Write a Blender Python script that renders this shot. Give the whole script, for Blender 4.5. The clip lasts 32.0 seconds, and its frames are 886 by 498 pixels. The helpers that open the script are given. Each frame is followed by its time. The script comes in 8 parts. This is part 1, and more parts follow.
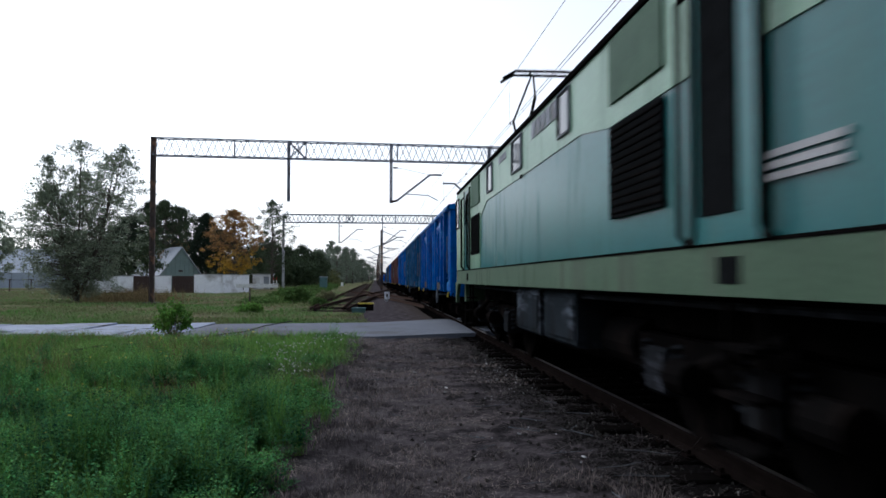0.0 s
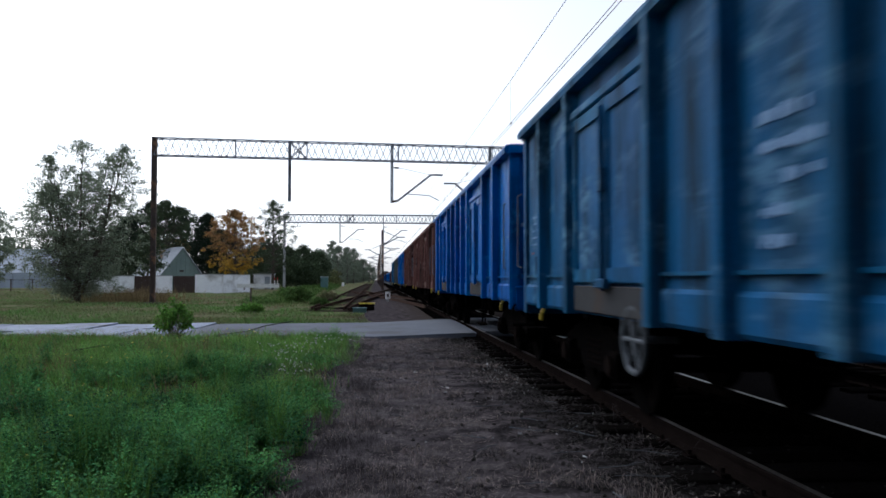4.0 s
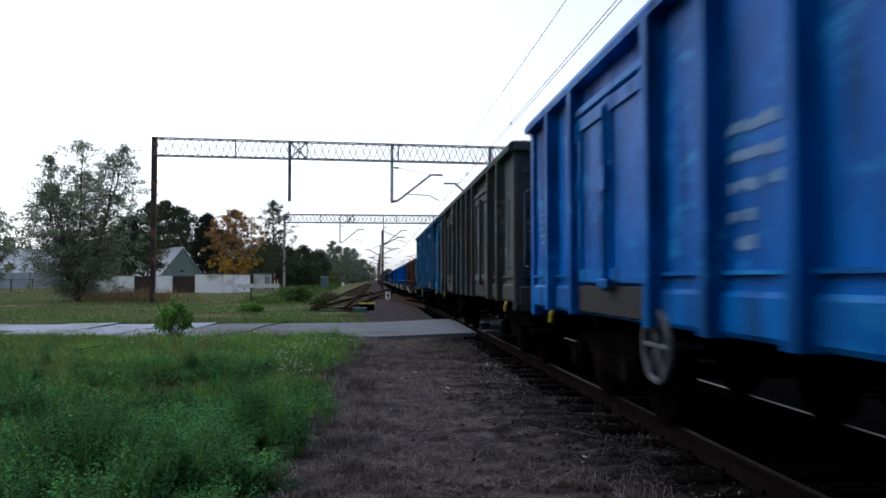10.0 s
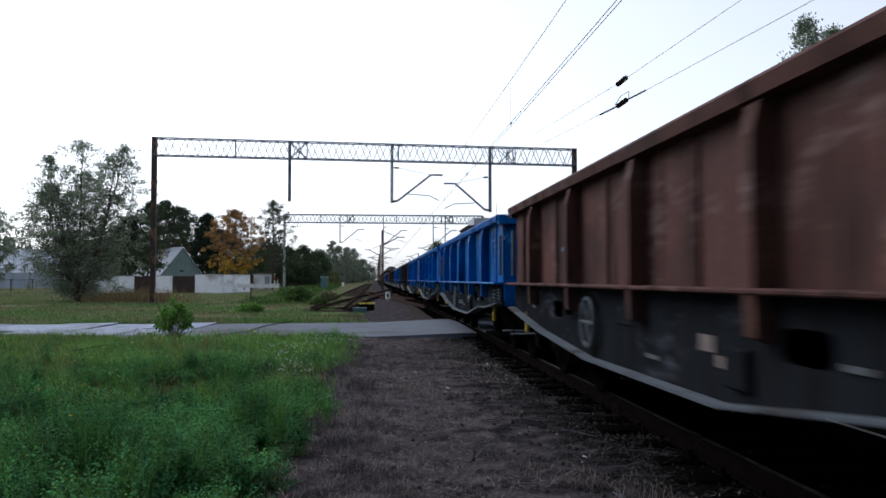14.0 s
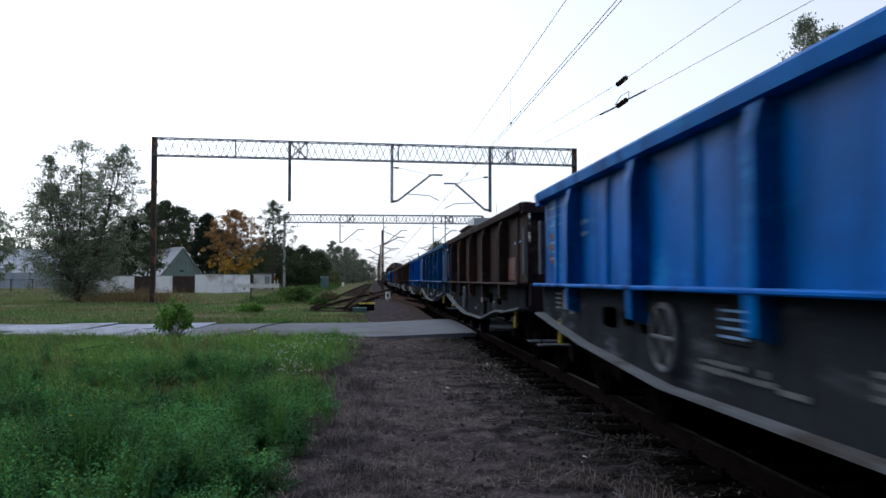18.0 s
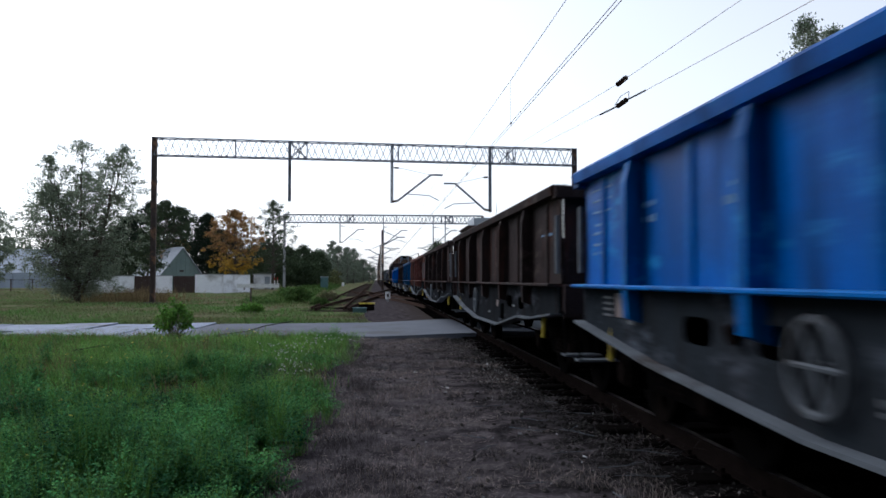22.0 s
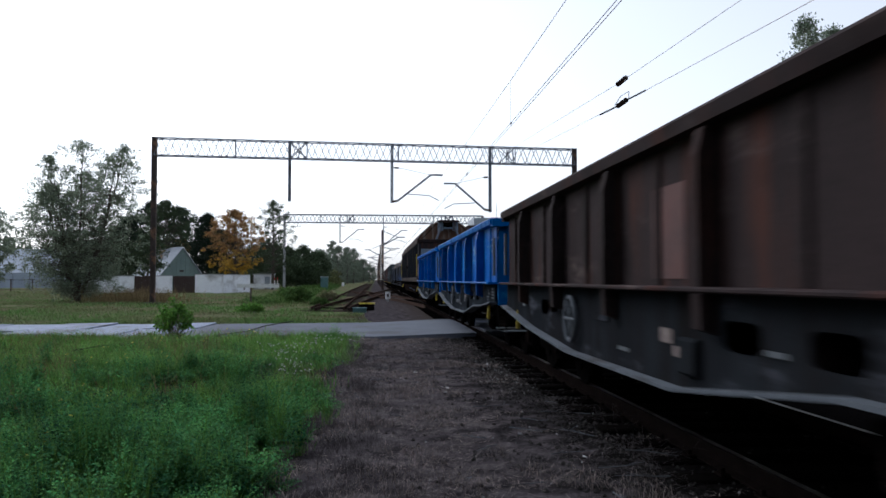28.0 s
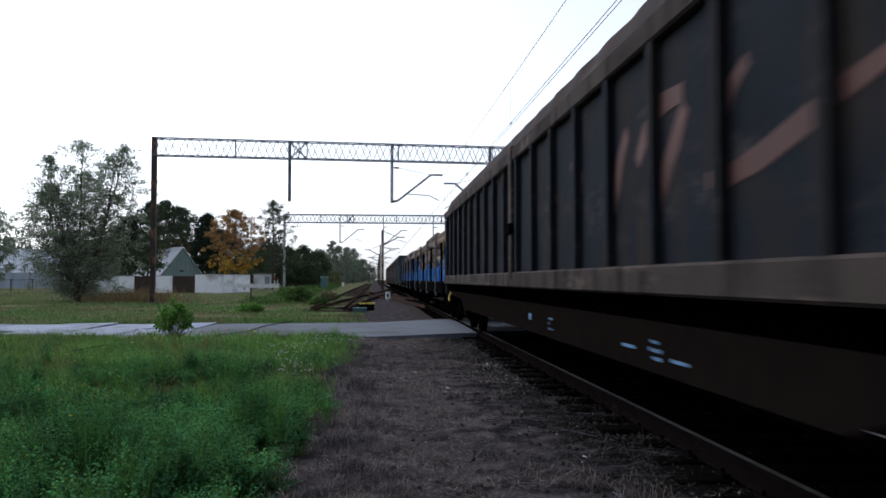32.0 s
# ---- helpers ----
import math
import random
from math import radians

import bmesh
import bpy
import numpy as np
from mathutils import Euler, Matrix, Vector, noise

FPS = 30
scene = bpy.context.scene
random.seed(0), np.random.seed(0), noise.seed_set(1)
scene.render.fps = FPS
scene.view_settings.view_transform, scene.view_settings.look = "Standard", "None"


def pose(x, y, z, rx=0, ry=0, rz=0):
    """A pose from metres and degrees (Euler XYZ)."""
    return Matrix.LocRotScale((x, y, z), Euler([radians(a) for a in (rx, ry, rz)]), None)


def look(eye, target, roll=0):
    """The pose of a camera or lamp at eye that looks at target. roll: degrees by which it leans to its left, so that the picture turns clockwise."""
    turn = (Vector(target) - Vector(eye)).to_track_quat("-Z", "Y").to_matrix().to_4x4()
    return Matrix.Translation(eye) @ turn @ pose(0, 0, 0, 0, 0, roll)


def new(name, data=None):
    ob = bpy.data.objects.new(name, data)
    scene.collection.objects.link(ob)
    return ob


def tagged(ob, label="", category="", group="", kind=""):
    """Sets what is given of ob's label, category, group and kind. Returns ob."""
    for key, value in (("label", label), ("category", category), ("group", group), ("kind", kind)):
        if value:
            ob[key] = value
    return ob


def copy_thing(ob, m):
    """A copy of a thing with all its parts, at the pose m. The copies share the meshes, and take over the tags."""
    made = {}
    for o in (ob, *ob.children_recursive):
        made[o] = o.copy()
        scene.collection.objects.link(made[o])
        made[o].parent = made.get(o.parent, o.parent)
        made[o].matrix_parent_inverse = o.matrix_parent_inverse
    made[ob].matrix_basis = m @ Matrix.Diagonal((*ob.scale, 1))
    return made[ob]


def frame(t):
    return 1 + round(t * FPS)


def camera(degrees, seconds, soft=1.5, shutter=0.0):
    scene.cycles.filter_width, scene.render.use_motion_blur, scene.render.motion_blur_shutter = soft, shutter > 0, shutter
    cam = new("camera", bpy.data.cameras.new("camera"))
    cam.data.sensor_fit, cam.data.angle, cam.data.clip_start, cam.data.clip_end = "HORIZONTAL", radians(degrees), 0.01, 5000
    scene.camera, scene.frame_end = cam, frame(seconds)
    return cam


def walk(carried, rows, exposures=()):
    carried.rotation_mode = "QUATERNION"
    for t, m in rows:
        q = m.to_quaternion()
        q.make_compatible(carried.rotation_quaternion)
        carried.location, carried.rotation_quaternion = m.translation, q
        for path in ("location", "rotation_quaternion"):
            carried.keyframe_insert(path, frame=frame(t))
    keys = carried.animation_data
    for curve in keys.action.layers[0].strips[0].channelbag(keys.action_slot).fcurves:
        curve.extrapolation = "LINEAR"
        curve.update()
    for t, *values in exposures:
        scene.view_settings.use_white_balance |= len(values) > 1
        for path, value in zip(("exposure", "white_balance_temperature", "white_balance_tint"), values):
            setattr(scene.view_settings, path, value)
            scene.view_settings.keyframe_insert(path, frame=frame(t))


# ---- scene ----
# ---------- camera: it stands still, but for one small nudge early on ----------
EYE_Z = 1.444
cam = camera(58.3, 32.0, soft=1.6, shutter=0.5)
walk(cam, [(0.0, pose(0, 0, EYE_Z, 92.20, 0, -4.905)), (1.9, pose(0, 0, EYE_Z, 92.20, 0, -4.905)),
           (2.8, pose(0, 0, EYE_Z, 92.20, 0, -4.84)), (32.0, pose(0, 0, EYE_Z, 92.20, 0, -4.84))],
     exposures=[(0.0, 0.45, 5880, 11), (32.0, 0.45, 5880, 11)])

# ---------- light: an even bright evening sky, no hard shadows ----------
SUN_AZ = radians(-42)     # ahead and over the garden, behind thin cloud
SUN_EL = radians(44.0)
world = bpy.data.worlds.new("dusk_sky")
scene.world = world
world.use_nodes = True
wn = world.node_tree
sky = wn.nodes.new("ShaderNodeTexSky")
sky.sky_type = "NISHITA"
sky.sun_disc = False
sky.sun_elevation = SUN_EL
sky.sun_rotation = SUN_AZ
sky.air_density, sky.dust_density, sky.ozone_density = 1.0, 2.2, 1.0
wn.nodes["Background"].inputs["Strength"].default_value = 0.15
veil = wn.nodes.new("ShaderNodeHueSaturation")      # thin cloud pales the sky
veil.inputs["Saturation"].default_value = 0.24
wn.links.new(sky.outputs["Color"], veil.inputs["Color"])
wn.links.new(veil.outputs["Color"], wn.nodes["Background"].inputs["Color"])
sun = new("sun", bpy.data.lights.new("sun", "SUN"))
sun.data.energy, sun.data.angle, sun.data.color = 0.6, radians(45), (1.0, 0.96, 0.92)
sun.matrix_basis = look((0, 0, 0), (-math.sin(SUN_AZ) * math.cos(SUN_EL), -math.cos(SUN_AZ) * math.cos(SUN_EL), -math.sin(SUN_EL)))

# ---------- mesh helpers ----------
class Build:
    """Gathers vertices and faces of one mesh."""

    def __init__(self):
        self.v, self.f = [], []

    def add(self, vs, fs):
        n = len(self.v)
        self.v += [tuple(v) for v in vs]
        self.f += [tuple(i + n for i in f) for f in fs]
        return self

    def box(self, x0, x1, y0, y1, z0, z1, c=0.0):
        """A box with its long edges chamfered by c."""
        if c <= 0:
            vs = [(x, y, z) for z in (z0, z1) for y in (y0, y1) for x in (x0, x1)]
            return self.add(vs, [(0, 2, 3, 1), (4, 5, 7, 6), (0, 1, 5, 4), (2, 6, 7, 3), (0, 4, 6, 2), (1, 3, 7, 5)])
        d = (x1 - x0, y1 - y0, z1 - z0)
        ax = d.index(max(d))
        lo, hi = (x0, y0, z0), (x1, y1, z1)
        a, b = [i for i in range(3) if i != ax]
        ring = [(lo[a] + c, lo[b]), (hi[a] - c, lo[b]), (hi[a], lo[b] + c), (hi[a], hi[b] - c),
                (hi[a] - c, hi[b]), (lo[a] + c, hi[b]), (lo[a], hi[b] - c), (lo[a], lo[b] + c)]
        vs = []
        for e in (lo[ax], hi[ax]):
            for p, q in ring:
                w = [0, 0, 0]
                w[a], w[b], w[ax] = p, q, e
                vs.append(tuple(w))
        fs = [tuple(range(7, -1, -1)), tuple(range(8, 16))]
        fs += [(i, (i + 1) % 8, (i + 1) % 8 + 8, i + 8) for i in range(8)]
        if ax == 1:
            fs = [tuple(reversed(f)) for f in fs]
        return self.add(vs, fs)

    def rod(self, p0, p1, r, n=8, r1=None):
        p0, p1 = Vector(p0), Vector(p1)
        r1 = r if r1 is None else r1
        d = (p1 - p0).normalized()
        u = d.orthogonal().normalized()
        w = d.cross(u)
        vs = []
        for p, q in ((p0, r), (p1, r1)):
            for i in range(n):
                t = 2 * math.pi * i / n
                vs.append(p + (u * math.cos(t) + w * math.sin(t)) * q)
        fs = [(i, (i + 1) % n, (i + 1) % n + n, i + n) for i in range(n)]
        fs += [tuple(range(n - 1, -1, -1)), tuple(range(n, 2 * n))]
        return self.add(vs, fs)

    def path(self, pts, r, n=6):
        return self.tube(pts, r, n)

    def tube(self, pts, r, n=6, closed=False):
        """One smooth bent tube along the points."""
        pts = [Vector(p) for p in pts]
        k = len(pts)
        vs, fs, up = [], [], None
        for i, p in enumerate(pts):
            a = pts[(i - 1) % k] if (closed or i) else p
            c = pts[(i + 1) % k] if (closed or i < k - 1) else p
            d = (c - a).normalized()
            u = (up - d * up.dot(d)).normalized() if up is not None and (up - d * up.dot(d)).length > 1e-4 else d.orthogonal().normalized()
            up = u
            w = d.cross(u)
            vs += [p + (u * math.cos(2 * math.pi * j / n) + w * math.sin(2 * math.pi * j / n)) * r for j in range(n)]
        for i in range(k if closed else k - 1):
            o, q = i * n, (i + 1) % k * n
            fs += [(o + j, o + (j + 1) % n, q + (j + 1) % n, q + j) for j in range(n)]
        if not closed:
            fs += [tuple(range(n - 1, -1, -1)), tuple(range((k - 1) * n, k * n))]
        return self.add(vs, fs)

    def helix(self, c, r, z0, z1, turns, tube):
        n = turns * 9
        return self.tube([(c[0] + r * math.cos(2 * math.pi * i / 9), c[1] + r * math.sin(2 * math.pi * i / 9), z0 + (z1 - z0) * i / n) for i in range(n + 1)], tube, 5)

    def prism(self, poly, axis, lo, hi):
        """A flat outline, pushed along an axis (0, 1 or 2) from lo to hi. poly holds the two other coordinates."""
        n = len(poly)
        a, b = [i for i in range(3) if i != axis]
        vs = []
        for e in (lo, hi):
            for p, q in poly:
                w = [0, 0, 0]
                w[a], w[b], w[axis] = p, q, e
                vs.append(tuple(w))
        fs = [tuple(range(n - 1, -1, -1)), tuple(range(n, 2 * n))]
        fs += [(i, (i + 1) % n, (i + 1) % n + n, i + n) for i in range(n)]
        return self.add(vs, fs)

    def ring(self, c, axis, r, tube, n=20, m=6):
        """A torus round an axis (0, 1 or 2)."""
        a, b = [i for i in range(3) if i != axis]
        vs, fs = [], []
        for i in range(n):
            t = 2 * math.pi * i / n
            for j in range(m):
                s = 2 * math.pi * j / m
                w = list(c)
                k = r + tube * math.cos(s)
                w[a] += k * math.cos(t)
                w[b] += k * math.sin(t)
                w[axis] += tube * math.sin(s)
                vs.append(tuple(w))
                fs.append((i * m + j, (i + 1) % n * m + j, (i + 1) % n * m + (j + 1) % m, i * m + (j + 1) % m))
        return self.add(vs, fs)

    def mesh(self, name, smooth=False):
        me = bpy.data.meshes.new(name)
        me.from_pydata(self.v, [], self.f)
        bm = bmesh.new()
        bm.from_mesh(me)
        bmesh.ops.recalc_face_normals(bm, faces=bm.faces)
        bm.to_mesh(me)
        bm.free()
        if smooth:
            me.shade_smooth()
        return me


def part(name, b, material, parent=None, label="", at=None, smooth=False):
    """Links a Build (or a mesh) as one mesh object under a thing or under a part."""
    me = b.mesh(name, smooth) if isinstance(b, Build) else b
    ob = new(name, me)
    if material is not None and not len(me.materials):
        me.materials.append(material)
    if parent is not None:
        ob.parent = parent
    if at is not None:
        ob.location = at
    if label:
        ob["label"] = label
    return ob


def thing(name, label, category, group="", at=(0, 0, 0), rz=0.0):
    ob = new(name)
    ob.empty_display_size = 0.3
    ob.matrix_basis = pose(*at, 0, 0, rz)
    return tagged(ob, label, category, group)


def quads(name, co, material, parent=None, n=4):
    """A mesh of many loose faces of n corners each, from an array of corners."""
    co = np.asarray(co, dtype=np.float32).reshape(-1, 3)
    k = len(co) // n
    me = bpy.data.meshes.new(name)
    me.vertices.add(len(co))
    me.vertices.foreach_set("co", co.ravel())
    me.loops.add(len(co))
    me.loops.foreach_set("vertex_index", np.arange(len(co), dtype=np.int32))
    me.polygons.add(k)
    me.polygons.foreach_set("loop_start", np.arange(0, len(co), n, dtype=np.int32))
    me.update(calc_edges=True)
    me.materials.append(material)
    ob = new(name, me)
    if parent is not None:
        ob.parent = parent
    return ob


# ---------- materials ----------
def mat(name, col, col2=None, rough=0.8, metal=0.0, scale=3.0, amount=0.5, bump=0.15, fine=60.0, dirt=None, dirt_amt=0.0,
        streak=False, per=0.0, island=0.0, coat=0.0, transl=0.0, spec=0.25, scuff=None, scuff_amt=0.0, blotch=None):
    """Colour in two scales of noise, a third stain colour, relief, and a shift by object or by island."""
    m = bpy.data.materials.new(name)
    m.use_nodes = True
    nt = m.node_tree
    N, L = nt.nodes, nt.links
    bs = N["Principled BSDF"]
    tc = N.new("ShaderNodeTexCoord")
    mp = N.new("ShaderNodeMapping")
    L.new(tc.outputs["Object"], mp.inputs["Vector"])
    info = N.new("ShaderNodeObjectInfo")
    off = N.new("ShaderNodeVectorMath")
    off.operation = "SCALE"
    off.inputs[0].default_value = (37.0, 91.0, 53.0)
    L.new(info.outputs["Random"], off.inputs["Scale"])
    L.new(off.outputs[0], mp.inputs["Location"])

    def tex(sc, detail, stretch=None):
        t = N.new("ShaderNodeTexNoise")
        t.inputs["Scale"].default_value = sc
        t.inputs["Detail"].default_value = detail
        t.inputs["Roughness"].default_value = 0.62
        if stretch:
            m2 = N.new("ShaderNodeMapping")
            m2.inputs["Scale"].default_value = stretch
            L.new(mp.outputs[0], m2.inputs["Vector"])
            L.new(m2.outputs[0], t.inputs["Vector"])
        else:
            L.new(mp.outputs[0], t.inputs["Vector"])
        return t

    def ramp(src, a, b, lo=0.0, hi=1.0):
        r = N.new("ShaderNodeMapRange")
        r.inputs["From Min"].default_value, r.inputs["From Max"].default_value = a, b
        r.inputs["To Min"].default_value, r.inputs["To Max"].default_value = lo, hi
        L.new(src, r.inputs["Value"])
        return r.outputs[0]

    def mix(fac, a, b, blend="MIX"):
        x = N.new("ShaderNodeMix")
        x.data_type, x.blend_type = "RGBA", blend
        for sock, val in ((x.inputs[0], fac), (x.inputs[6], a), (x.inputs[7], b)):
            if isinstance(val, (int, float)):
                sock.default_value = val
            elif isinstance(val, tuple):
                sock.default_value = (*val, 1.0)
            else:
                L.new(val, sock)
        return x.outputs[2]

    big, small = tex(scale, 5), tex(fine, 3)
    col2 = col2 or tuple(c * 0.6 for c in col)
    c = mix(ramp(big.outputs[0], 0.5 - amount * 0.35, 0.5 + amount * 0.35), col, col2)
    grain = ramp(small.outputs[0], 0.3, 0.7, 0.72, 1.22)
    g = N.new("ShaderNodeCombineColor")
    for i in range(3):
        L.new(grain, g.inputs[i])
    c = mix(0.6, c, g.outputs[0], "MULTIPLY")
    rough_out = None
    if dirt:
        st = tex(2.2, 6, (1.6, 1.6, 0.22)) if streak else tex(scale * 0.55, 7)
        f = ramp(st.outputs[0], 0.62 - dirt_amt * 0.3, 0.72 - dirt_amt * 0.12)
        c = mix(f, c, dirt)
        rough_out = ramp(f, 0, 1, rough, min(1.0, rough + 0.25))
    if blotch:
        c = mix(ramp(tex(0.9, 8).outputs[0], 0.52, 0.64, 0.0, 0.85), c, blotch)
    if scuff:
        sc = tex(1.7, 9, (1.0, 0.45, 1.3))
        sm = tex(9.0, 5, (1.0, 0.3, 1.0))
        mul = N.new("ShaderNodeMath")
        mul.operation = "MULTIPLY"
        L.new(ramp(sc.outputs[0], 0.60 - scuff_amt * 0.2, 0.66), mul.inputs[0])
        L.new(ramp(sm.outputs[0], 0.42, 0.62), mul.inputs[1])
        c = mix(mul.outputs[0], c, scuff)
    if per or island:
        src = info.outputs["Random"]
        if island:
            geo = N.new("ShaderNodeNewGeometry")
            src = geo.outputs["Random Per Island"]
        k = max(per, island)
        hsv = N.new("ShaderNodeHueSaturation")
        L.new(ramp(src, 0, 1, 1 - k, 1 + k), hsv.inputs["Value"])
        w = N.new("ShaderNodeMath")
        w.operation = "FRACT"
        w2 = N.new("ShaderNodeMath")
        w2.operation = "MULTIPLY"
        w2.inputs[1].default_value = 7.31
        L.new(src, w2.inputs[0])
        L.new(w2.outputs[0], w.inputs[0])
        L.new(ramp(w.outputs[0], 0, 1, 0.5 - 0.05 * k, 0.5 + 0.05 * k), hsv.inputs["Hue"])
        L.new(c, hsv.inputs["Color"])
        c = hsv.outputs[0]
    L.new(c, bs.inputs["Base Color"])
    bs.inputs["Roughness"].default_value = rough
    if rough_out is not None:
        L.new(rough_out, bs.inputs["Roughness"])
    bs.inputs["Metallic"].default_value = metal
    bs.inputs["Coat Weight"].default_value = coat
    bs.inputs["Specular IOR Level"].default_value = 0.06 if transl else spec
    if bump:
        bp = N.new("ShaderNodeBump")
        bp.inputs["Strength"].default_value = bump
        bp.inputs["Distance"].default_value = 0.02
        add = N.new("ShaderNodeMath")
        add.operation = "ADD"
        L.new(big.outputs[0], add.inputs[0])
        L.new(small.outputs[0], add.inputs[1])
        L.new(add.outputs[0], bp.inputs["Height"])
        L.new(bp.outputs[0], bs.inputs["Normal"])
    if transl:
        tr = N.new("ShaderNodeBsdfTranslucent")
        L.new(c, tr.inputs["Color"])
        ms = N.new("ShaderNodeMixShader")
        ms.inputs[0].default_value = transl
        L.new(bs.outputs[0], ms.inputs[1])
        L.new(tr.outputs[0], ms.inputs[2])
        L.new(ms.outputs[0], N["Material Output"].inputs["Surface"])
    return m


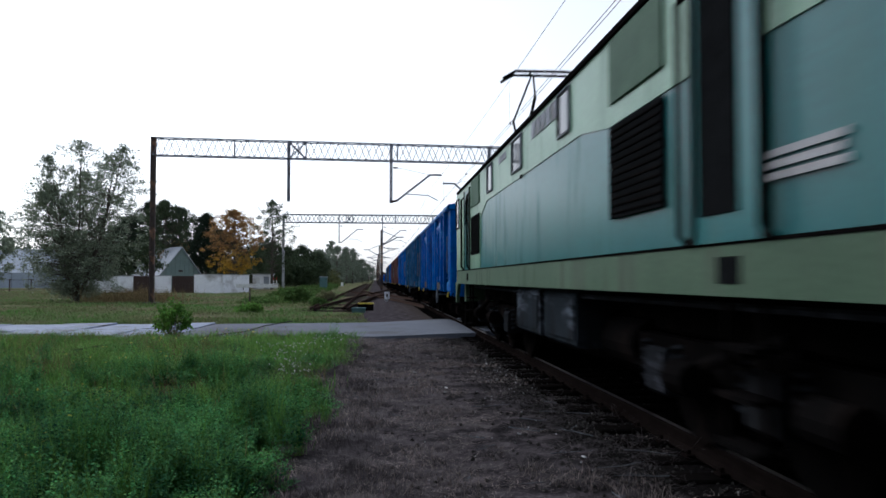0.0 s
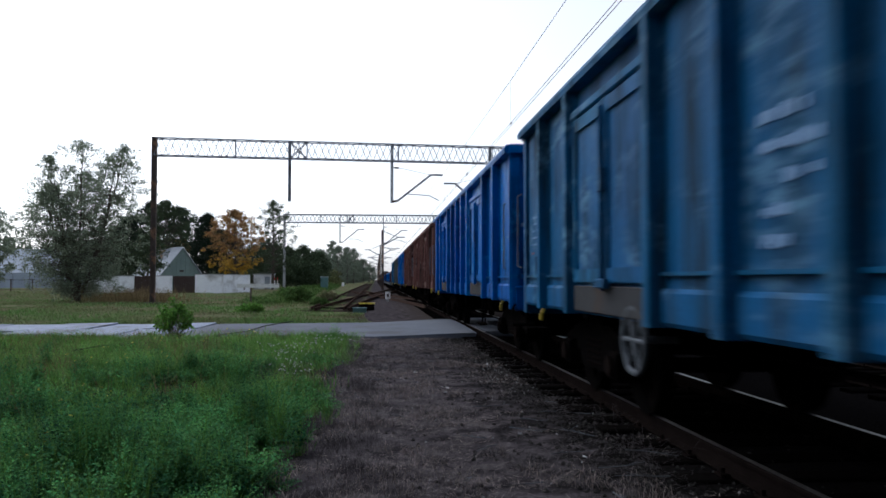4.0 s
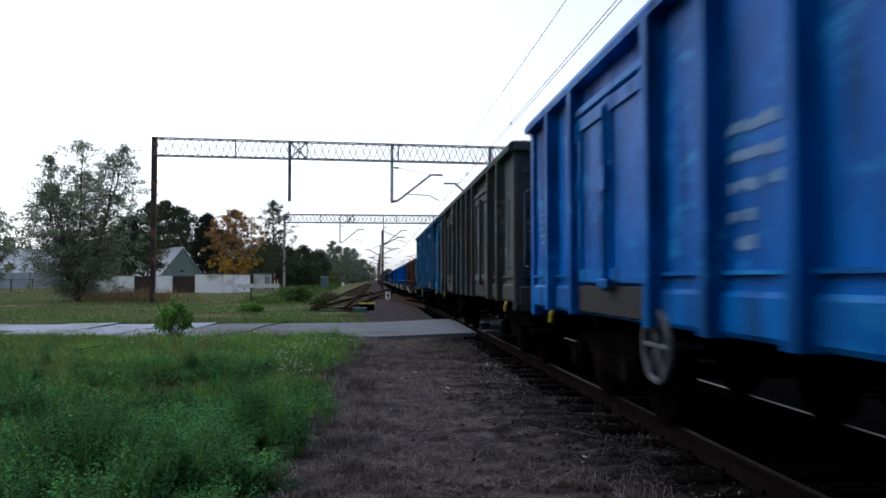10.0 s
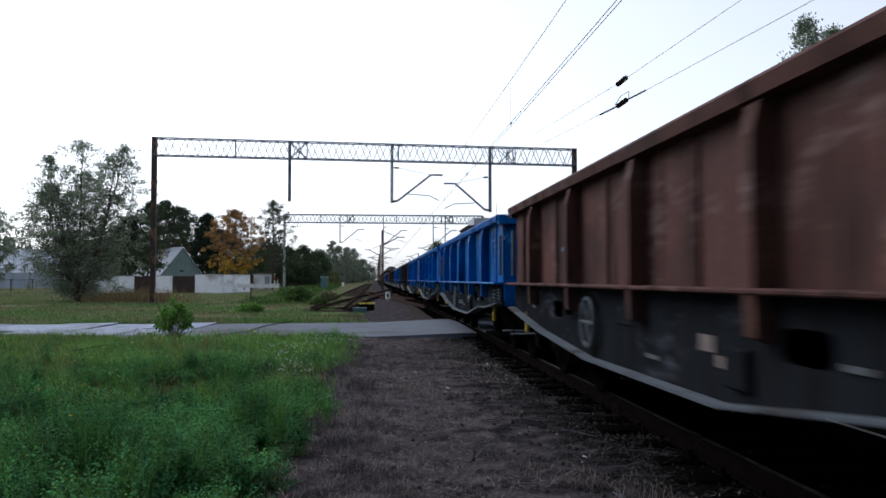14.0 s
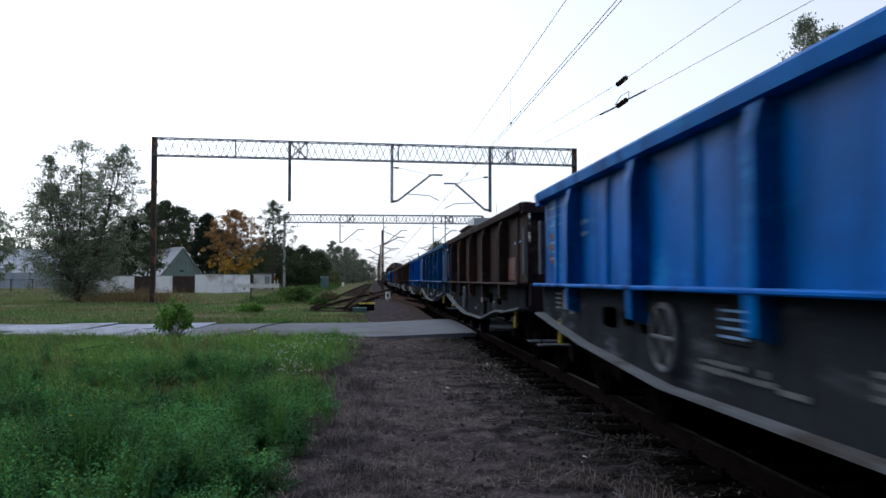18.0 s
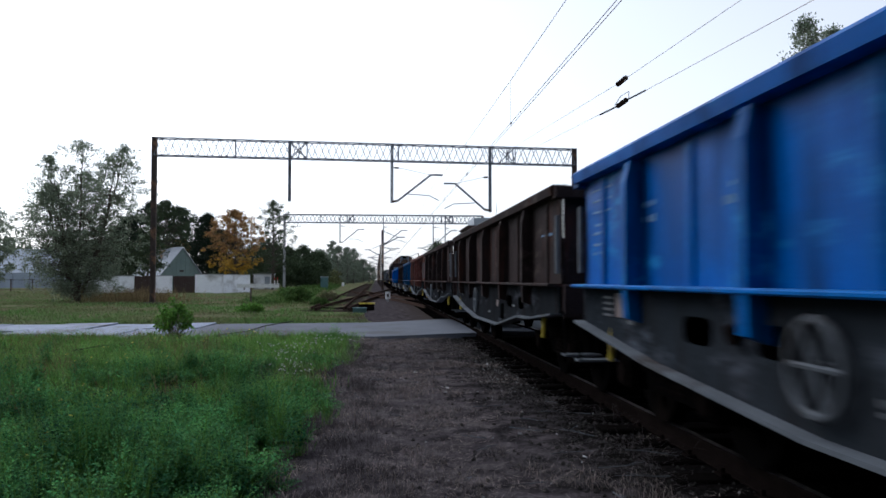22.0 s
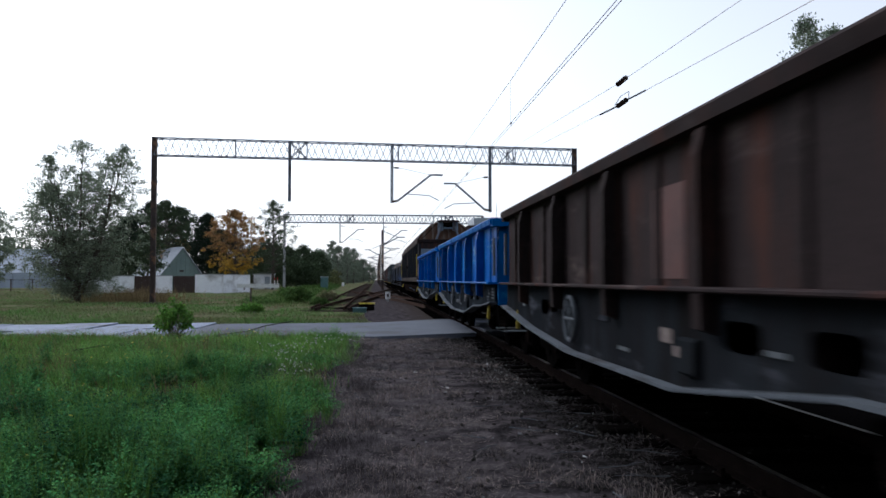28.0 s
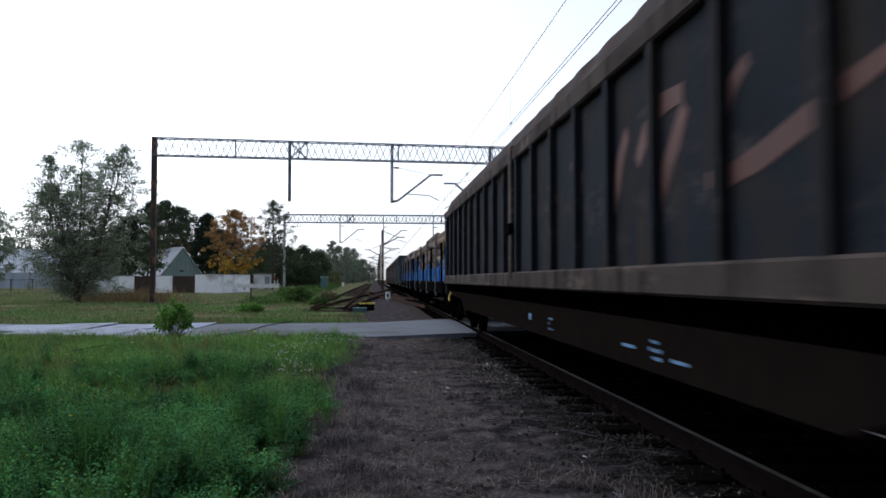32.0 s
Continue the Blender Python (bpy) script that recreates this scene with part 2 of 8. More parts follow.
RUST = (0.09, 0.045, 0.028)
GRIME = (0.035, 0.032, 0.03)
M = {
    "blue": mat("blue_paint", (0.002, 0.125, 0.46), (0.002, 0.084, 0.33), 0.36, 0, 1.2, 0.8, 0.06, 40, (0.004, 0.03, 0.10), 0.42, True, 0.1, spec=0.04, scuff=(0.03, 0.24, 0.55), scuff_amt=0.3, blotch=(0.002, 0.06, 0.225)),
    "teal": mat("weathered_blue_paint", (0.010, 0.115, 0.27), (0.008, 0.075, 0.18), 0.5, 0, 1.1, 0.8, 0.08, 40, (0.02, 0.04, 0.06), 0.5, True, 0.12, spec=0.03, scuff=(0.10, 0.22, 0.34), scuff_amt=0.4, blotch=(0.006, 0.055, 0.12)),
    "dull_blue": mat("dull_navy_blue_paint", (0.006, 0.078, 0.215), (0.005, 0.052, 0.15), 0.45, 0, 1.1, 0.8, 0.07, 40, (0.012, 0.028, 0.055), 0.45, True, 0.12, spec=0.05, scuff=(0.06, 0.15, 0.27), scuff_amt=0.35, blotch=(0.006, 0.045, 0.12)),
    "brown": mat("brown_oxide_paint", (0.15, 0.066, 0.057), (0.088, 0.041, 0.037), 0.6, 0, 1.3, 0.9, 0.1, 40, (0.026, 0.019, 0.018), 0.42, True, 0.15, spec=0.03, scuff=(0.23, 0.155, 0.15), scuff_amt=0.35, blotch=(0.09, 0.046, 0.041)),
    "brown_low": mat("dull_brown_paint", (0.125, 0.062, 0.053), (0.075, 0.038, 0.034), 0.6, 0, 1.3, 0.9, 0.1, 40, (0.026, 0.019, 0.018), 0.42, True, 0.15, spec=0.02, scuff=(0.2, 0.14, 0.13), scuff_amt=0.35, blotch=(0.055, 0.033, 0.031)),
    "dark_brown": mat("dark_rusty_brown_paint", (0.037, 0.027, 0.027), (0.024, 0.019, 0.0195), 0.7, 0, 1.3, 0.8, 0.12, 40, (0.07, 0.032, 0.025), 0.3, True, 0.15, spec=0.02, scuff=(0.085, 0.065, 0.06), scuff_amt=0.3, blotch=(0.016, 0.012, 0.012)),
    "grey_green": mat("grey_green_paint", (0.066, 0.088, 0.098), (0.046, 0.060, 0.068), 0.65, 0, 1.2, 0.9, 0.1, 40, (0.075, 0.056, 0.045), 0.45, True, 0.12, spec=0.03, scuff=(0.14, 0.15, 0.14), scuff_amt=0.3, blotch=(0.035, 0.034, 0.03)),
    "frame": mat("grey_underframe_paint", (0.022, 0.025, 0.029), (0.011, 0.0125, 0.0145), 0.6, 0, 1.4, 0.8, 0.1, 40, (0.012, 0.011, 0.011), 0.5, True, 0.12, spec=0.0, scuff=(0.07, 0.075, 0.09), scuff_amt=0.25, blotch=(0.016, 0.017, 0.02)),
    "frame_blue": mat("blue_grey_underframe_paint", (0.027, 0.033, 0.040), (0.014, 0.0175, 0.021), 0.6, 0, 1.4, 0.8, 0.1, 40, (0.014, 0.014, 0.015), 0.5, True, 0.12, spec=0.0, scuff=(0.09, 0.105, 0.13), scuff_amt=0.3, blotch=(0.022, 0.025, 0.03)),
    "hopper": mat("dusty_brown_hopper_paint", (0.080, 0.066, 0.060), (0.048, 0.040, 0.037), 0.75, 0, 1.0, 0.8, 0.1, 40, (0.02, 0.017, 0.017), 0.45, True, 0.1, spec=0.02, scuff=(0.14, 0.11, 0.1), scuff_amt=0.3, blotch=(0.03, 0.024, 0.022)),
    "hopper_panel": mat("dark_blue_grey_panel_paint", (0.020, 0.025, 0.035), (0.0125, 0.0155, 0.021), 0.7, 0, 1.0, 0.8, 0.1, 40, (0.04, 0.034, 0.03), 0.35, True, 0.1, spec=0.02, scuff=(0.05, 0.048, 0.05), scuff_amt=0.3, blotch=(0.026, 0.024, 0.025)),
    "sill_dust": mat("dusty_rubbed_steel", (0.036, 0.038, 0.042), (0.022, 0.023, 0.026), 0.75, 0, 3.0, 0.9, 0.12, 50, (0.062, 0.044, 0.033), 0.35, False, 0.15, spec=0.08),
    "flange": mat("pale_grey_steel", (0.115, 0.13, 0.15), (0.075, 0.086, 0.10), 0.7, 0, 2.5, 0.9, 0.1, 50, (0.05, 0.046, 0.045), 0.3, spec=0.05),
    "red_brown": mat("patchy_red_oxide_paint", (0.165, 0.062, 0.049), (0.09, 0.041, 0.036), 0.6, 0, 1.1, 0.7, 0.1, 40, (0.03, 0.022, 0.02), 0.4, True, 0.15, spec=0.03, scuff=(0.22, 0.12, 0.10), scuff_amt=0.3, blotch=(0.06, 0.036, 0.033)),
    "gable": mat("rust_streaked_cream_gable", (0.15, 0.085, 0.055), (0.07, 0.04, 0.03), 0.8, 0, 1.6, 0.8, 0.1, 40, (0.26, 0.24, 0.21), 0.42, True, spec=0.03),
    "pale_blue": mat("pale_blue_grey_paint", (0.21, 0.26, 0.32), (0.15, 0.19, 0.24), 0.6, 0, 2, 0.8, 0.06, 40, (0.12, 0.07, 0.05), 0.3, True, spec=0.05),
    # dark and rust are held near black: shade under the train is in them
    "dark": mat("shade_darkened_black_steel", (0.006, 0.0056, 0.0056), (0.004, 0.0037, 0.0037), 0.85, 0.0, 4, 0.8, 0.2, 60, (0.013, 0.01, 0.009), 0.3, spec=0.0),
    "rust": mat("shade_darkened_rusty_steel", (0.0145, 0.0108, 0.0098), (0.0068, 0.0054, 0.005), 0.9, 0.0, 5, 0.8, 0.25, 70, spec=0.0),
    "tread": mat("worn_bright_steel", (0.3, 0.29, 0.28), (0.2, 0.19, 0.18), 0.42, 1.0, 8, 0.5, 0.03, 90),
    "yellow": mat("yellow_paint", (0.62, 0.48, 0.05), (0.45, 0.34, 0.04), 0.55, 0, 8, 0.6, 0.05, 60, (0.12, 0.09, 0.05), 0.3),
    "red": mat("red_paint", (0.45, 0.05, 0.03), None, 0.5, 0, 8, 0.4, 0.05),
    "white": mat("white_paint", (0.86, 0.87, 0.88), (0.78, 0.79, 0.8), 0.6, 0, 5, 0.6, 0.05, 50, (0.35, 0.34, 0.32), 0.25),
    "bars": mat("faded_white_stencil_paint", (0.17, 0.31, 0.52), (0.07, 0.16, 0.30), 0.6, 0, 14, 0.8, 0.0, 80),
    "frame_bars": mat("grimy_white_stencil_paint", (0.12, 0.135, 0.15), (0.05, 0.056, 0.064), 0.7, 0, 14, 0.9, 0.0, 80),
    "paper": mat("weathered_paper_notice", (0.24, 0.2, 0.185), (0.12, 0.09, 0.085), 0.8, 0, 14, 0.8, 0.0, 60),
    "graffiti": mat("red_spray_paint", (0.11, 0.04, 0.033), (0.05, 0.025, 0.023), 0.7, 0, 2.5, 0.9, 0.0, 60),
    "loco_teal": mat("teal_locomotive_paint", (0.012, 0.142, 0.146), (0.010, 0.108, 0.115), 0.28, 0, 0.9, 0.7, 0.02, 30, (0.04, 0.13, 0.122), 0.25, True, spec=0.15),
    "loco_light": mat("pale_green_locomotive_paint", (0.185, 0.335, 0.23), (0.15, 0.275, 0.19), 0.32, 0, 0.9, 0.7, 0.02, 30, (0.14, 0.22, 0.16), 0.25, True, spec=0.15),
    "loco_band": mat("dull_green_band_paint", (0.085, 0.14, 0.09), (0.065, 0.108, 0.07), 0.4, 0, 0.9, 0.7, 0.02, 30, (0.085, 0.11, 0.08), 0.35, True, spec=0.05),
    "grille": mat("dark_grille_and_opening_shade", (0.012, 0.013, 0.014), None, 0.8, 0, 6, 0.5, 0.1, spec=0.0),
    "grille_green": mat("green_grille", (0.07, 0.13, 0.085), (0.05, 0.095, 0.065), 0.6, 0, 3, 0.6, 0.05, spec=0.05),
    "rubber": mat("black_rubber", (0.02, 0.02, 0.02), None, 0.7, spec=0.03),
    "copper": mat("dull_copper_wire", (0.20, 0.15, 0.12), (0.12, 0.1, 0.09), 0.5, 0.7, 9, 0.5, 0),
    "galv": mat("painted_lattice_steel", (0.17, 0.19, 0.23), (0.12, 0.135, 0.165), 0.55, 0.3, 3, 0.7, 0.06, 50, (0.08, 0.055, 0.04), 0.3),
    "post_rust": mat("rust_stained_steel_post", (0.075, 0.055, 0.05), (0.05, 0.042, 0.04), 0.75, 0.2, 2.2, 0.9, 0.15, 40, (0.27, 0.15, 0.09), 0.32),
    "porcelain": mat("brown_porcelain", (0.05, 0.03, 0.025), None, 0.25),
    "asphalt": mat("worn_asphalt", (0.10, 0.114, 0.143), (0.067, 0.077, 0.098), 0.85, 0, 0.8, 0.8, 0.3, 90, (0.06, 0.06, 0.062), 0.35),
    # far darker than the buried sleepers: the train's shade is in the colour
    "sleeper": mat("weathered_sleeper_with_shade", (0.0065, 0.0058, 0.0055), (0.0035, 0.003, 0.003), 0.95, 0, 5, 0.8, 0.4, 50, per=0.25, spec=0.0),
    "old_sleeper": mat("grey_brown_buried_sleeper", (0.062, 0.05, 0.044), (0.035, 0.029, 0.027), 0.95, 0, 5, 0.8, 0.4, 50, per=0.25, spec=0.0),
    "old_rail": mat("brown_rusted_rail", (0.075, 0.05, 0.04), (0.042, 0.03, 0.026), 0.9, 0, 5, 0.8, 0.25, 70, spec=0.0),
    "ballast": mat("grey_brown_ballast", (0.13, 0.115, 0.105), (0.07, 0.062, 0.058), 0.9, 0, 14, 0.9, 0.8, 60),
    "slab": mat("pale_bluish_concrete_slab", (0.27, 0.315, 0.40), (0.18, 0.21, 0.275), 0.85, 0, 1.5, 0.8, 0.2, 60, (0.13, 0.13, 0.13), 0.25, per=0.12),
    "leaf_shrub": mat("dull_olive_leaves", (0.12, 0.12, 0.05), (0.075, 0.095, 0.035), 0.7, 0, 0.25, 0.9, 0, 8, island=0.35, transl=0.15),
    "leaf_bank": mat("dull_green_bank_leaves", (0.10, 0.17, 0.045), (0.06, 0.115, 0.032), 0.8, 0, 0.3, 0.8, 0, 8, island=0.4, transl=0.2),
    # far leaves are paler: the haze of distance is put into their colour
    "leaf_far": mat("haze_paled_far_leaves", (0.175, 0.205, 0.15), (0.13, 0.16, 0.125), 0.7, 0, 0.1, 0.8, 0, 8, island=0.25, transl=0.1),
    "concrete": mat("pale_concrete", (0.42, 0.43, 0.44), (0.32, 0.33, 0.34), 0.85, 0, 2, 0.8, 0.15, 50, (0.22, 0.21, 0.2), 0.3),
    "limewash": mat("whitewashed_wall", (0.88, 0.9, 0.93), (0.78, 0.8, 0.84), 0.85, 0, 0.8, 0.8, 0.1, 40, (0.32, 0.31, 0.3), 0.3),
    "roof_green": mat("grey_green_sheet_roof", (0.24, 0.32, 0.31), (0.19, 0.26, 0.25), 0.6, 0, 1, 0.6, 0.1),
    "roof_grey": mat("grey_sheet_roof", (0.34, 0.38, 0.42), (0.27, 0.3, 0.34), 0.55, 0, 1, 0.6, 0.1),
    "gate": mat("dark_brown_boards", (0.06, 0.04, 0.035), None, 0.8, 0, 6, 0.7, 0.3),
    "glasshouse": mat("milky_greenhouse_film", (0.33, 0.38, 0.45), (0.25, 0.3, 0.37), 0.35, 0, 0.7, 0.7, 0.05),
    "glass": mat("dark_window_glass", (0.02, 0.025, 0.03), None, 0.06, 0, 2, 0.2, 0.0),
    "bark": mat("grey_bark", (0.10, 0.085, 0.07), (0.06, 0.05, 0.042), 0.9, 0, 6, 0.8, 0.5),
    "leaf_birch": mat("birch_leaves", (0.25, 0.285, 0.20), (0.125, 0.165, 0.12), 0.6, 0, 0.7, 0.8, 0, 20, island=0.45, transl=0.3),
    "leaf_dark": mat("dark_green_leaves", (0.06, 0.085, 0.042), (0.04, 0.06, 0.033), 0.65, 0, 0.6, 0.8, 0, 20, island=0.35, transl=0.15),
    "leaf_pine": mat("pine_needles", (0.026, 0.042, 0.026), (0.02, 0.032, 0.022), 0.65, 0, 0.6, 0.8, 0, 20, island=0.3, transl=0.1),
    "leaf_autumn": mat("orange_autumn_leaves", (0.34, 0.19, 0.07), (0.21, 0.13, 0.06), 0.6, 0, 0.5, 0.9, 0, 20, island=0.4, transl=0.3),
    "leaf_yellow": mat("yellow_autumn_leaves", (0.5, 0.31, 0.035), (0.36, 0.22, 0.04), 0.6, 0, 0.8, 0.8, 0, 20, island=0.3, transl=0.25),
    "leaf_bush": mat("bright_bush_leaves", (0.13, 0.27, 0.045), (0.09, 0.2, 0.04), 0.55, 0, 2, 0.8, 0, 20, island=0.4, transl=0.4),
    "grass": mat("green_grass", (0.055, 0.15, 0.032), (0.185, 0.35, 0.07), 0.6, 0, 0.9, 0.5, 0, 30, island=0.4, transl=0.25),
    "grass_far": mat("patchy_meadow_grass", (0.095, 0.22, 0.05), (0.19, 0.17, 0.10), 0.7, 0, 0.2, 0.4, 0, 30, island=0.35, transl=0.2),
    "weed": mat("blue_green_weeds", (0.014, 0.068, 0.028), (0.098, 0.29, 0.082), 0.95, 0, 1.6, 0.36, 0, 30, island=0.6, transl=0.2),
    "straw": mat("dry_straw", (0.31, 0.26, 0.235), (0.06, 0.052, 0.055), 0.8, 0, 0.8, 0.5, 0, 30, island=0.5, transl=0.1),
    "brush": mat("dead_purple_brown_brush", (0.088, 0.073, 0.077), (0.033, 0.028, 0.031), 0.85, 0, 1.1, 0.6, 0, 30, island=0.5),
    "ochre": mat("ochre_dry_grass", (0.22, 0.165, 0.08), (0.12, 0.092, 0.05), 0.8, 0, 0.3, 0.8, 0, 30, island=0.4, transl=0.2),
    "flower_white": mat("white_petals", (0.7, 0.7, 0.68), None, 0.6, 0, 6, 0.3, 0),
    "flower_yellow": mat("yellow_petals", (0.62, 0.58, 0.1), None, 0.6, 0, 6, 0.3, 0),
    "stone": mat("grey_ballast_stone", (0.05, 0.047, 0.045), (0.022, 0.021, 0.02), 0.9, 0, 9, 0.8, 0.3, 60, island=0.4, spec=0.0),
    "log": mat("log_bark", (0.15, 0.10, 0.07), (0.09, 0.065, 0.05), 0.9, 0, 4, 0.8, 0.4, 30, per=0.25),
    "log_end": mat("sawn_log_end", (0.42, 0.30, 0.19), (0.33, 0.22, 0.14), 0.8, 0, 6, 0.8, 0.1, per=0.2),
    "teal_box": mat("teal_painted_box", (0.10, 0.20, 0.20), None, 0.6, 0, 3, 0.6, 0.1),
}


def ground_material():
    """Soil with grass cover left of the path, brown litter on it, grey ballast by the rails darkened with shade."""
    m = bpy.data.materials.new("soil_and_turf")
    m.use_nodes = True
    nt = m.node_tree
    N, L = nt.nodes, nt.links
    bs = N["Principled BSDF"]
    tc = N.new("ShaderNodeTexCoord")

    def noise_at(s, d=6):
        t = N.new("ShaderNodeTexNoise")
        t.inputs["Scale"].default_value, t.inputs["Detail"].default_value = s, d
        L.new(tc.outputs["Object"], t.inputs["Vector"])
        return t.outputs[0]

    def mr(src, a, b, lo=0.0, hi=1.0):
        r = N.new("ShaderNodeMapRange")
        r.inputs["From Min"].default_value, r.inputs["From Max"].default_value = a, b
        r.inputs["To Min"].default_value, r.inputs["To Max"].default_value = lo, hi
        L.new(src, r.inputs["Value"])
        return r.outputs[0]

    def mix(fac, a, b, blend="MIX"):
        x = N.new("ShaderNodeMix")
        x.data_type, x.blend_type = "RGBA", blend
        for sock, val in ((x.inputs[0], fac), (x.inputs[6], a), (x.inputs[7], b)):
            if isinstance(val, (int, float)):
                sock.default_value = val
            elif isinstance(val, tuple):
                sock.default_value = (*val, 1.0)
            else:
                L.new(val, sock)
        return x.outputs[2]

    def op(kind, a, b):
        x = N.new("ShaderNodeMath")
        x.operation = kind
        for i, v in enumerate((a, b)):
            if isinstance(v, (int, float)):
                x.inputs[i].default_value = v
            else:
                L.new(v, x.inputs[i])
        return x.outputs[0]

    sep = N.new("ShaderNodeSeparateXYZ")
    L.new(tc.outputs["Object"], sep.inputs[0])
    x, y = sep.outputs[0], sep.outputs[1]
    n1, n2, n3 = noise_at(0.35), noise_at(3.6, 9), noise_at(26.0, 6)
    soil = mix(mr(n2, 0.36, 0.66), (0.082, 0.072, 0.077), (0.022, 0.0197, 0.022))
    soil = mix(mr(n1, 0.45, 0.68, 0, 0.75), soil, mix(mr(n2, 0.3, 0.6), (0.122, 0.107, 0.107), (0.036, 0.032, 0.0345)))
    # near-black ballast holds the shade by and under the train, paler beyond the lane
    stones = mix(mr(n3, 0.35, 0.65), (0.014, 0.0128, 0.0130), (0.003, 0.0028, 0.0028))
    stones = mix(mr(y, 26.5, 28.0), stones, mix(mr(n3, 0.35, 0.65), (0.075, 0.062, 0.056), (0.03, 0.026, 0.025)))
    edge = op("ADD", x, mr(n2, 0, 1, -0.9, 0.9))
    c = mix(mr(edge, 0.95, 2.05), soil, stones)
    turf = mix(mr(n2, 0.35, 0.65), (0.014, 0.03, 0.009), (0.045, 0.042, 0.022))
    c = mix(mr(op("ADD", x, mr(n1, 0, 1, -0.6, 0.6)), -0.55, -1.2), c, turf)
    meadow = mix(mr(n1, 0.38, 0.62), (0.085, 0.115, 0.05), (0.145, 0.122, 0.082))
    far_left = op("MULTIPLY", mr(y, 26.5, 28.5), mr(op("ADD", x, mr(n2, 0, 1, -0.8, 0.8)), -0.5, -1.6))
    c = mix(far_left, c, meadow)
    far_right = mr(x, 7.5, 9.0)
    c = mix(far_right, c, meadow)
    c = mix(0.7, c, mix(mr(n3, 0.34, 0.66), (0.42, 0.42, 0.42), (1.5, 1.5, 1.5)), "MULTIPLY")
    L.new(c, bs.inputs["Base Color"])
    bs.inputs["Roughness"].default_value = 0.95
    bs.inputs["Specular IOR Level"].default_value = 0.0
    bp = N.new("ShaderNodeBump")
    bp.inputs["Strength"].default_value, bp.inputs["Distance"].default_value = 0.8, 0.04
    L.new(op("ADD", n3, n2), bp.inputs["Height"])
    L.new(bp.outputs[0], bs.inputs["Normal"])
    return m


M["ground"] = ground_material()
# ---------- ground: one sheet to the horizon ----------
RAIL_Z = 0.15
TRACK_X = 3.42
SIDING_X = -2.25
TRACK2_X = 7.4


def ground_height(x, y):
    h = 0.05 * noise.noise((x * 0.35, y * 0.35, 0.0)) + 0.025 * noise.noise((x * 1.7, y * 1.7, 3.0))
    near_rail = min(1.0, max(0.0, (abs(x - TRACK_X) - 1.2) / 1.2))
    if 2.5 < y < 20.5 and -2.5 < x < 3.4:
        h += 0.012 * noise.noise((x * 4.5, y * 4.5, 8.0)) + 0.006 * noise.noise((x * 11, y * 11, 5.0))
    h *= near_rail
    if y > 60:
        h += 0.45 * min(1.0, (y - 60) / 60) * min(1.0, max(0.0, (-x - 4.5) / 4))
    if 19.0 < y < 27.5:
        h *= 0.4
    return h - 0.035


def ground():
    xs = [-2500, -900, -350, -150, -90, -60, -45, -35] + [-30 + 1.5 * i for i in range(12)] + [-12 + 0.4 * i for i in range(24)] + [-2.4 + 0.13 * i for i in range(44)] + [3.4 + 0.4 * i for i in range(19)]
    xs += [11 + 2 * i for i in range(10)] + [40, 60, 100, 200, 500, 2500]
    ys = [-600, -150, -50, -20, -8, -2] + [0.4 * i for i in range(8)] + [3.2 + 0.16 * i for i in range(106)] + [20.2 + 0.4 * i for i in range(27)] + [31 + 1.5 * i for i in range(50)]
    ys += [110, 125, 145, 170, 210, 270, 350, 500, 800, 1500, 3500]
    v = [(x, y, ground_height(x, y)) for y in ys for x in xs]
    n = len(xs)
    f = [(j * n + i, j * n + i + 1, j * n + n + i + 1, j * n + n + i) for j in range(len(ys) - 1) for i in range(n - 1)]
    me = bpy.data.meshes.new("ground")
    me.from_pydata(v, [], f)
    me.shade_smooth()
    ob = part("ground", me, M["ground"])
    return tagged(ob, "rough ground of soil, dry litter and thin grass", "ground", kind="structure")


ground()


def road_edge(x):
    """Near and far edge of the lane at x."""
    bend = 0.0 if x > -2 else 0.055 * (-2 - x)
    near = 20.0 + 0.9 * math.exp(-((x + 2.6) / 1.8) ** 2) + (0.52 * (-7 - x) ** 1.3 if -11.5 < x < -7 else (3.66 if x <= -11.5 else 0))
    far = 27.0 - 0.10 * (2.4 - x) + 0.10 * max(0.0, -8 - x)
    return near, far


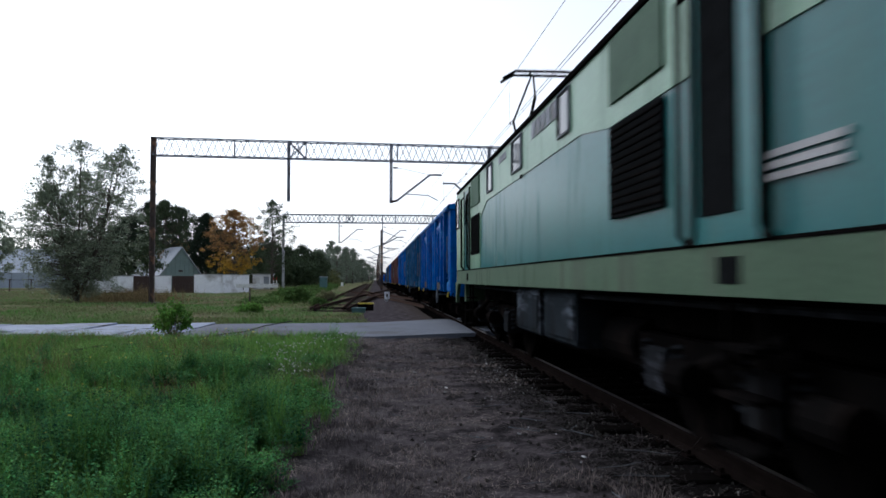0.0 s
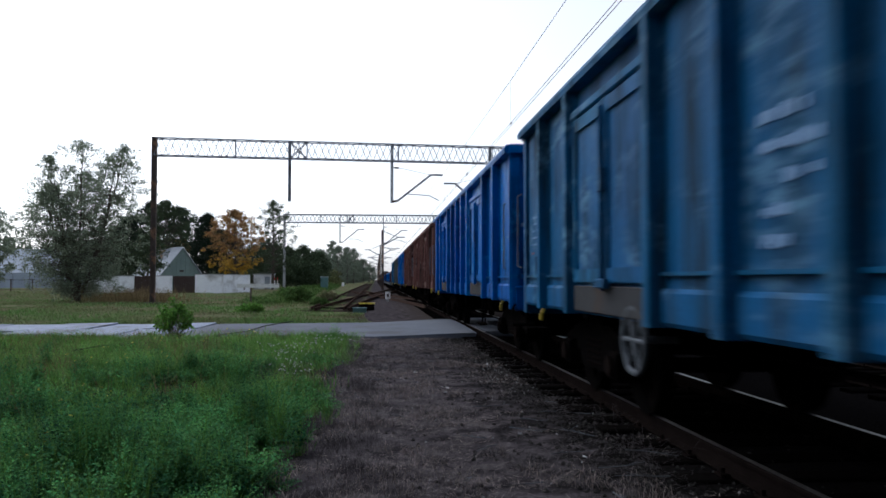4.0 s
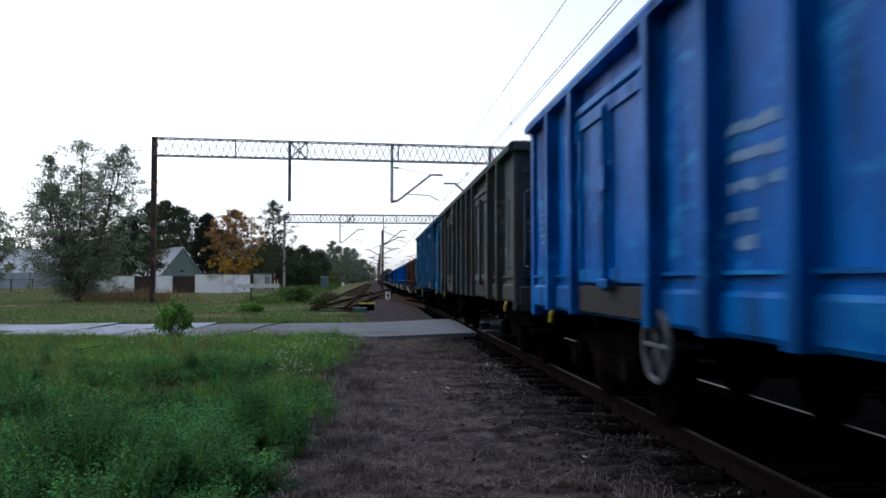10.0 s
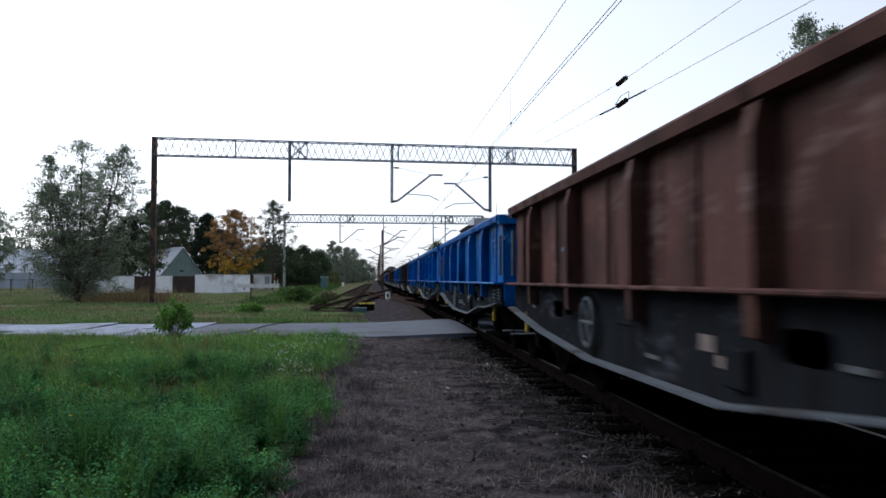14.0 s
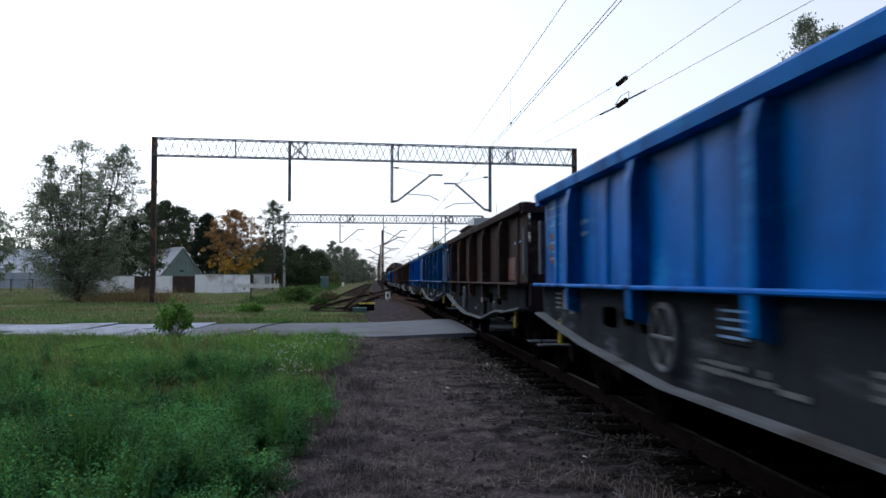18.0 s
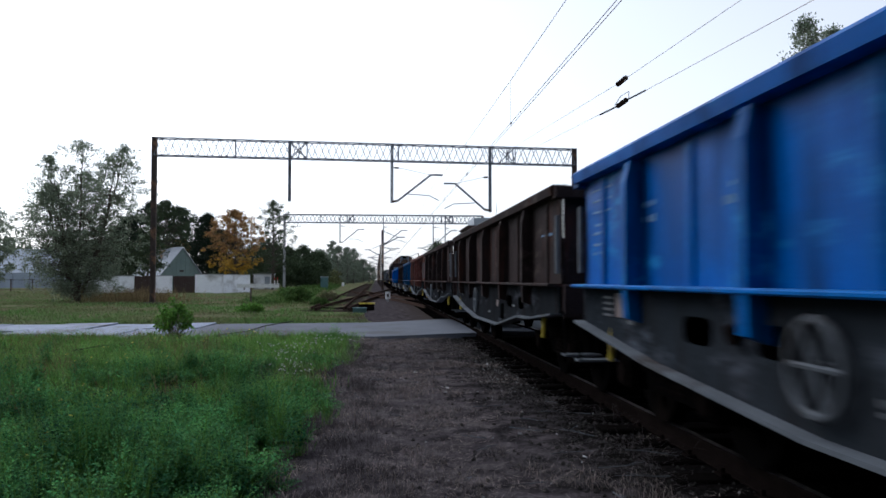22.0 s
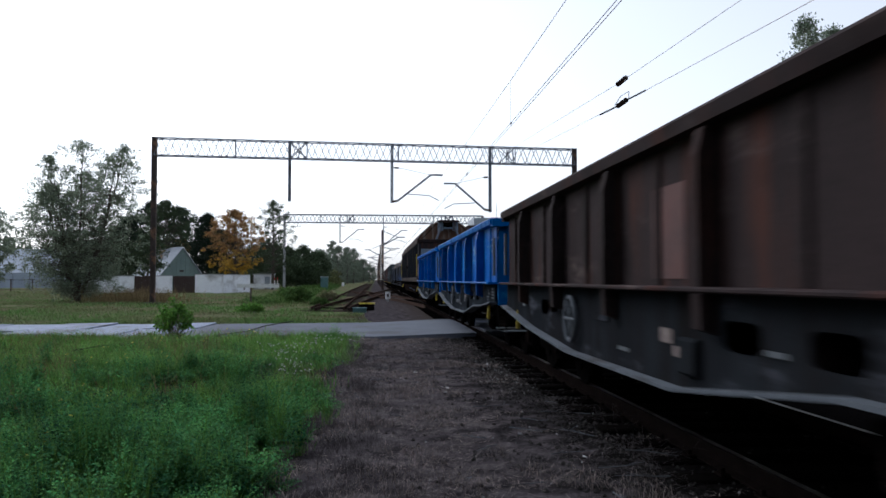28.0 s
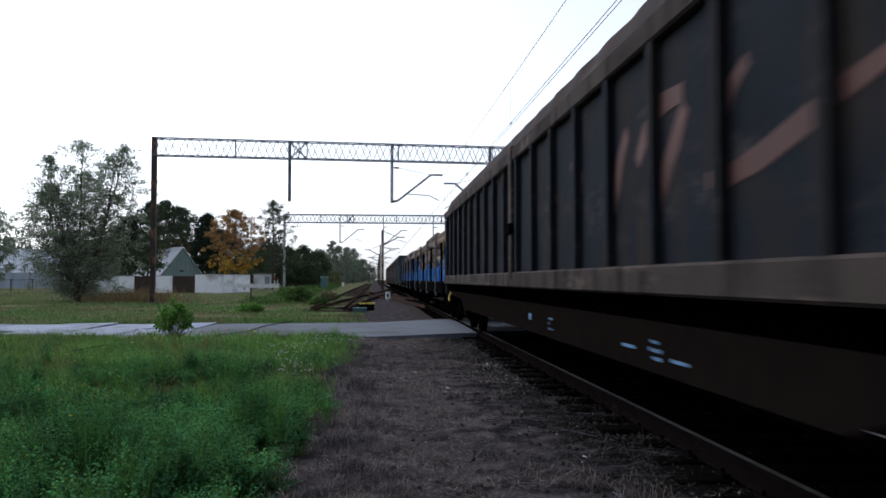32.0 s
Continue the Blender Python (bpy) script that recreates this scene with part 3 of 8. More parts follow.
def road():
    b = Build()
    xs = [-5.5 + 0.35 * i for i in range(24)]
    vs, n = [], 0
    for x in xs:
        a, c = road_edge(max(x, -30.0))
        a += 0.12 * noise.noise((x * 0.8, 1.0, 0.0)) + 0.05 * noise.noise((x * 4, 2.0, 0.0))
        c += 0.12 * noise.noise((x * 0.8, 7.0, 0.0))
        rise = min(1.0, max(0.0, (x - 0.2) / 1.9)) * 0.085
        for k in range(7):
            y = a + (c - a) * k / 6
            crown = 0.03 * (1 - ((k - 3) / 3) ** 2)
            vs.append((x, y, 0.012 + crown + rise + 0.006 * noise.noise((x, y, 0.0))))
        vs += [(x, a - 0.06, -0.12), (x, c + 0.06, -0.12)]
        n += 1
    fs = []
    for i in range(n - 1):
        o, p = i * 9, i * 9 + 9
        fs += [(o + k, p + k, p + k + 1, o + k + 1) for k in range(6)]
        fs += [(o + 7, p + 7, p, o), (o + 6, p + 6, p + 8, o + 8)]
    b.add(vs, fs)
    ob = part("road", b, M["asphalt"])
    tagged(ob, "worn grey asphalt lane leading to the level crossing", "road", kind="structure")
    # pale concrete slabs carry the lane on to the left
    x = -5.05
    while x > -46:
        w = random.uniform(1.35, 1.6)
        a, c = road_edge(max(x - w / 2, -30.0))
        m = (a + c) / 2 + random.uniform(-0.3, 0.3)
        for y0, y1 in ((a + random.uniform(-0.25, 0.2), m - 0.02), (m + 0.02, c + random.uniform(-0.15, 0.15))):
            sk = random.uniform(-0.12, 0.12)
            s = Build().add([(-w / 2 + 0.015 + sk, y0 - m, -0.1), (w / 2 - 0.015 + sk, y0 - m, -0.1), (w / 2 - 0.015, y1 - m, -0.1), (-w / 2 + 0.015, y1 - m, -0.1),
                             (-w / 2 + 0.015 + sk, y0 - m, 0.05), (w / 2 - 0.015 + sk, y0 - m, 0.05), (w / 2 - 0.015, y1 - m, 0.05), (-w / 2 + 0.015, y1 - m, 0.05)],
                            [(3, 2, 1, 0), (4, 5, 6, 7), (0, 1, 5, 4), (1, 2, 6, 5), (2, 3, 7, 6), (3, 0, 4, 7)])
            q = part("slab", s, M["slab"], ob, at=(x - w / 2, m, random.uniform(-0.02, 0.015)))
            q.rotation_euler = (random.uniform(-0.008, 0.008), random.uniform(-0.014, 0.014), random.uniform(-0.015, 0.015))
        x -= w
    # the crossing between and beyond the rails
    for x0, x1 in ((TRACK_X - 0.63, TRACK_X + 0.63), (TRACK_X + 0.82, TRACK2_X - 0.82), (TRACK2_X - 0.63, TRACK2_X + 0.63), (TRACK2_X + 0.82, 30)):
        c = Build().box(x0, x1, 20.0, 27.0, -0.1, RAIL_Z - 0.012, 0.01)
        o = part("crossing_slab", c, M["asphalt"])
        tagged(o, "asphalt infill slab of the level crossing between rails", "road", kind="structure")


road()


# ---------- tracks ----------
def rail_profile():
    return [(-0.075, 0), (0.075, 0), (0.075, 0.012), (0.012, 0.03), (0.012, 0.105), (0.036, 0.118), (0.036, 0.145), (0.028, 0.15),
            (-0.028, 0.15), (-0.036, 0.145), (-0.036, 0.118), (-0.012, 0.105), (-0.012, 0.03), (-0.075, 0.012)]


def rail(name, fx, y0, y1, z, step, parent):
    """One rail along y whose place in x is fx(y); the head carries a bright band."""
    prof = rail_profile()
    n = max(1, int((y1 - y0) / step))
    vs, fs, k = [], [], len(prof)
    for i in range(n + 1):
        y = y0 + (y1 - y0) * i / n
        vs += [(fx(y) + p, y, z + q) for p, q in prof]
    for i in range(n):
        fs += [(i * k + j, i * k + (j + 1) % k, i * k + k + (j + 1) % k, i * k + k + j) for j in range(k)]
    b = Build().add(vs, fs)
    ob = part(name, b, M["rust" if name == "rail" else "old_rail"], parent)
    t = []
    for i in range(n):
        ya, yb = y0 + (y1 - y0) * i / n, y0 + (y1 - y0) * (i + 1) / n
        t += [(fx(ya) - 0.026, ya, z + 0.1515), (fx(ya) + 0.026, ya, z + 0.1515), (fx(yb) + 0.026, yb, z + 0.1515), (fx(yb) - 0.026, yb, z + 0.1515)]
    head = quads("running_surface", t, M["tread"] if name == "rail" else M["old_rail"], ob)
    head["label"] = "polished running surface" if name == "rail" else "dull rusty running surface"
    return ob


def track(label, cx, y0, y1, near, far, name="rail", group=""):
    """Two rails on timber sleepers; the nearest sleepers are pieces, the far ones one joined mesh."""
    root = thing("railway_track", label, "railway track", group)
    tagged(root, kind="structure")
    for s in (-0.7535, 0.7535):
        rail(name, lambda y: cx + s, y0, y1, RAIL_Z - 0.15, 400, root)
    one = Build().box(-1.25, 1.25, -0.12, 0.12, -0.13, 0.005, 0.015).mesh("sleeper")
    fast = Build()
    for s in (-0.7535, 0.7535):
        for e in (-0.115, 0.115):
            fast.box(s + e - 0.035, s + e + 0.035, -0.06, 0.06, 0.0, 0.02)
            fast.rod((s + e, 0, 0.02), (s + e, 0, 0.055), 0.018, 6)
    fast = fast.mesh("rail_fastening")
    rest = Build()
    y, i = y0, 0
    while y < y1:
        jit = random.uniform(-0.03, 0.03)
        if near <= y <= far:
            old = name != "rail"
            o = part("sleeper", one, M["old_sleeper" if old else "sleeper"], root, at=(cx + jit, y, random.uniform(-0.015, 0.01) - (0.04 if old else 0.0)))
            o.rotation_euler = (0, 0, random.uniform(-0.02, 0.02))
            if y < 22:
                part("rail_fastening", fast, M["rust"], root, at=(cx, y, 0.003))
        elif y < 260:
            rest.box(cx - 1.25, cx + 1.25, y - 0.12, y + 0.12, -0.13, 0.0)
        y += 0.62
    if rest.v:
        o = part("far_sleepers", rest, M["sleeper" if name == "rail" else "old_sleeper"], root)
        o["kind"] = "stuff"
    return root


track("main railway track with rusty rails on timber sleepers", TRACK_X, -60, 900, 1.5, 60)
track("second railway track beyond the passing train", TRACK2_X, -60, 900, 3, 19)
track("disused siding track half buried in grass", SIDING_X, 37.5, 500, 38, 70, "siding_rail")


def crossover():
    root = thing("crossover_track", "rusty crossover rails between siding and main track", "railway track")
    tagged(root, kind="structure")

    def centre(y):
        t = min(1.0, max(0.0, (y - 33.0) / 95.0))
        return SIDING_X + 0.15 + (TRACK_X - SIDING_X - 0.15) * (t * t * (3 - 2 * t) * 0.6 + 0.4 * t)
    for s in (-0.7535, 0.7535):
        rail("turnout_rail", lambda y: centre(y) + s, 36.5, 128, RAIL_Z - 0.145, 2.0, root)
    def other(y):
        t = min(1.0, max(0.0, (y - 36.0) / 62.0))
        return TRACK_X - (TRACK_X - SIDING_X) * (t * t * (3 - 2 * t) * 0.6 + 0.4 * t)
    for s in (-0.7535, 0.7535):
        rail("turnout_rail", lambda y: other(y) + s, 40.0 if s < 0 else 47.0, 97, RAIL_Z - 0.147, 2.0, root)
    one = Build().box(-1.4, 1.4, -0.12, 0.12, -0.13, 0.008, 0.015).mesh("turnout_sleeper")
    y = 38.2
    while y < 110:
        part("turnout_sleeper", one, M["old_sleeper"], root, at=(centre(y), y, random.uniform(-0.05, -0.03)))
        y += 1.24


crossover()


# ---------- catenary gantries ----------
def lattice_beam(root, x0, y0, x1, y1, zb, zt, w=0.55, n=62, r=0.024, near=True):
    """A box-lattice beam in pieces: chords, and one zigzag brace a side."""
    L = math.hypot(x1 - x0, y1 - y0)
    ux, uy = (x1 - x0) / L, (y1 - y0) / L

    def p(s, side, z):
        return (x0 + ux * s - uy * side, y0 + uy * s + ux * side, z)
    for side in (-w / 2, w / 2):
        for z in (zb, zt):
            part("chord", Build().path([p(0, side, z), p(L, side, z)], r * 1.6, 6), M["galv"], root)
        z = Build()
        for i in range(n):
            lo, hi = (zb, zt) if i % 2 == 0 else (zt, zb)
            one = Build() if near else z
            one.rod(p(L * i / n, side, lo if side < 0 else hi), p(L * (i + 1) / n, side, hi if side < 0 else lo), r * 0.95, 5)
            if near:
                part("brace", one, M["galv"], root)
        if not near:
            part("zigzag_brace", z, M["galv"], root)["kind"] = "stuff"
    for zz in (zb, zt):
        part("cross_brace", Build().tube([p(L * i / (n // 2), w / 2 * (1 if i % 2 else -1), zz) for i in range(n // 2 + 1)], r * 0.5, 5), M["galv"], root)
    for s in (0.18, 0.325, 0.56, 0.79, 0.83):
        fr = Build()
        for side in (-w / 2, w / 2):
            fr.rod(p(L * s, side, zb), p(L * s, side, zt), r * 1.1, 6)
        fr.rod(p(L * s, -w / 2, zb), p(L * s, w / 2, zt), r * 0.7, 5)
        part("splice_frame", fr, M["galv"], root)
    for s in (0.304, 0.806):
        bx = Build()
        a, c = L * s, L * s + zt - zb
        for side in (-w / 2, w / 2):
            bx.rod(p(a, side, zb), p(c, side, zt), r * 1.2, 6)
            bx.rod(p(a, side, zt), p(c, side, zb), r * 1.2, 6)
            bx.rod(p(c, side, zb), p(c, side, zt), r * 1.5, 6)
        part("stiffened_panel", bx, M["galv"], root)


def gantry_post(root, x, y, z0, z1, w=0.25, m="post_rust"):
    """A post of two channels with batten plates."""
    b = Build().box(x - w / 2, x + w / 2, y - 0.035, y + 0.035, z0, z1)
    for s in (-1, 1):
        b.box(x + s * w / 2 - 0.03, x + s * w / 2 + 0.03, y - 0.11, y + 0.11, z0, z1, 0.008)
    z = z0 + 0.5
    while z < z1:
        b.box(x - w / 2, x + w / 2, y - 0.112, y - 0.10, z - 0.12, z + 0.12)
        b.box(x - w / 2, x + w / 2, y + 0.10, y + 0.112, z - 0.12, z + 0.12)
        z += 0.62
    part("post", b, M[m], root)
    part("footing", Build().box(x - 0.42, x + 0.42, y - 0.42, y + 0.42, z0 - 0.4, z0 + 0.06, 0.04), M["ballast"], root)


def cantilever(root, x, y, z, toward, reach=2.4):
    """A pull-off arm on insulators, from a hanger at x towards the wire."""
    s = 1 if toward > x else -1
    top = (x + s * reach, y, z + 1.75)
    part("arm", Build().path([(x + s * 0.35, y, z + 0.05), top, (x + s * (reach + 0.75), y, z + 1.75)], 0.065, 8), M["galv"], root)
    part("arm_insulator", Build().rod((x, y, z), (x + s * 0.38, y, z + 0.07), 0.075, 8), M["porcelain"], root)
    part("top_tie", Build().path([(x, y, z + 2.2), (x + s * 0.5, y, z + 2.17), top], 0.014, 5), M["galv"], root)
    part("registration_arm", Build().path([(x + s * 1.0, y, z + 0.5), (x + s * 2.4, y, z + 0.42), (x + s * 3.0, y, z + 0.1)], 0.03, 6), M["galv"], root)
    part("tie_insulator", Build().rod((x + s * 0.15, y, z + 2.19), (x + s * 0.42, y, z + 2.175), 0.06, 8), M["porcelain"], root)


def gantry_near():
    root = thing("catenary_gantry", "lattice steel catenary gantry on rust-stained posts over tracks", "catenary gantry", "catenary gantries")
    xa, ya, xb, yb = -13.55, 49.8, 13.2, 51.9
    lattice_beam(root, xa, ya, xb, yb, 9.05, 10.12)
    gantry_post(root, xa, ya, 0, 10.2)
    gantry_post(root, xb, yb, 0, 10.2)
    for x, z in ((-5.42, 6.35), (1.02, 6.35), (7.45, 5.85)):
        y = ya + (yb - ya) * (x - xa) / (xb - xa)
        h = Build()
        for s in (-0.05, 0.05):
            h.box(x + s - 0.045, x + s + 0.045, y - 0.06, y + 0.06, z, 10.15)
        part("hanger_post", h, M["galv"], root)
    cantilever(root, 1.02, 50.8, 6.42, 3.4, 2.5)
    cantilever(root, 7.45, 51.4, 5.95, 3.4, 2.3)


def gantry_far(y, xa, xb, zt, hangers, group="catenary gantries"):
    root = thing("catenary_gantry", "distant lattice steel catenary gantry over the tracks", "catenary gantry", group)
    lattice_beam(root, xa, y, xb, y + 0.5, zt - 1.05, zt, 0.55, 50, 0.045, False)
    for x in (xa, xb):
        gantry_post(root, x, y, 0.2, zt, 0.25, "concrete" if x < 0 else "post_rust")
    for x, z in hangers:
        part("hanger_post", Build().box(x - 0.07, x + 0.07, y + 0.1, y + 0.24, z, zt), M["galv"], root)
        cantilever(root, x, y + 0.2, z + 0.1, x + 3, 2.4)


gantry_near()
gantry_far(105.0, -11.9, 14.2, 9.95, ((-4.7, 6.2), (1.0, 6.1), (7.6, 6.1), (9.2, 6.0)))


def catenary_mast(x, y, arms, h=9.0, w=0.55):
    root = thing("catenary_mast", "tall steel catenary mast with bracket arms beside track", "catenary mast", "catenary masts")
    root.location = (x, y, 0)
    b = Build().box(-0.1 * w, 0.1 * w, -0.05, 0.05, -0.1, h)
    for s in (-0.16 * w, 0.16 * w):
        b.box(s - 0.05 * w, s + 0.05 * w, -0.12, 0.12, -0.1, h)
    for k in range(int((h - 0.6) / 0.6)):
        b.box(-0.2 * w, 0.2 * w, -0.125, 0.125, 0.4 + k * 0.6, 0.55 + k * 0.6)
    part("mast", b, M["post_rust"], root)
    for s in arms:
        part("bracket_arm", Build().path([(0, 0, 6.2), (s * 2.2, 0, 7.4), (s * 3.1, 0, 7.4)], 0.085, 6), M["galv"], root)
        part("bracket_tie", Build().path([(0, 0, 8.3), (s * 2.2, 0, 7.4)], 0.05, 5), M["galv"], root)
        part("registration_arm", Build().path([(0, 0, 5.9), (s * 2.4, 0, 5.8)], 0.05, 5), M["galv"], root)


for yy, dx in ((112, 0.95), (160, 0.9), (215, 0.9), (270, 0.9), (330, 0.9), (400, 0.9)):
    catenary_mast(dx, yy, (-1, 1) if yy > 120 else (1,), 8.4, 0.85 if yy < 120 else 0.6)
for yy in (150, 205, 260, 330):
    catenary_mast(11.0, yy, (-1,), 8.2)


def wires():
    def line(name, label, x0, pts, r=0.007):
        o = part(name, Build().path(pts, r, 5), M["copper"])
        tagged(o, label, "overhead wire", "overhead wires")
        return o

    spans = [(-30, 50.9), (50.9, 105.2), (105.2, 160), (160, 215), (215, 270), (270, 400)]
    for dx in (-0.036, 0.036):
        pts = [(TRACK_X + dx + 0.12, y, 5.56 - 0.03 * math.sin(y * 0.1)) for y in range(-30, 401, 10)]
        line("contact_wire", "copper contact wire above the main track", 0, pts)
    pts = []
    for a, c in spans:
        for k in range(9):
            t = k / 8
            pts.append((TRACK_X + 0.1, a + (c - a) * t, 7.25 - 0.85 * 4 * t * (1 - t) * 0.72))
    line("messenger_wire", "sagging messenger wire above the main track", 0, pts, 0.0068)
    for a, c in spans[:3]:
        for k in range(1, 8):
            t = k / 8
            y = a + (c - a) * t
            o = part("dropper", Build().rod((TRACK_X + 0.11, y, 5.55), (TRACK_X + 0.1, y, 7.25 - 0.85 * 4 * t * (1 - t) * 0.72), 0.004, 4), M["copper"])
            tagged(o, "thin vertical dropper wire of the overhead line", "overhead wire", "overhead wires")
            o2 = part("wire_clamp", Build().box(TRACK_X + 0.09, TRACK_X + 0.14, y - 0.03, y + 0.03, 5.53, 5.58, 0.01), M["dark"])
            tagged(o2, "small dark clamp on the contact wire", "wire clamp", "wire clamps")
    # anchored wires of the second track, rising to the gantry, with section insulators
    for z0, z1, zi, nm in ((6.05, 8.6, 6.93, "insulated_wire"), (7.0, 9.2, 7.62, "insulated_wire")):
        def zz(y):
            return z0 + (zi - z0) * (y - 8) / 16.0 if y < 24 else zi + (z1 - zi) * (y - 24) / 26.0
        line(nm, "anchored overhead wire with section insulators", 0, [(7.62, y, zz(y)) for y in (-20, 8, 16, 24, 34, 50.8)], 0.0072)
        root = thing("section_insulator", "dark ribbed section insulator hanging in overhead wire", "insulator", "section insulators", (7.62, 24.0, zi))
        core = Build().rod((0, -0.45, -0.02), (0, 0.45, 0.03), 0.024, 8)
        part("core", core, M["dark"], root)
        for k in range(7):
            part("shed", Build().rod((0, -0.42 + k * 0.13, 0), (0, -0.37 + k * 0.13, 0.004), 0.08, 12, 0.03), M["porcelain"], root)
        if nm == "insulated_wire" and zi < 7:
            part("arcing_horn", Build().path([(0, -0.7, 0), (0.1, -0.4, 0.28), (0.1, 0.4, 0.32), (0, 0.75, 0.1)], 0.012, 5), M["galv"], root)
            part("pull_rod", Build().rod((0, -2.2, -0.12), (0, -0.4, 0), 0.026, 6), M["dark"], root)
            part("pull_rod", Build().rod((0, 0.4, 0), (0, 2.4, 0.14), 0.026, 6), M["dark"], root)


wires()
# ---------- the train ----------
TRAIN_V = 9.75
WHEELSETS, BOGIE_WHEEL_R = [], 0.46


def wheelset_mesh(r=0.46):
    b = Build()
    b.rod((-0.95, 0, 0), (0.95, 0, 0), 0.075, 10)
    for s in (-1, 1):
        b.rod((s * 0.695, 0, 0), (s * 0.72, 0, 0), r + 0.028, 28)
        b.rod((s * 0.72, 0, 0), (s * 0.83, 0, 0), r, 28)
        b.rod((s * 0.83, 0, 0), (s * 0.87, 0, 0), 0.13, 12)
        for k in range(5):
            a = 2 * math.pi * k / 5
            b.rod((s * 0.825, 0.26 * math.cos(a), 0.26 * math.sin(a)), (s * 0.845, 0.26 * math.cos(a), 0.26 * math.sin(a)), 0.06, 8)
    return b.mesh("wheelset")


WHEEL = wheelset_mesh()


def bogie(root, y, base=1.8):
    """A cast two-axle bogie with its wheels, springs and axle boxes."""
    frame_b = Build()
    for s in (-1, 1):
        poly = [(y - base / 2 - 0.35, 0.62), (y - base / 2 - 0.35, 0.46), (y - base / 2 - 0.1, 0.42), (y - 0.62, 0.5), (y - 0.5, 0.34), (y + 0.5, 0.34), (y + 0.62, 0.5),
                (y + base / 2 + 0.1, 0.42), (y + base / 2 + 0.35, 0.46), (y + base / 2 + 0.35, 0.62), (y + 0.6, 0.82), (y - 0.6, 0.82)]
        frame_b.prism(poly, 0, s * 1.0 - 0.06, s * 1.0 + 0.06)
    frame_b.box(-1.05, 1.05, y - 0.22, y + 0.22, 0.52, 0.86)
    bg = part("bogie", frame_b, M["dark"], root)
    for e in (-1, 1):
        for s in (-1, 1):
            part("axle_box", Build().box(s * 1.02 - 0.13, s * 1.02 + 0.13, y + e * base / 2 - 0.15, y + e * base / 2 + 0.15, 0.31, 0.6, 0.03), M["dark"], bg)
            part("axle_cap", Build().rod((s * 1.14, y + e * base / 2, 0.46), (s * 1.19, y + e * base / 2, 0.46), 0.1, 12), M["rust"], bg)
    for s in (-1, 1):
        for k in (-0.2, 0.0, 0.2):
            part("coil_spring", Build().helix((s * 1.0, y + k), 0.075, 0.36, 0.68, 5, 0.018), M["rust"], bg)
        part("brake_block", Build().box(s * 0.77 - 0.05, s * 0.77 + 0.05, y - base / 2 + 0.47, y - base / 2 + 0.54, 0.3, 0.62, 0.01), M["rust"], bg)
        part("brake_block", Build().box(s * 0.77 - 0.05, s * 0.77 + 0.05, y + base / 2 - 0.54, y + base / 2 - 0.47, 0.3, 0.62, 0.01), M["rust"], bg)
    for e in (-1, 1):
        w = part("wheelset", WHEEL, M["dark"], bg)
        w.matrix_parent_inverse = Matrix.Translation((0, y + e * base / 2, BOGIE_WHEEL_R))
    return bg


def buffers(root, half, z=1.04, inset=0.62, mat_name="dark"):
    """Four buffers, two draw hooks and two brake hoses."""
    for e in (-1, 1):
        for s in (-0.875, 0.875):
            b = Build().rod((s, e * (half - inset), z), (s, e * (half - 0.28), z), 0.11, 12)
            b.rod((s, e * (half - 0.3), z), (s, e * (half - 0.05), z), 0.08, 12)
            b.rod((s, e * (half - 0.05), z), (s, e * half, z), 0.225, 16)
            part("buffer", b, M[mat_name], root, smooth=False)
        h = Build().box(-0.06, 0.06, e * (half - inset + 0.3) - 0.3, e * (half - inset + 0.3) + 0.12, z - 0.08, z + 0.08, 0.02)
        h.path([(-0.05, e * (half - 0.3), z - 0.05), (-0.05, e * (half - 0.05), z - 0.25), (0.05, e * (half - 0.05), z - 0.25), (0.05, e * (half - 0.3), z - 0.05)], 0.025, 6)
        part("coupling", h, M["dark"], root)
        part("brake_hose", Build().path([(-0.4, e * (half - inset), z - 0.1), (-0.38, e * (half - 0.35), z - 0.3), (-0.3, e * (half - 0.2), z - 0.42)], 0.03, 6), M["rubber"], root)


def bars(root, rows, m="bars", label="faded white stencilled lettering"):
    """Writing too worn to read, as plain bars: rows of x, y0, y1, z0, z1 on a side, or of y, x0, x1, z0, z1 on an end ('e')."""
    for r in rows:
        if r[0] == "e":
            _, y, x0, x1, z0, z1 = r
            b = Build().box(x0, x1, y - 0.003, y + 0.003, z0, z1)
        else:
            x, y0, y1, z0, z1 = r
            b = Build().box(x - 0.003, x + 0.003, y0, y1, z0, z1)
        part("stencil_bar", b, M[m], root, label)


def worn(root, x, y0, y1, z0, z1, keep=0.85, m="bars"):
    """One line of worn lettering: short ragged bars in one mesh."""
    y, b = y0, Build()
    while y < y1:
        w = random.uniform(0.03, 0.09)
        if random.random() < keep:
            b.box(x - 0.003, x + 0.003, y, min(y1, y + w), z0 + random.uniform(0, 0.3) * (z1 - z0), z1 - random.uniform(0, 0.3) * (z1 - z0))
        y += w + random.uniform(0.008, 0.025)
    if b.v:
        part("stencil_line", b, M[m], root, "faded white stencilled lettering")


def rim_profile(s, x, z0, z1):
    return [(s * (x - 0.03), z0), (s * (x + 0.13), z0 + 0.005), (s * (x + 0.14), z0 + 0.06), (s * (x + 0.10), z1), (s * (x - 0.05), z1), (s * (x - 0.06), z0 + 0.04)]


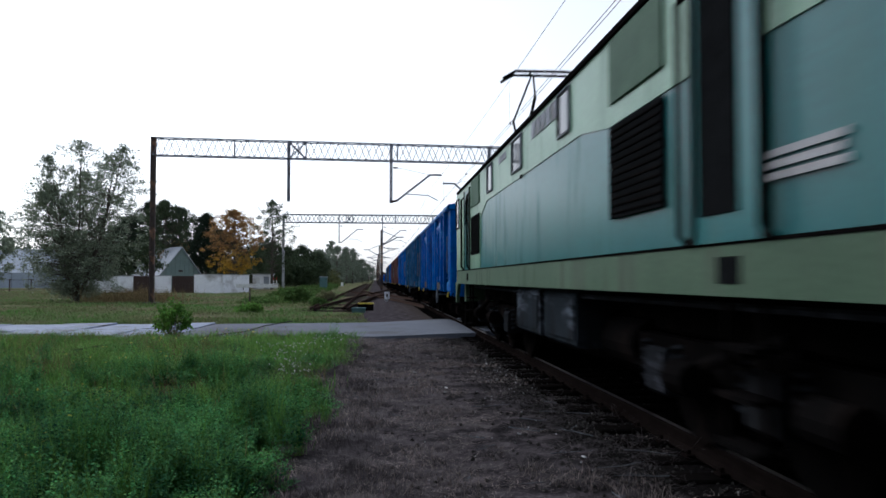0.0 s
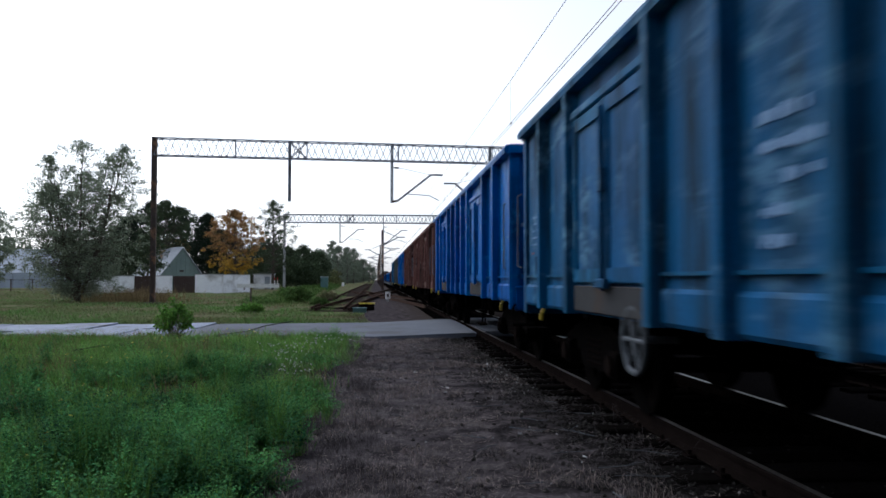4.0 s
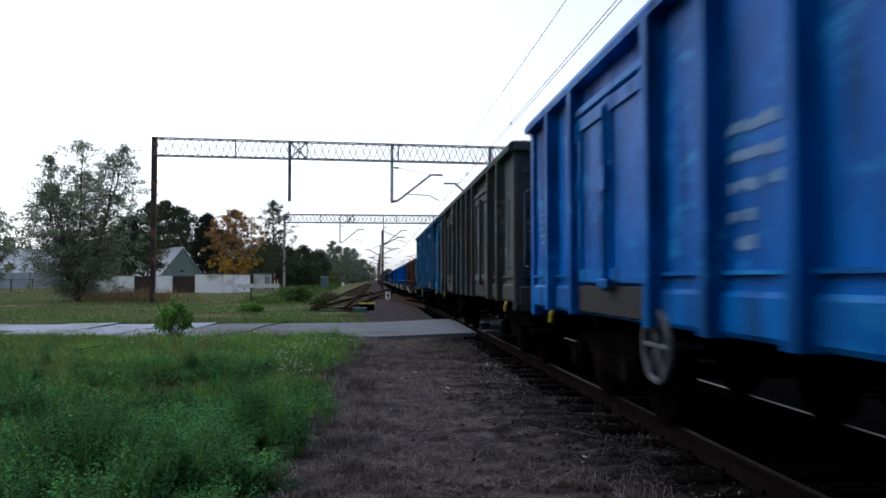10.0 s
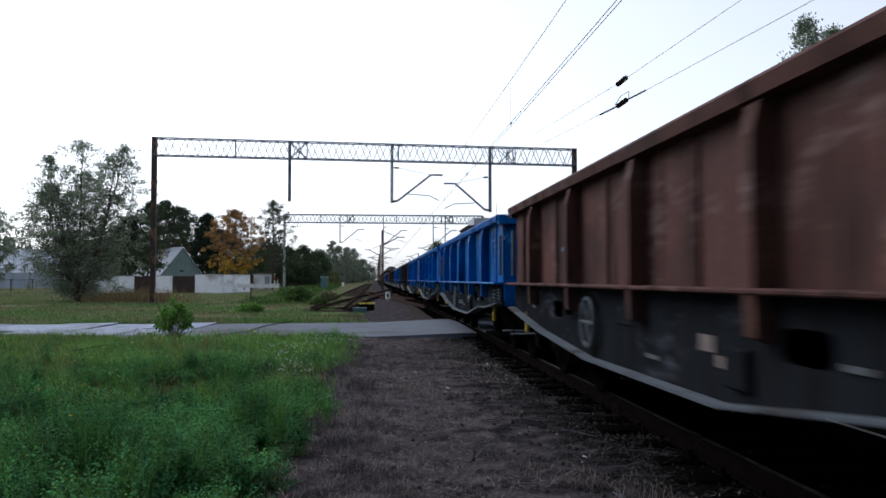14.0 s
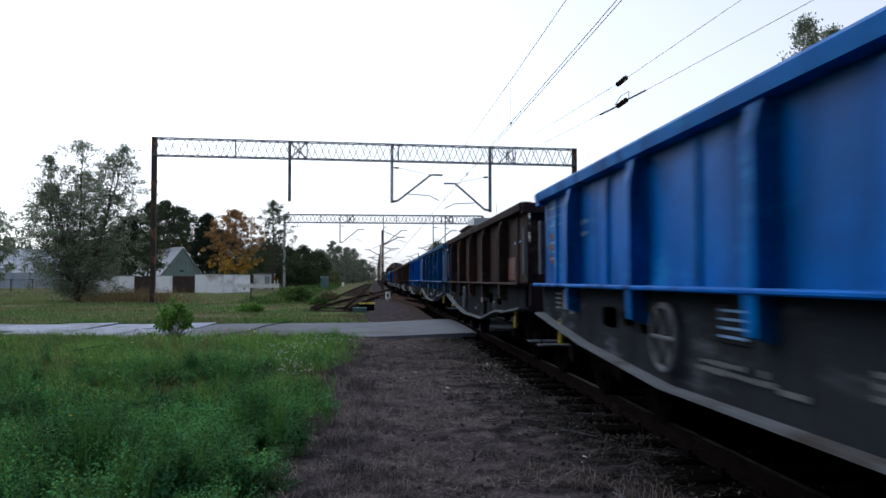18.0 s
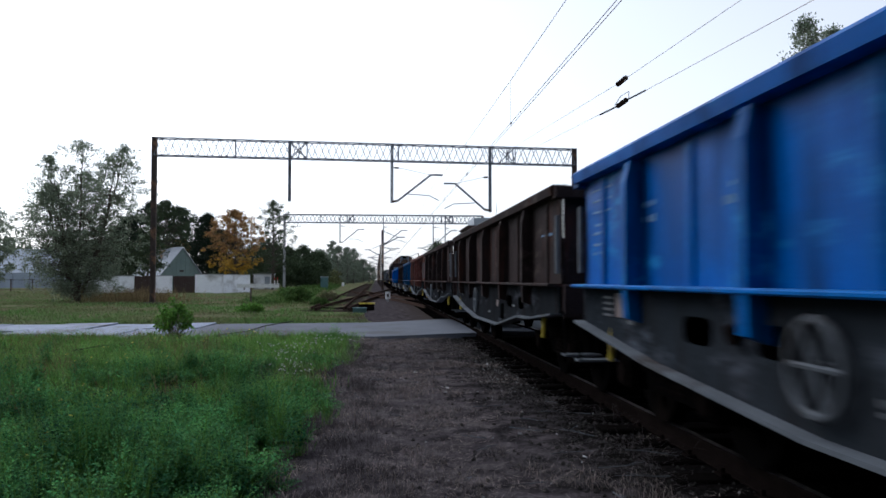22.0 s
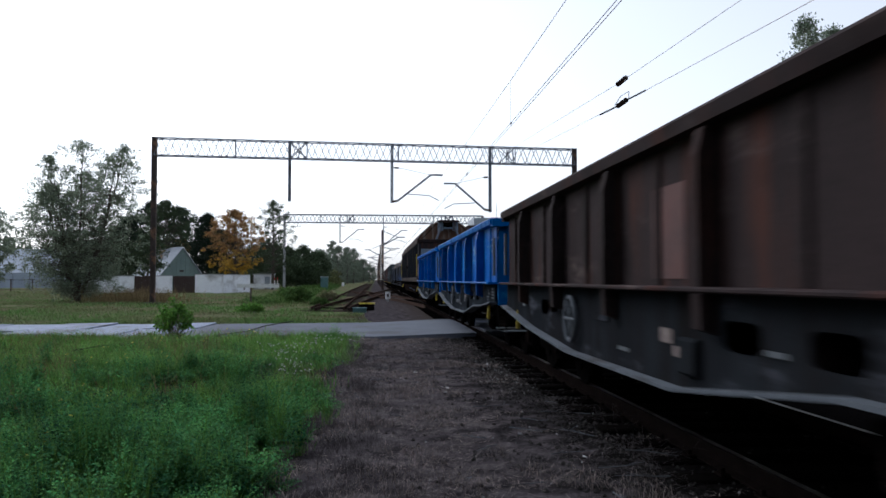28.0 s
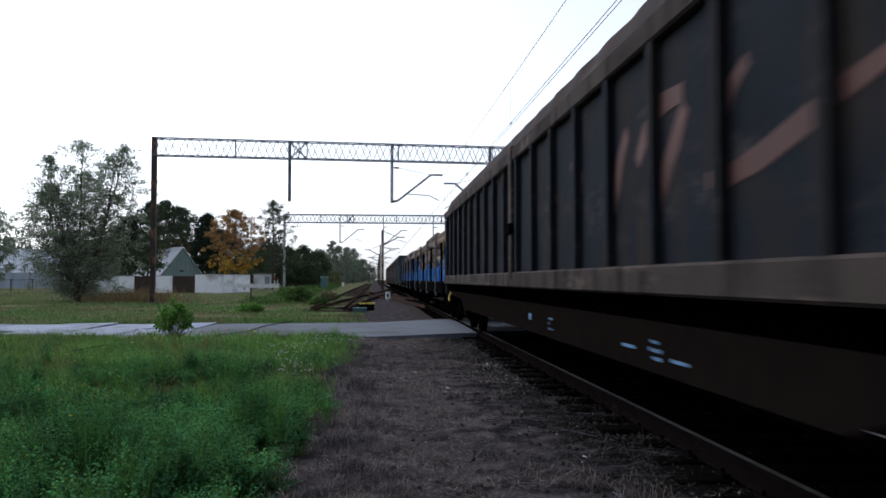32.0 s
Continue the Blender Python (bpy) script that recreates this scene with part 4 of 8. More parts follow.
def high_wagon(m, label, half_buf, half, posts, doors, top=3.27, wheel_side=1, group="high-sided wagons", extra=()):
    """An open goods wagon with tall ribbed sides, two double doors a side, ends with bars, and two bogies."""
    root = thing("high_sided_wagon", label, "goods wagon", group)
    paint = M[m]
    X, lo = 1.40, 1.13
    part("floor", Build().box(-X, X, -half, half, lo - 0.02, lo + 0.1), M["rust"], root)
    for s in (-1, 1):
        part("side_wall", Build().box(s * X - 0.012, s * X + 0.012, -half, half, lo - 0.06, top - 0.1), paint, root)
        part("top_rim", Build().prism([(p, q) for p, q in rim_profile(s, X, top - 0.13, top)], 1, -half - 0.05, half + 0.05), paint, root)
        part("side_sill", Build().prism([(s * (X - 0.12), 0.97), (s * (X + 0.03), 0.97), (s * (X + 0.05), 1.0), (s * (X + 0.05), 1.2), (s * (X + 0.03), 1.23), (s * (X - 0.12), 1.23)], 1, -half, half), paint, root)
        part("kick_strip", Build().box(s * (X + 0.02) - 0.03, s * (X + 0.02) + 0.03, -half + 0.03, half - 0.03, 1.32, 1.345), paint, root)
        for y, w in posts:
            poly = [(s * X, y - w), (s * (X + 0.05), y - w * 0.72), (s * (X + 0.125), y - w * 0.62), (s * (X + 0.135), y - w * 0.5), (s * (X + 0.135), y + w * 0.5), (s * (X + 0.125), y + w * 0.62), (s * (X + 0.05), y + w * 0.72), (s * X, y + w)]
            part("post", Build().prism(poly, 2, 0.96, top - 0.125), paint, root)
        for y, w in doors:
            for k in (-1, 1):
                yc = y + k * w / 4
                d = Build().box(s * (X + 0.03) - 0.02, s * (X + 0.03) + 0.02, yc - w / 4 + 0.02, yc + w / 4 - 0.02, 1.26, top - 0.42, 0.01)
                leaf = part("door", d, paint, root)
                fr = Build()
                for yy in (yc - w / 4 + 0.05, yc + w / 4 - 0.05):
                    fr.box(s * (X + 0.06) - 0.02, s * (X + 0.06) + 0.02, yy - 0.045, yy + 0.045, 1.27, top - 0.43, 0.01)
                for zz in (1.33, top - 0.5):
                    fr.box(s * (X + 0.058) - 0.018, s * (X + 0.058) + 0.018, yc - w / 4 + 0.05, yc + w / 4 - 0.05, zz - 0.06, zz + 0.06)
                part("door_frame", fr, paint, leaf)
                for zz in (1.5, 2.15, 2.7):
                    part("hinge", Build().rod((s * (X + 0.085), y + k * (w / 2 - 0.02), zz - 0.09), (s * (X + 0.085), y + k * (w / 2 - 0.02), zz + 0.09), 0.022, 8), paint, leaf)
            part("door_header", Build().box(s * (X + 0.05) - 0.04, s * (X + 0.05) + 0.04, y - w / 2 - 0.02, y + w / 2 + 0.02, top - 0.42, top - 0.33, 0.015), paint, root)
            lk = Build().rod((s * (X + 0.1), y, 1.2), (s * (X + 0.1), y, top - 0.5), 0.022, 8)
            lk.box(s * (X + 0.1) - 0.03, s * (X + 0.1) + 0.03, y - 0.07, y + 0.07, 2.05, 2.25, 0.01)
            lk.box(s * (X + 0.12) - 0.03, s * (X + 0.12) + 0.03, y - 0.2, y + 0.05, 1.22, 1.3, 0.01)
            part("door_lock", lk, paint, root)
            part("door_step", Build().box(s * (X + 0.02) - 0.05, s * (X + 0.02) + 0.05, y - w / 2, y + w / 2, 0.99, 1.235, 0.01), M["sill_dust"] if m != "brown" else paint, root, "dusty worn door sill plate")
    for e in (-1, 1):
        part("end_wall", Build().box(-X + 0.02, X - 0.02, e * half - 0.015, e * half + 0.015, lo - 0.05, top - 0.08), paint, root)
        part("end_rim", Build().prism([(e * (half - 0.06), top - 0.16), (e * (half + 0.13), top - 0.13), (e * (half + 0.11), top), (e * (half - 0.06), top)], 0, -X - 0.07, X + 0.07), paint, root)
        for s in (-1, 1):
            part("end_handle", Build().path([(s * 1.15, e * (half + 0.02), 2.58), (s * 1.15, e * (half + 0.09), 2.6), (s * 0.7, e * (half + 0.09), 2.6), (s * 0.7, e * (half + 0.02), 2.58)], 0.016, 6), M["galv"], root)
        for q in (-0.95, 0.95) if m != "blue" else ():
            part("end_post", Build().prism([(q - 0.1, e * half), (q - 0.08, e * (half + 0.1)), (q + 0.08, e * (half + 0.1)), (q + 0.1, e * half)], 2, 1.2, top - 0.14), paint, root)
        for z in (1.75, 2.3, 2.85) if m != "blue" else ():
            part("end_rib", Build().prism([(e * half, z - 0.05), (e * (half + 0.06), z - 0.03), (e * (half + 0.06), z + 0.03), (e * half, z + 0.05)], 0, -X + 0.08, X - 0.08), paint, root)
        part("end_gusset", Build().prism([(-X + 0.05, top - 0.14), (X - 0.05, top - 0.14), (X - 0.3, top - 0.3), (0.6, top - 0.2), (-0.6, top - 0.2), (-X + 0.3, top - 0.3)], 1, e * (half + 0.03) - 0.02, e * (half + 0.03) + 0.02), paint, root)
        for z in (1.34,):
            part("end_beam", Build().prism([(e * half, z - 0.035), (e * (half + 0.06), z - 0.03), (e * (half + 0.06), z + 0.03), (e * half, z + 0.035)], 0, -X + 0.05, X - 0.05), paint, root)
        part("headstock", Build().box(-X + 0.02, X - 0.02, e * (half + 0.06) - 0.06, e * (half + 0.06) + 0.06, 0.84, 1.2, 0.02), paint, root)
        for s in (-1, 1):
            part("corner_post", Build().prism([(s * (X - 0.1), e * (half - 0.1)), (s * (X + 0.05), e * (half - 0.1)), (s * (X + 0.06), e * (half + 0.02)), (s * (X + 0.02), e * (half + 0.05)), (s * (X - 0.1), e * (half + 0.05))], 2, 0.86, top - 0.1), paint, root)
            part("handrail", Build().path([(s * (X + 0.1), e * (half - 0.05), 1.45), (s * (X + 0.14), e * (half + 0.02), 1.47), (s * (X + 0.14), e * (half + 0.02), 2.4), (s * (X + 0.1), e * (half - 0.05), 2.42)], 0.012, 6), M["galv"], root)
            st = Build().box(s * 1.28 - 0.16, s * 1.28 + 0.16, e * (half + 0.1) - 0.13, e * (half + 0.1) + 0.13, 0.63, 0.66)
            part("foot_step", st, M["dark"], root)
            hg = Build().path([(s * 1.28 - 0.14, e * (half + 0.02), 0.95), (s * 1.28 - 0.14, e * (half + 0.1), 0.62), (s * 1.28 + 0.14, e * (half + 0.1), 0.62), (s * 1.28 + 0.14, e * (half + 0.02), 0.95)], 0.013, 6)
            part("step_hanger", hg, M["dark"], root)
            part("tail_lamp_bracket", Build().box(s * 1.12 - 0.04, s * 1.12 + 0.04, e * (half + 0.1) - 0.025, e * (half + 0.1) + 0.025, 1.72, 1.8, 0.01), M["red"], root, "red lamp bracket")
            part("coupling_pole_hook", Build().path([(s * 1.3, e * (half + 0.08), 0.98), (s * 1.42, e * (half + 0.1), 0.9), (s * 1.42, e * (half + 0.1), 0.74)], 0.016, 6), M["dark"], root)
        bogie(root, e * (half - 1.95))
    cs = Build()
    for s in (-0.55, 0.55):
        cs.box(s - 0.1, s + 0.1, -half, half, 0.82, 1.12)
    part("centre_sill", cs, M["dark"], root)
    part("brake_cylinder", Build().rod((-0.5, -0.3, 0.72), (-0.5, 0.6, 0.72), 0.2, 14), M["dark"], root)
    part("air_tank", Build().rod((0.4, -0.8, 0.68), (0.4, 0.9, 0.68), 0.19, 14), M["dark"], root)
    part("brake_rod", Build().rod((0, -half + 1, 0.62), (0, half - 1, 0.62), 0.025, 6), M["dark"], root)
    # a hand wheel, a ladder of steps, the yellow brake lever, the label board
    yw = wheel_side * (half - 4.45)
    hw = Build().ring((-1.45, yw, 0.83), 0, 0.25, 0.026, 24, 6)
    for k in range(3):
        t = k * math.pi / 3
        hw.rod((-1.45, yw - 0.27 * math.cos(t), 0.83 - 0.27 * math.sin(t)), (-1.45, yw + 0.27 * math.cos(t), 0.83 + 0.27 * math.sin(t)), 0.02, 6)
    hw.rod((-1.45, yw, 0.83), (-1.1, yw, 0.83), 0.03, 8)
    if wheel_side:
        part("hand_wheel", hw, M["flange"], root, "grey hand brake wheel")
    for yy in (-1, 1):
        y = yy * (half - 0.95)
        ly = Build().path([(-1.38, y, 1.0), (-1.43, y - 0.03, 0.9), (-1.43, y, 0.81)], 0.024, 8)
        part("brake_lever", ly, M["yellow"], root, "yellow brake changeover lever")
    lad = Build()
    y = -(wheel_side or 1) * (half - 3.2)
    for q in (-0.2, 0.2):
        lad.rod((-1.4, y + q, 0.97), (-1.4, y + q, 0.45), 0.014, 6)
    for zz in (0.47, 0.72):
        lad.box(-1.5, -1.36, y - 0.24, y + 0.24, zz - 0.015, zz + 0.015)
    part("side_ladder", lad, M["dark"], root)
    part("label_board", Build().box(-1.43, -1.415, half - 1.0, half - 0.62, 1.32, 1.58, 0.004), M["dark"], root)
    bars(root, [(-1.436, half - 0.88, half - 0.8, 1.44, 1.5)], "paper", "white paper label")
    return root


def holed_plate(outline, holes, x):
    """A thin upright plate at x with rounded openings (centre y and z, half width and height) cut through it."""
    bm = bmesh.new()
    loops = [outline]
    for y, z, w, h in holes:
        loops.append([(y + w * math.copysign(abs(math.cos(t)) ** 0.45, math.cos(t)), z + h * math.copysign(abs(math.sin(t)) ** 0.45, math.sin(t))) for t in [2 * math.pi * (i + 0.5) / 14 for i in range(14)]])
    edges = []
    for lp in loops:
        vs = [bm.verts.new((x, a, c)) for a, c in lp]
        edges += [bm.edges.new((vs[i], vs[(i + 1) % len(vs)])) for i in range(len(vs))]
    bmesh.ops.triangle_fill(bm, use_beauty=True, edges=edges)
    ext = bmesh.ops.extrude_face_region(bm, geom=bm.faces[:])
    bmesh.ops.translate(bm, verts=[g for g in ext["geom"] if isinstance(g, bmesh.types.BMVert)], vec=(-0.014 if x > 0 else 0.014, 0, 0))
    bmesh.ops.recalc_face_normals(bm, faces=bm.faces[:])
    me = bpy.data.meshes.new("frame_web")
    bm.to_mesh(me)
    bm.free()
    return me


# low open wagons with a deep fish-bellied frame
def low_wagon(m, label, red_patch=False, group="low-sided wagons"):
    root = thing("low_sided_wagon", label, "goods wagon", group)
    paint = M[{"brown": "brown_low", "teal": "dull_blue"}.get(m, m)]
    half, X, top, led = 5.52, 1.37, 2.34, 1.25
    part("floor", Build().box(-X, X, -half, half, led - 0.08, led + 0.02), M["rust"], root)
    for s in (-1, 1):
        part("side_wall", Build().box(s * X - 0.012, s * X + 0.012, -half, half, led, top - 0.06), paint, root)
        part("top_rim", Build().prism([(s * (X - 0.05), top - 0.115), (s * (X + 0.125), top - 0.115), (s * (X + 0.14), top - 0.03), (s * (X + 0.11), top), (s * (X - 0.05), top)], 1, -half - 0.04, half + 0.04), paint, root)
        part("ledge", Build().box(s * (X + 0.06) - 0.11, s * (X + 0.06) + 0.11, -half, half, led - 0.035, led, 0.01), paint, root)
        for k in range(-2, 3):
            y = k * 1.95
            poly = [(s * X, top - 0.14), (s * (X + 0.125), top - 0.14), (s * (X + 0.135), top - 0.2), (s * (X + 0.16), top - 0.3), (s * (X + 0.16), led - 0.02), (s * (X + 0.15), led - 0.25), (s * X, led - 0.3)]
            part("post", Build().prism(poly, 1, y - 0.055, y + 0.055), paint, root)
        for k in range(-3, 3):
            y = (k + 0.5) * 1.95 if abs((k + 0.5) * 1.95) < 5.0 else 4.75 * (1 if k > 0 else -1)
            part("rib", Build().prism([(s * X, y - 0.07), (s * (X + 0.04), y - 0.04), (s * (X + 0.04), y + 0.04), (s * X, y + 0.07)], 2, led, top - 0.15), paint, root)
        belly = [(-half, led - 0.04), (-half, 0.91), (-4.1, 0.80), (-3.35, 0.79), (-1.45, 0.575), (1.4, 0.565), (3.5, 0.69), (half, 0.89), (half, led - 0.04)]
        part("frame_web", holed_plate(belly, [(y, 0.97, 0.23, 0.09) for y in (-3.22, -2.3, 1.81, 2.8)], s * (X + 0.04)), M["frame_blue" if m in ("blue", "teal") else "frame"], root)
        fl = Build()
        edge = belly[1:-1]
        for (ya, za), (yb, zb) in zip(edge, edge[1:]):
            fl.prism([(ya, za - 0.012), (yb, zb - 0.012), (yb, zb + 0.012), (ya, za + 0.012)], 0, s * (X + 0.04) - 0.1, s * (X + 0.04) + 0.1)
        # flange paler than the web: the sky light on it is in the colour
        part("frame_flange", fl, M["flange"], root, "grey lower flange, sky light put into its pale colour")
    for e in (-1, 1):
        part("end_wall", Build().box(-X + 0.02, X - 0.02, e * half - 0.012, e * half + 0.012, 0.9, top - 0.05), paint, root)
        part("end_rim", Build().prism([(e * (half - 0.05), top - 0.15), (e * (half + 0.14), top - 0.15), (e * (half + 0.14), top - 0.02), (e * (half - 0.05), top)], 0, -X - 0.1, X + 0.1), paint, root)
        for x in (-1.0, -0.35, 0.35, 1.0):
            part("end_post", Build().prism([(x - 0.07, e * half), (x - 0.04, e * (half + 0.07)), (x + 0.04, e * (half + 0.07)), (x + 0.07, e * half)], 2, 1.2, top - 0.14), paint, root)
        part("headstock", Build().box(-X, X, e * (half + 0.05) - 0.07, e * (half + 0.05) + 0.07, 0.86, 1.24, 0.02), paint, root)
        for s in (-1, 1):
            part("corner_angle", Build().box(s * (X + 0.06) - 0.02, s * (X + 0.06) + 0.02, e * (half + 0.03) - 0.04, e * (half + 0.03) + 0.04, 1.36, 2.0, 0.008), M["flange"], root, "pale corner handrail")
            part("tail_lamp_bracket", Build().box(s * 0.78 - 0.07, s * 0.78 + 0.07, e * (half + 0.09) - 0.03, e * (half + 0.09) + 0.03, 1.58, 1.7, 0.01), M["red"], root, "red lamp bracket")
            st = Build().box(s * 1.22 - 0.2, s * 1.22 + 0.2, e * (half + 0.25) - 0.09, e * (half + 0.25) + 0.09, 0.48, 0.5)
            part("foot_step", st, M["flange"], root)
            hg = Build().path([(s * 1.22 - 0.17, e * (half + 0.1), 0.95), (s * 1.22 - 0.17, e * (half + 0.25), 0.46), (s * 1.22 + 0.17, e * (half + 0.25), 0.46), (s * 1.22 + 0.17, e * (half + 0.1), 0.95)], 0.013, 6)
            part("step_hanger", hg, M["dark"], root)
            y = e * (half - 0.85)
            part("brake_lever", Build().path([(s * 1.38, y, 0.88), (s * 1.4, y - 0.03, 0.72), (s * 1.4, y, 0.60)], 0.03, 8), M["yellow"], root, "yellow brake changeover lever")
        bogie(root, e * (half - 1.35))
    cs = Build()
    for s in (-0.5, 0.5):
        cs.box(s - 0.1, s + 0.1, -half, half, 0.8, 1.16)
    part("centre_sill", cs, M["dark"], root)
    # near-black plates added behind the web openings so these read as shaded
    for s in (-1.12, 1.12):
        part("inner_sill", Build().box(s - 0.02, s + 0.02, -half + 0.1, half - 0.1, 0.74, led - 0.08), M["dark"], root)
    part("brake_cylinder", Build().rod((-0.4, -0.3, 0.78), (-0.4, 0.7, 0.78), 0.2, 14), M["dark"], root)
    yw = 1.36
    hw = Build().ring((-1.47, yw, 0.90), 0, 0.22, 0.022, 22, 6)
    for k in range(3):
        t = k * math.pi / 3
        hw.rod((-1.47, yw - 0.21 * math.cos(t), 0.90 - 0.21 * math.sin(t)), (-1.47, yw + 0.21 * math.cos(t), 0.90 + 0.21 * math.sin(t)), 0.016, 6)
    hw.rod((-1.47, yw, 0.90), (-1.38, yw, 0.90), 0.03, 8)
    part("hand_wheel", hw, M["flange"], root, "grey hand brake wheel")
    part("valve_box", Build().box(-1.46, -1.36, -1.75, -1.5, 0.68, 0.92, 0.02), M["frame"], root)
    part("instruction_plate", Build().box(-1.424, -1.41, 0.2, 0.6, 0.93, 1.15, 0.004), M["frame"], root, "dull lettered instruction plate")
    for k in range(4 if m in ("blue", "teal") else 0):
        part("plate_line", Build().box(-1.428, -1.424, 0.24, 0.56, 0.96 + k * 0.05, 0.975 + k * 0.05), M["bars"], root)
    part("pipe_valve", Build().rod((-1.42, 2.2, 1.0), (-1.48, 2.2, 0.98), 0.06, 10), M["rust"], root)
    part("card_holder", Build().box(-1.425, -1.41, 4.2, 4.45, 0.98, 1.18, 0.005), M["paper"], root, "pale card in a wire holder")
    return root


LOW_BUF = 12.3 / 2


def low_bars(root, kind):
    x = -1.386
    if kind in (0, 4):
        for z, y1 in ((1.95, -4.35), (1.85, -4.5), (1.75, -4.8), (1.6, -4.6)):
            worn(root, x, -5.1, y1, z, z + 0.03, 0.6)
        bars(root, [("e", -5.54, -0.9, -0.55, 1.96, 2.02), ("e", -5.54, -0.9, -0.62, 1.84, 1.89), ("e", -5.54, -0.4, -0.1, 1.96, 2.02), ("e", -5.54, -0.42, -0.1, 1.84, 1.89)])
    elif kind == 1:
        bars(root, [(x, -5.1, -4.6, 1.98, 2.005), (x, -5.1, -4.4, 1.88, 1.902), (x, -5.1, -4.75, 1.78, 1.8)])
    else:
        worn(root, x, -5.1, -4.5, 1.8, 1.85, 0.5)
        worn(root, x, 2.2, 2.7, 1.6, 1.65, 0.5)
    f = -1.42
    if kind not in (2, 3):
        for a, c, z in ((-4.95, -4.55, 1.03), (-4.82, -4.68, 1.09), (-4.85, -4.65, 0.97), (-4.8, -4.7, 0.92)):
            worn(root, f, a, c, z, z + 0.03, 0.8, "frame_bars")
    if kind in (0, 1, 4):
        worn(root, f, -0.05, 0.95, 0.735, 0.775, 0.9, "frame_bars")
        worn(root, f, -0.05, 0.95, 0.78, 0.82, 0.85, "frame_bars")
    bars(root, [(f, -0.35, -0.1, 0.72, 0.75), (f, -2.8, -2.6, 0.9, 0.93), (f, 4.0, 4.2, 1.0, 1.03), (f, 4.0, 4.15, 0.94, 0.97)], "frame_bars")
    for j in range(4 if kind in (0, 1, 4) else 0):
        bars(root, [(f, -5.42, -5.2, 0.97 + j * 0.05, 0.99 + j * 0.05), (f, 4.55, 4.8, 0.98 + j * 0.05, 1.0 + j * 0.05)], "frame_bars")
    bars(root, [(f, -1.28, -1.08, 0.86, 0.96), (f, -1.5, -1.32, 0.78, 0.85)], "paper", "pasted paper notice")
    for j in range(3 if kind in (0, 1, 4) else 0):
        bars(root, [(f, -1.05, -0.88, 0.8 + j * 0.05, 0.825 + j * 0.05)], "frame_bars")
    if kind in (0, 1, 4):
        for z in (1.9, 2.0, 2.1):
            worn(root, x, 4.68, 5.24, z, z + 0.025, 0.95)
        for z in (1.78, 1.7, 1.6, 1.52):
            worn(root, x, 4.9, 5.24, z, z + 0.03, 0.8)
        for z, y0 in ((1.93, 3.95), (1.83, 3.6), (1.72, 3.6), (1.6, 3.95), (1.5, 3.95)):
            worn(root, x, y0, 4.25, z, z + 0.06, 0.9)
        worn(root, x, 1.98, 2.42, 1.82, 1.87, 0.8)
        worn(root, x, 1.98, 2.42, 1.73, 1.79, 0.9)
        worn(root, x, -3.3, -3.05, 1.86, 1.95)
        worn(root, x, -3.25, -3.1, 1.81, 1.86)
        worn(root, x, -3.4, -2.95, 1.66, 1.71)
        worn(root, x, -3.4, -3.0, 1.6, 1.64)
    if kind == 4:
        for y0, z0, y1, z1 in ((4.95, 1.45, 5.3, 1.52), (4.98, 1.6, 5.3, 1.66), (5.0, 1.74, 5.25, 1.78)):
            part("sprayed_stroke", Build().prism([(y0, z0), (y1, z1), (y1 + 0.02, z1 + 0.06), (y0, z0 + 0.05)], 0, x - 0.003, x + 0.003), M["graffiti"], root, "faded red sprayed stroke")
    if kind == 3:
        part("repainted_panel", Build().box(-1.389, -1.383, -1.45, -0.85, 1.3, 1.95), M["graffiti"], root, "reddish repainted patch")
        part("repainted_panel", Build().box(-1.389, -1.383, -4.6, -3.95, 1.29, 1.62), M["graffiti"], root, "reddish repainted patch")
    if kind == 1:
        n = 14
        part("sprayed_mark", Build().prism([(-2.55 + 0.13 * math.cos(2 * math.pi * i / n) * (1 + 0.3 * math.sin(4 * math.pi * i / n)), 1.88 + 0.1 * math.sin(2 * math.pi * i / n)) for i in range(n)], 0, -1.388, -1.383), M["bars"], root, "pale rounded emblem")
        part("sprayed_mark", Build().prism([(-2.8, 1.655), (-2.3, 1.67), (-2.3, 1.70), (-2.8, 1.69)], 0, -1.388, -1.383), M["bars"], root, "pale bar under the emblem")


def place(root, front, half):
    """Stands a vehicle on the main track; front is its body's front end at the clip's start."""
    root.location = (TRACK_X, front + half, RAIL_Z)
    TRAIN.append(root)
    return root


TRAIN = []
POSTS = [(-5.2, 0.1), (-4.15, 0.1), (-1.95, 0.1), (-0.98, 0.1), (0.0, 0.1), (0.98, 0.1), (1.95, 0.1), (4.15, 0.1), (5.2, 0.1)]
DOORS = [(-3.05, 1.9), (3.05, 1.9)]
POSTS_L = [(-6.0, 0.11), (-4.7, 0.11), (-2.3, 0.11), (-1.15, 0.11), (0.0, 0.11), (1.15, 0.11), (2.3, 0.11), (4.7, 0.11), (6.0, 0.11)]
DOORS_L = [(-3.5, 2.1), (3.5, 2.1)]


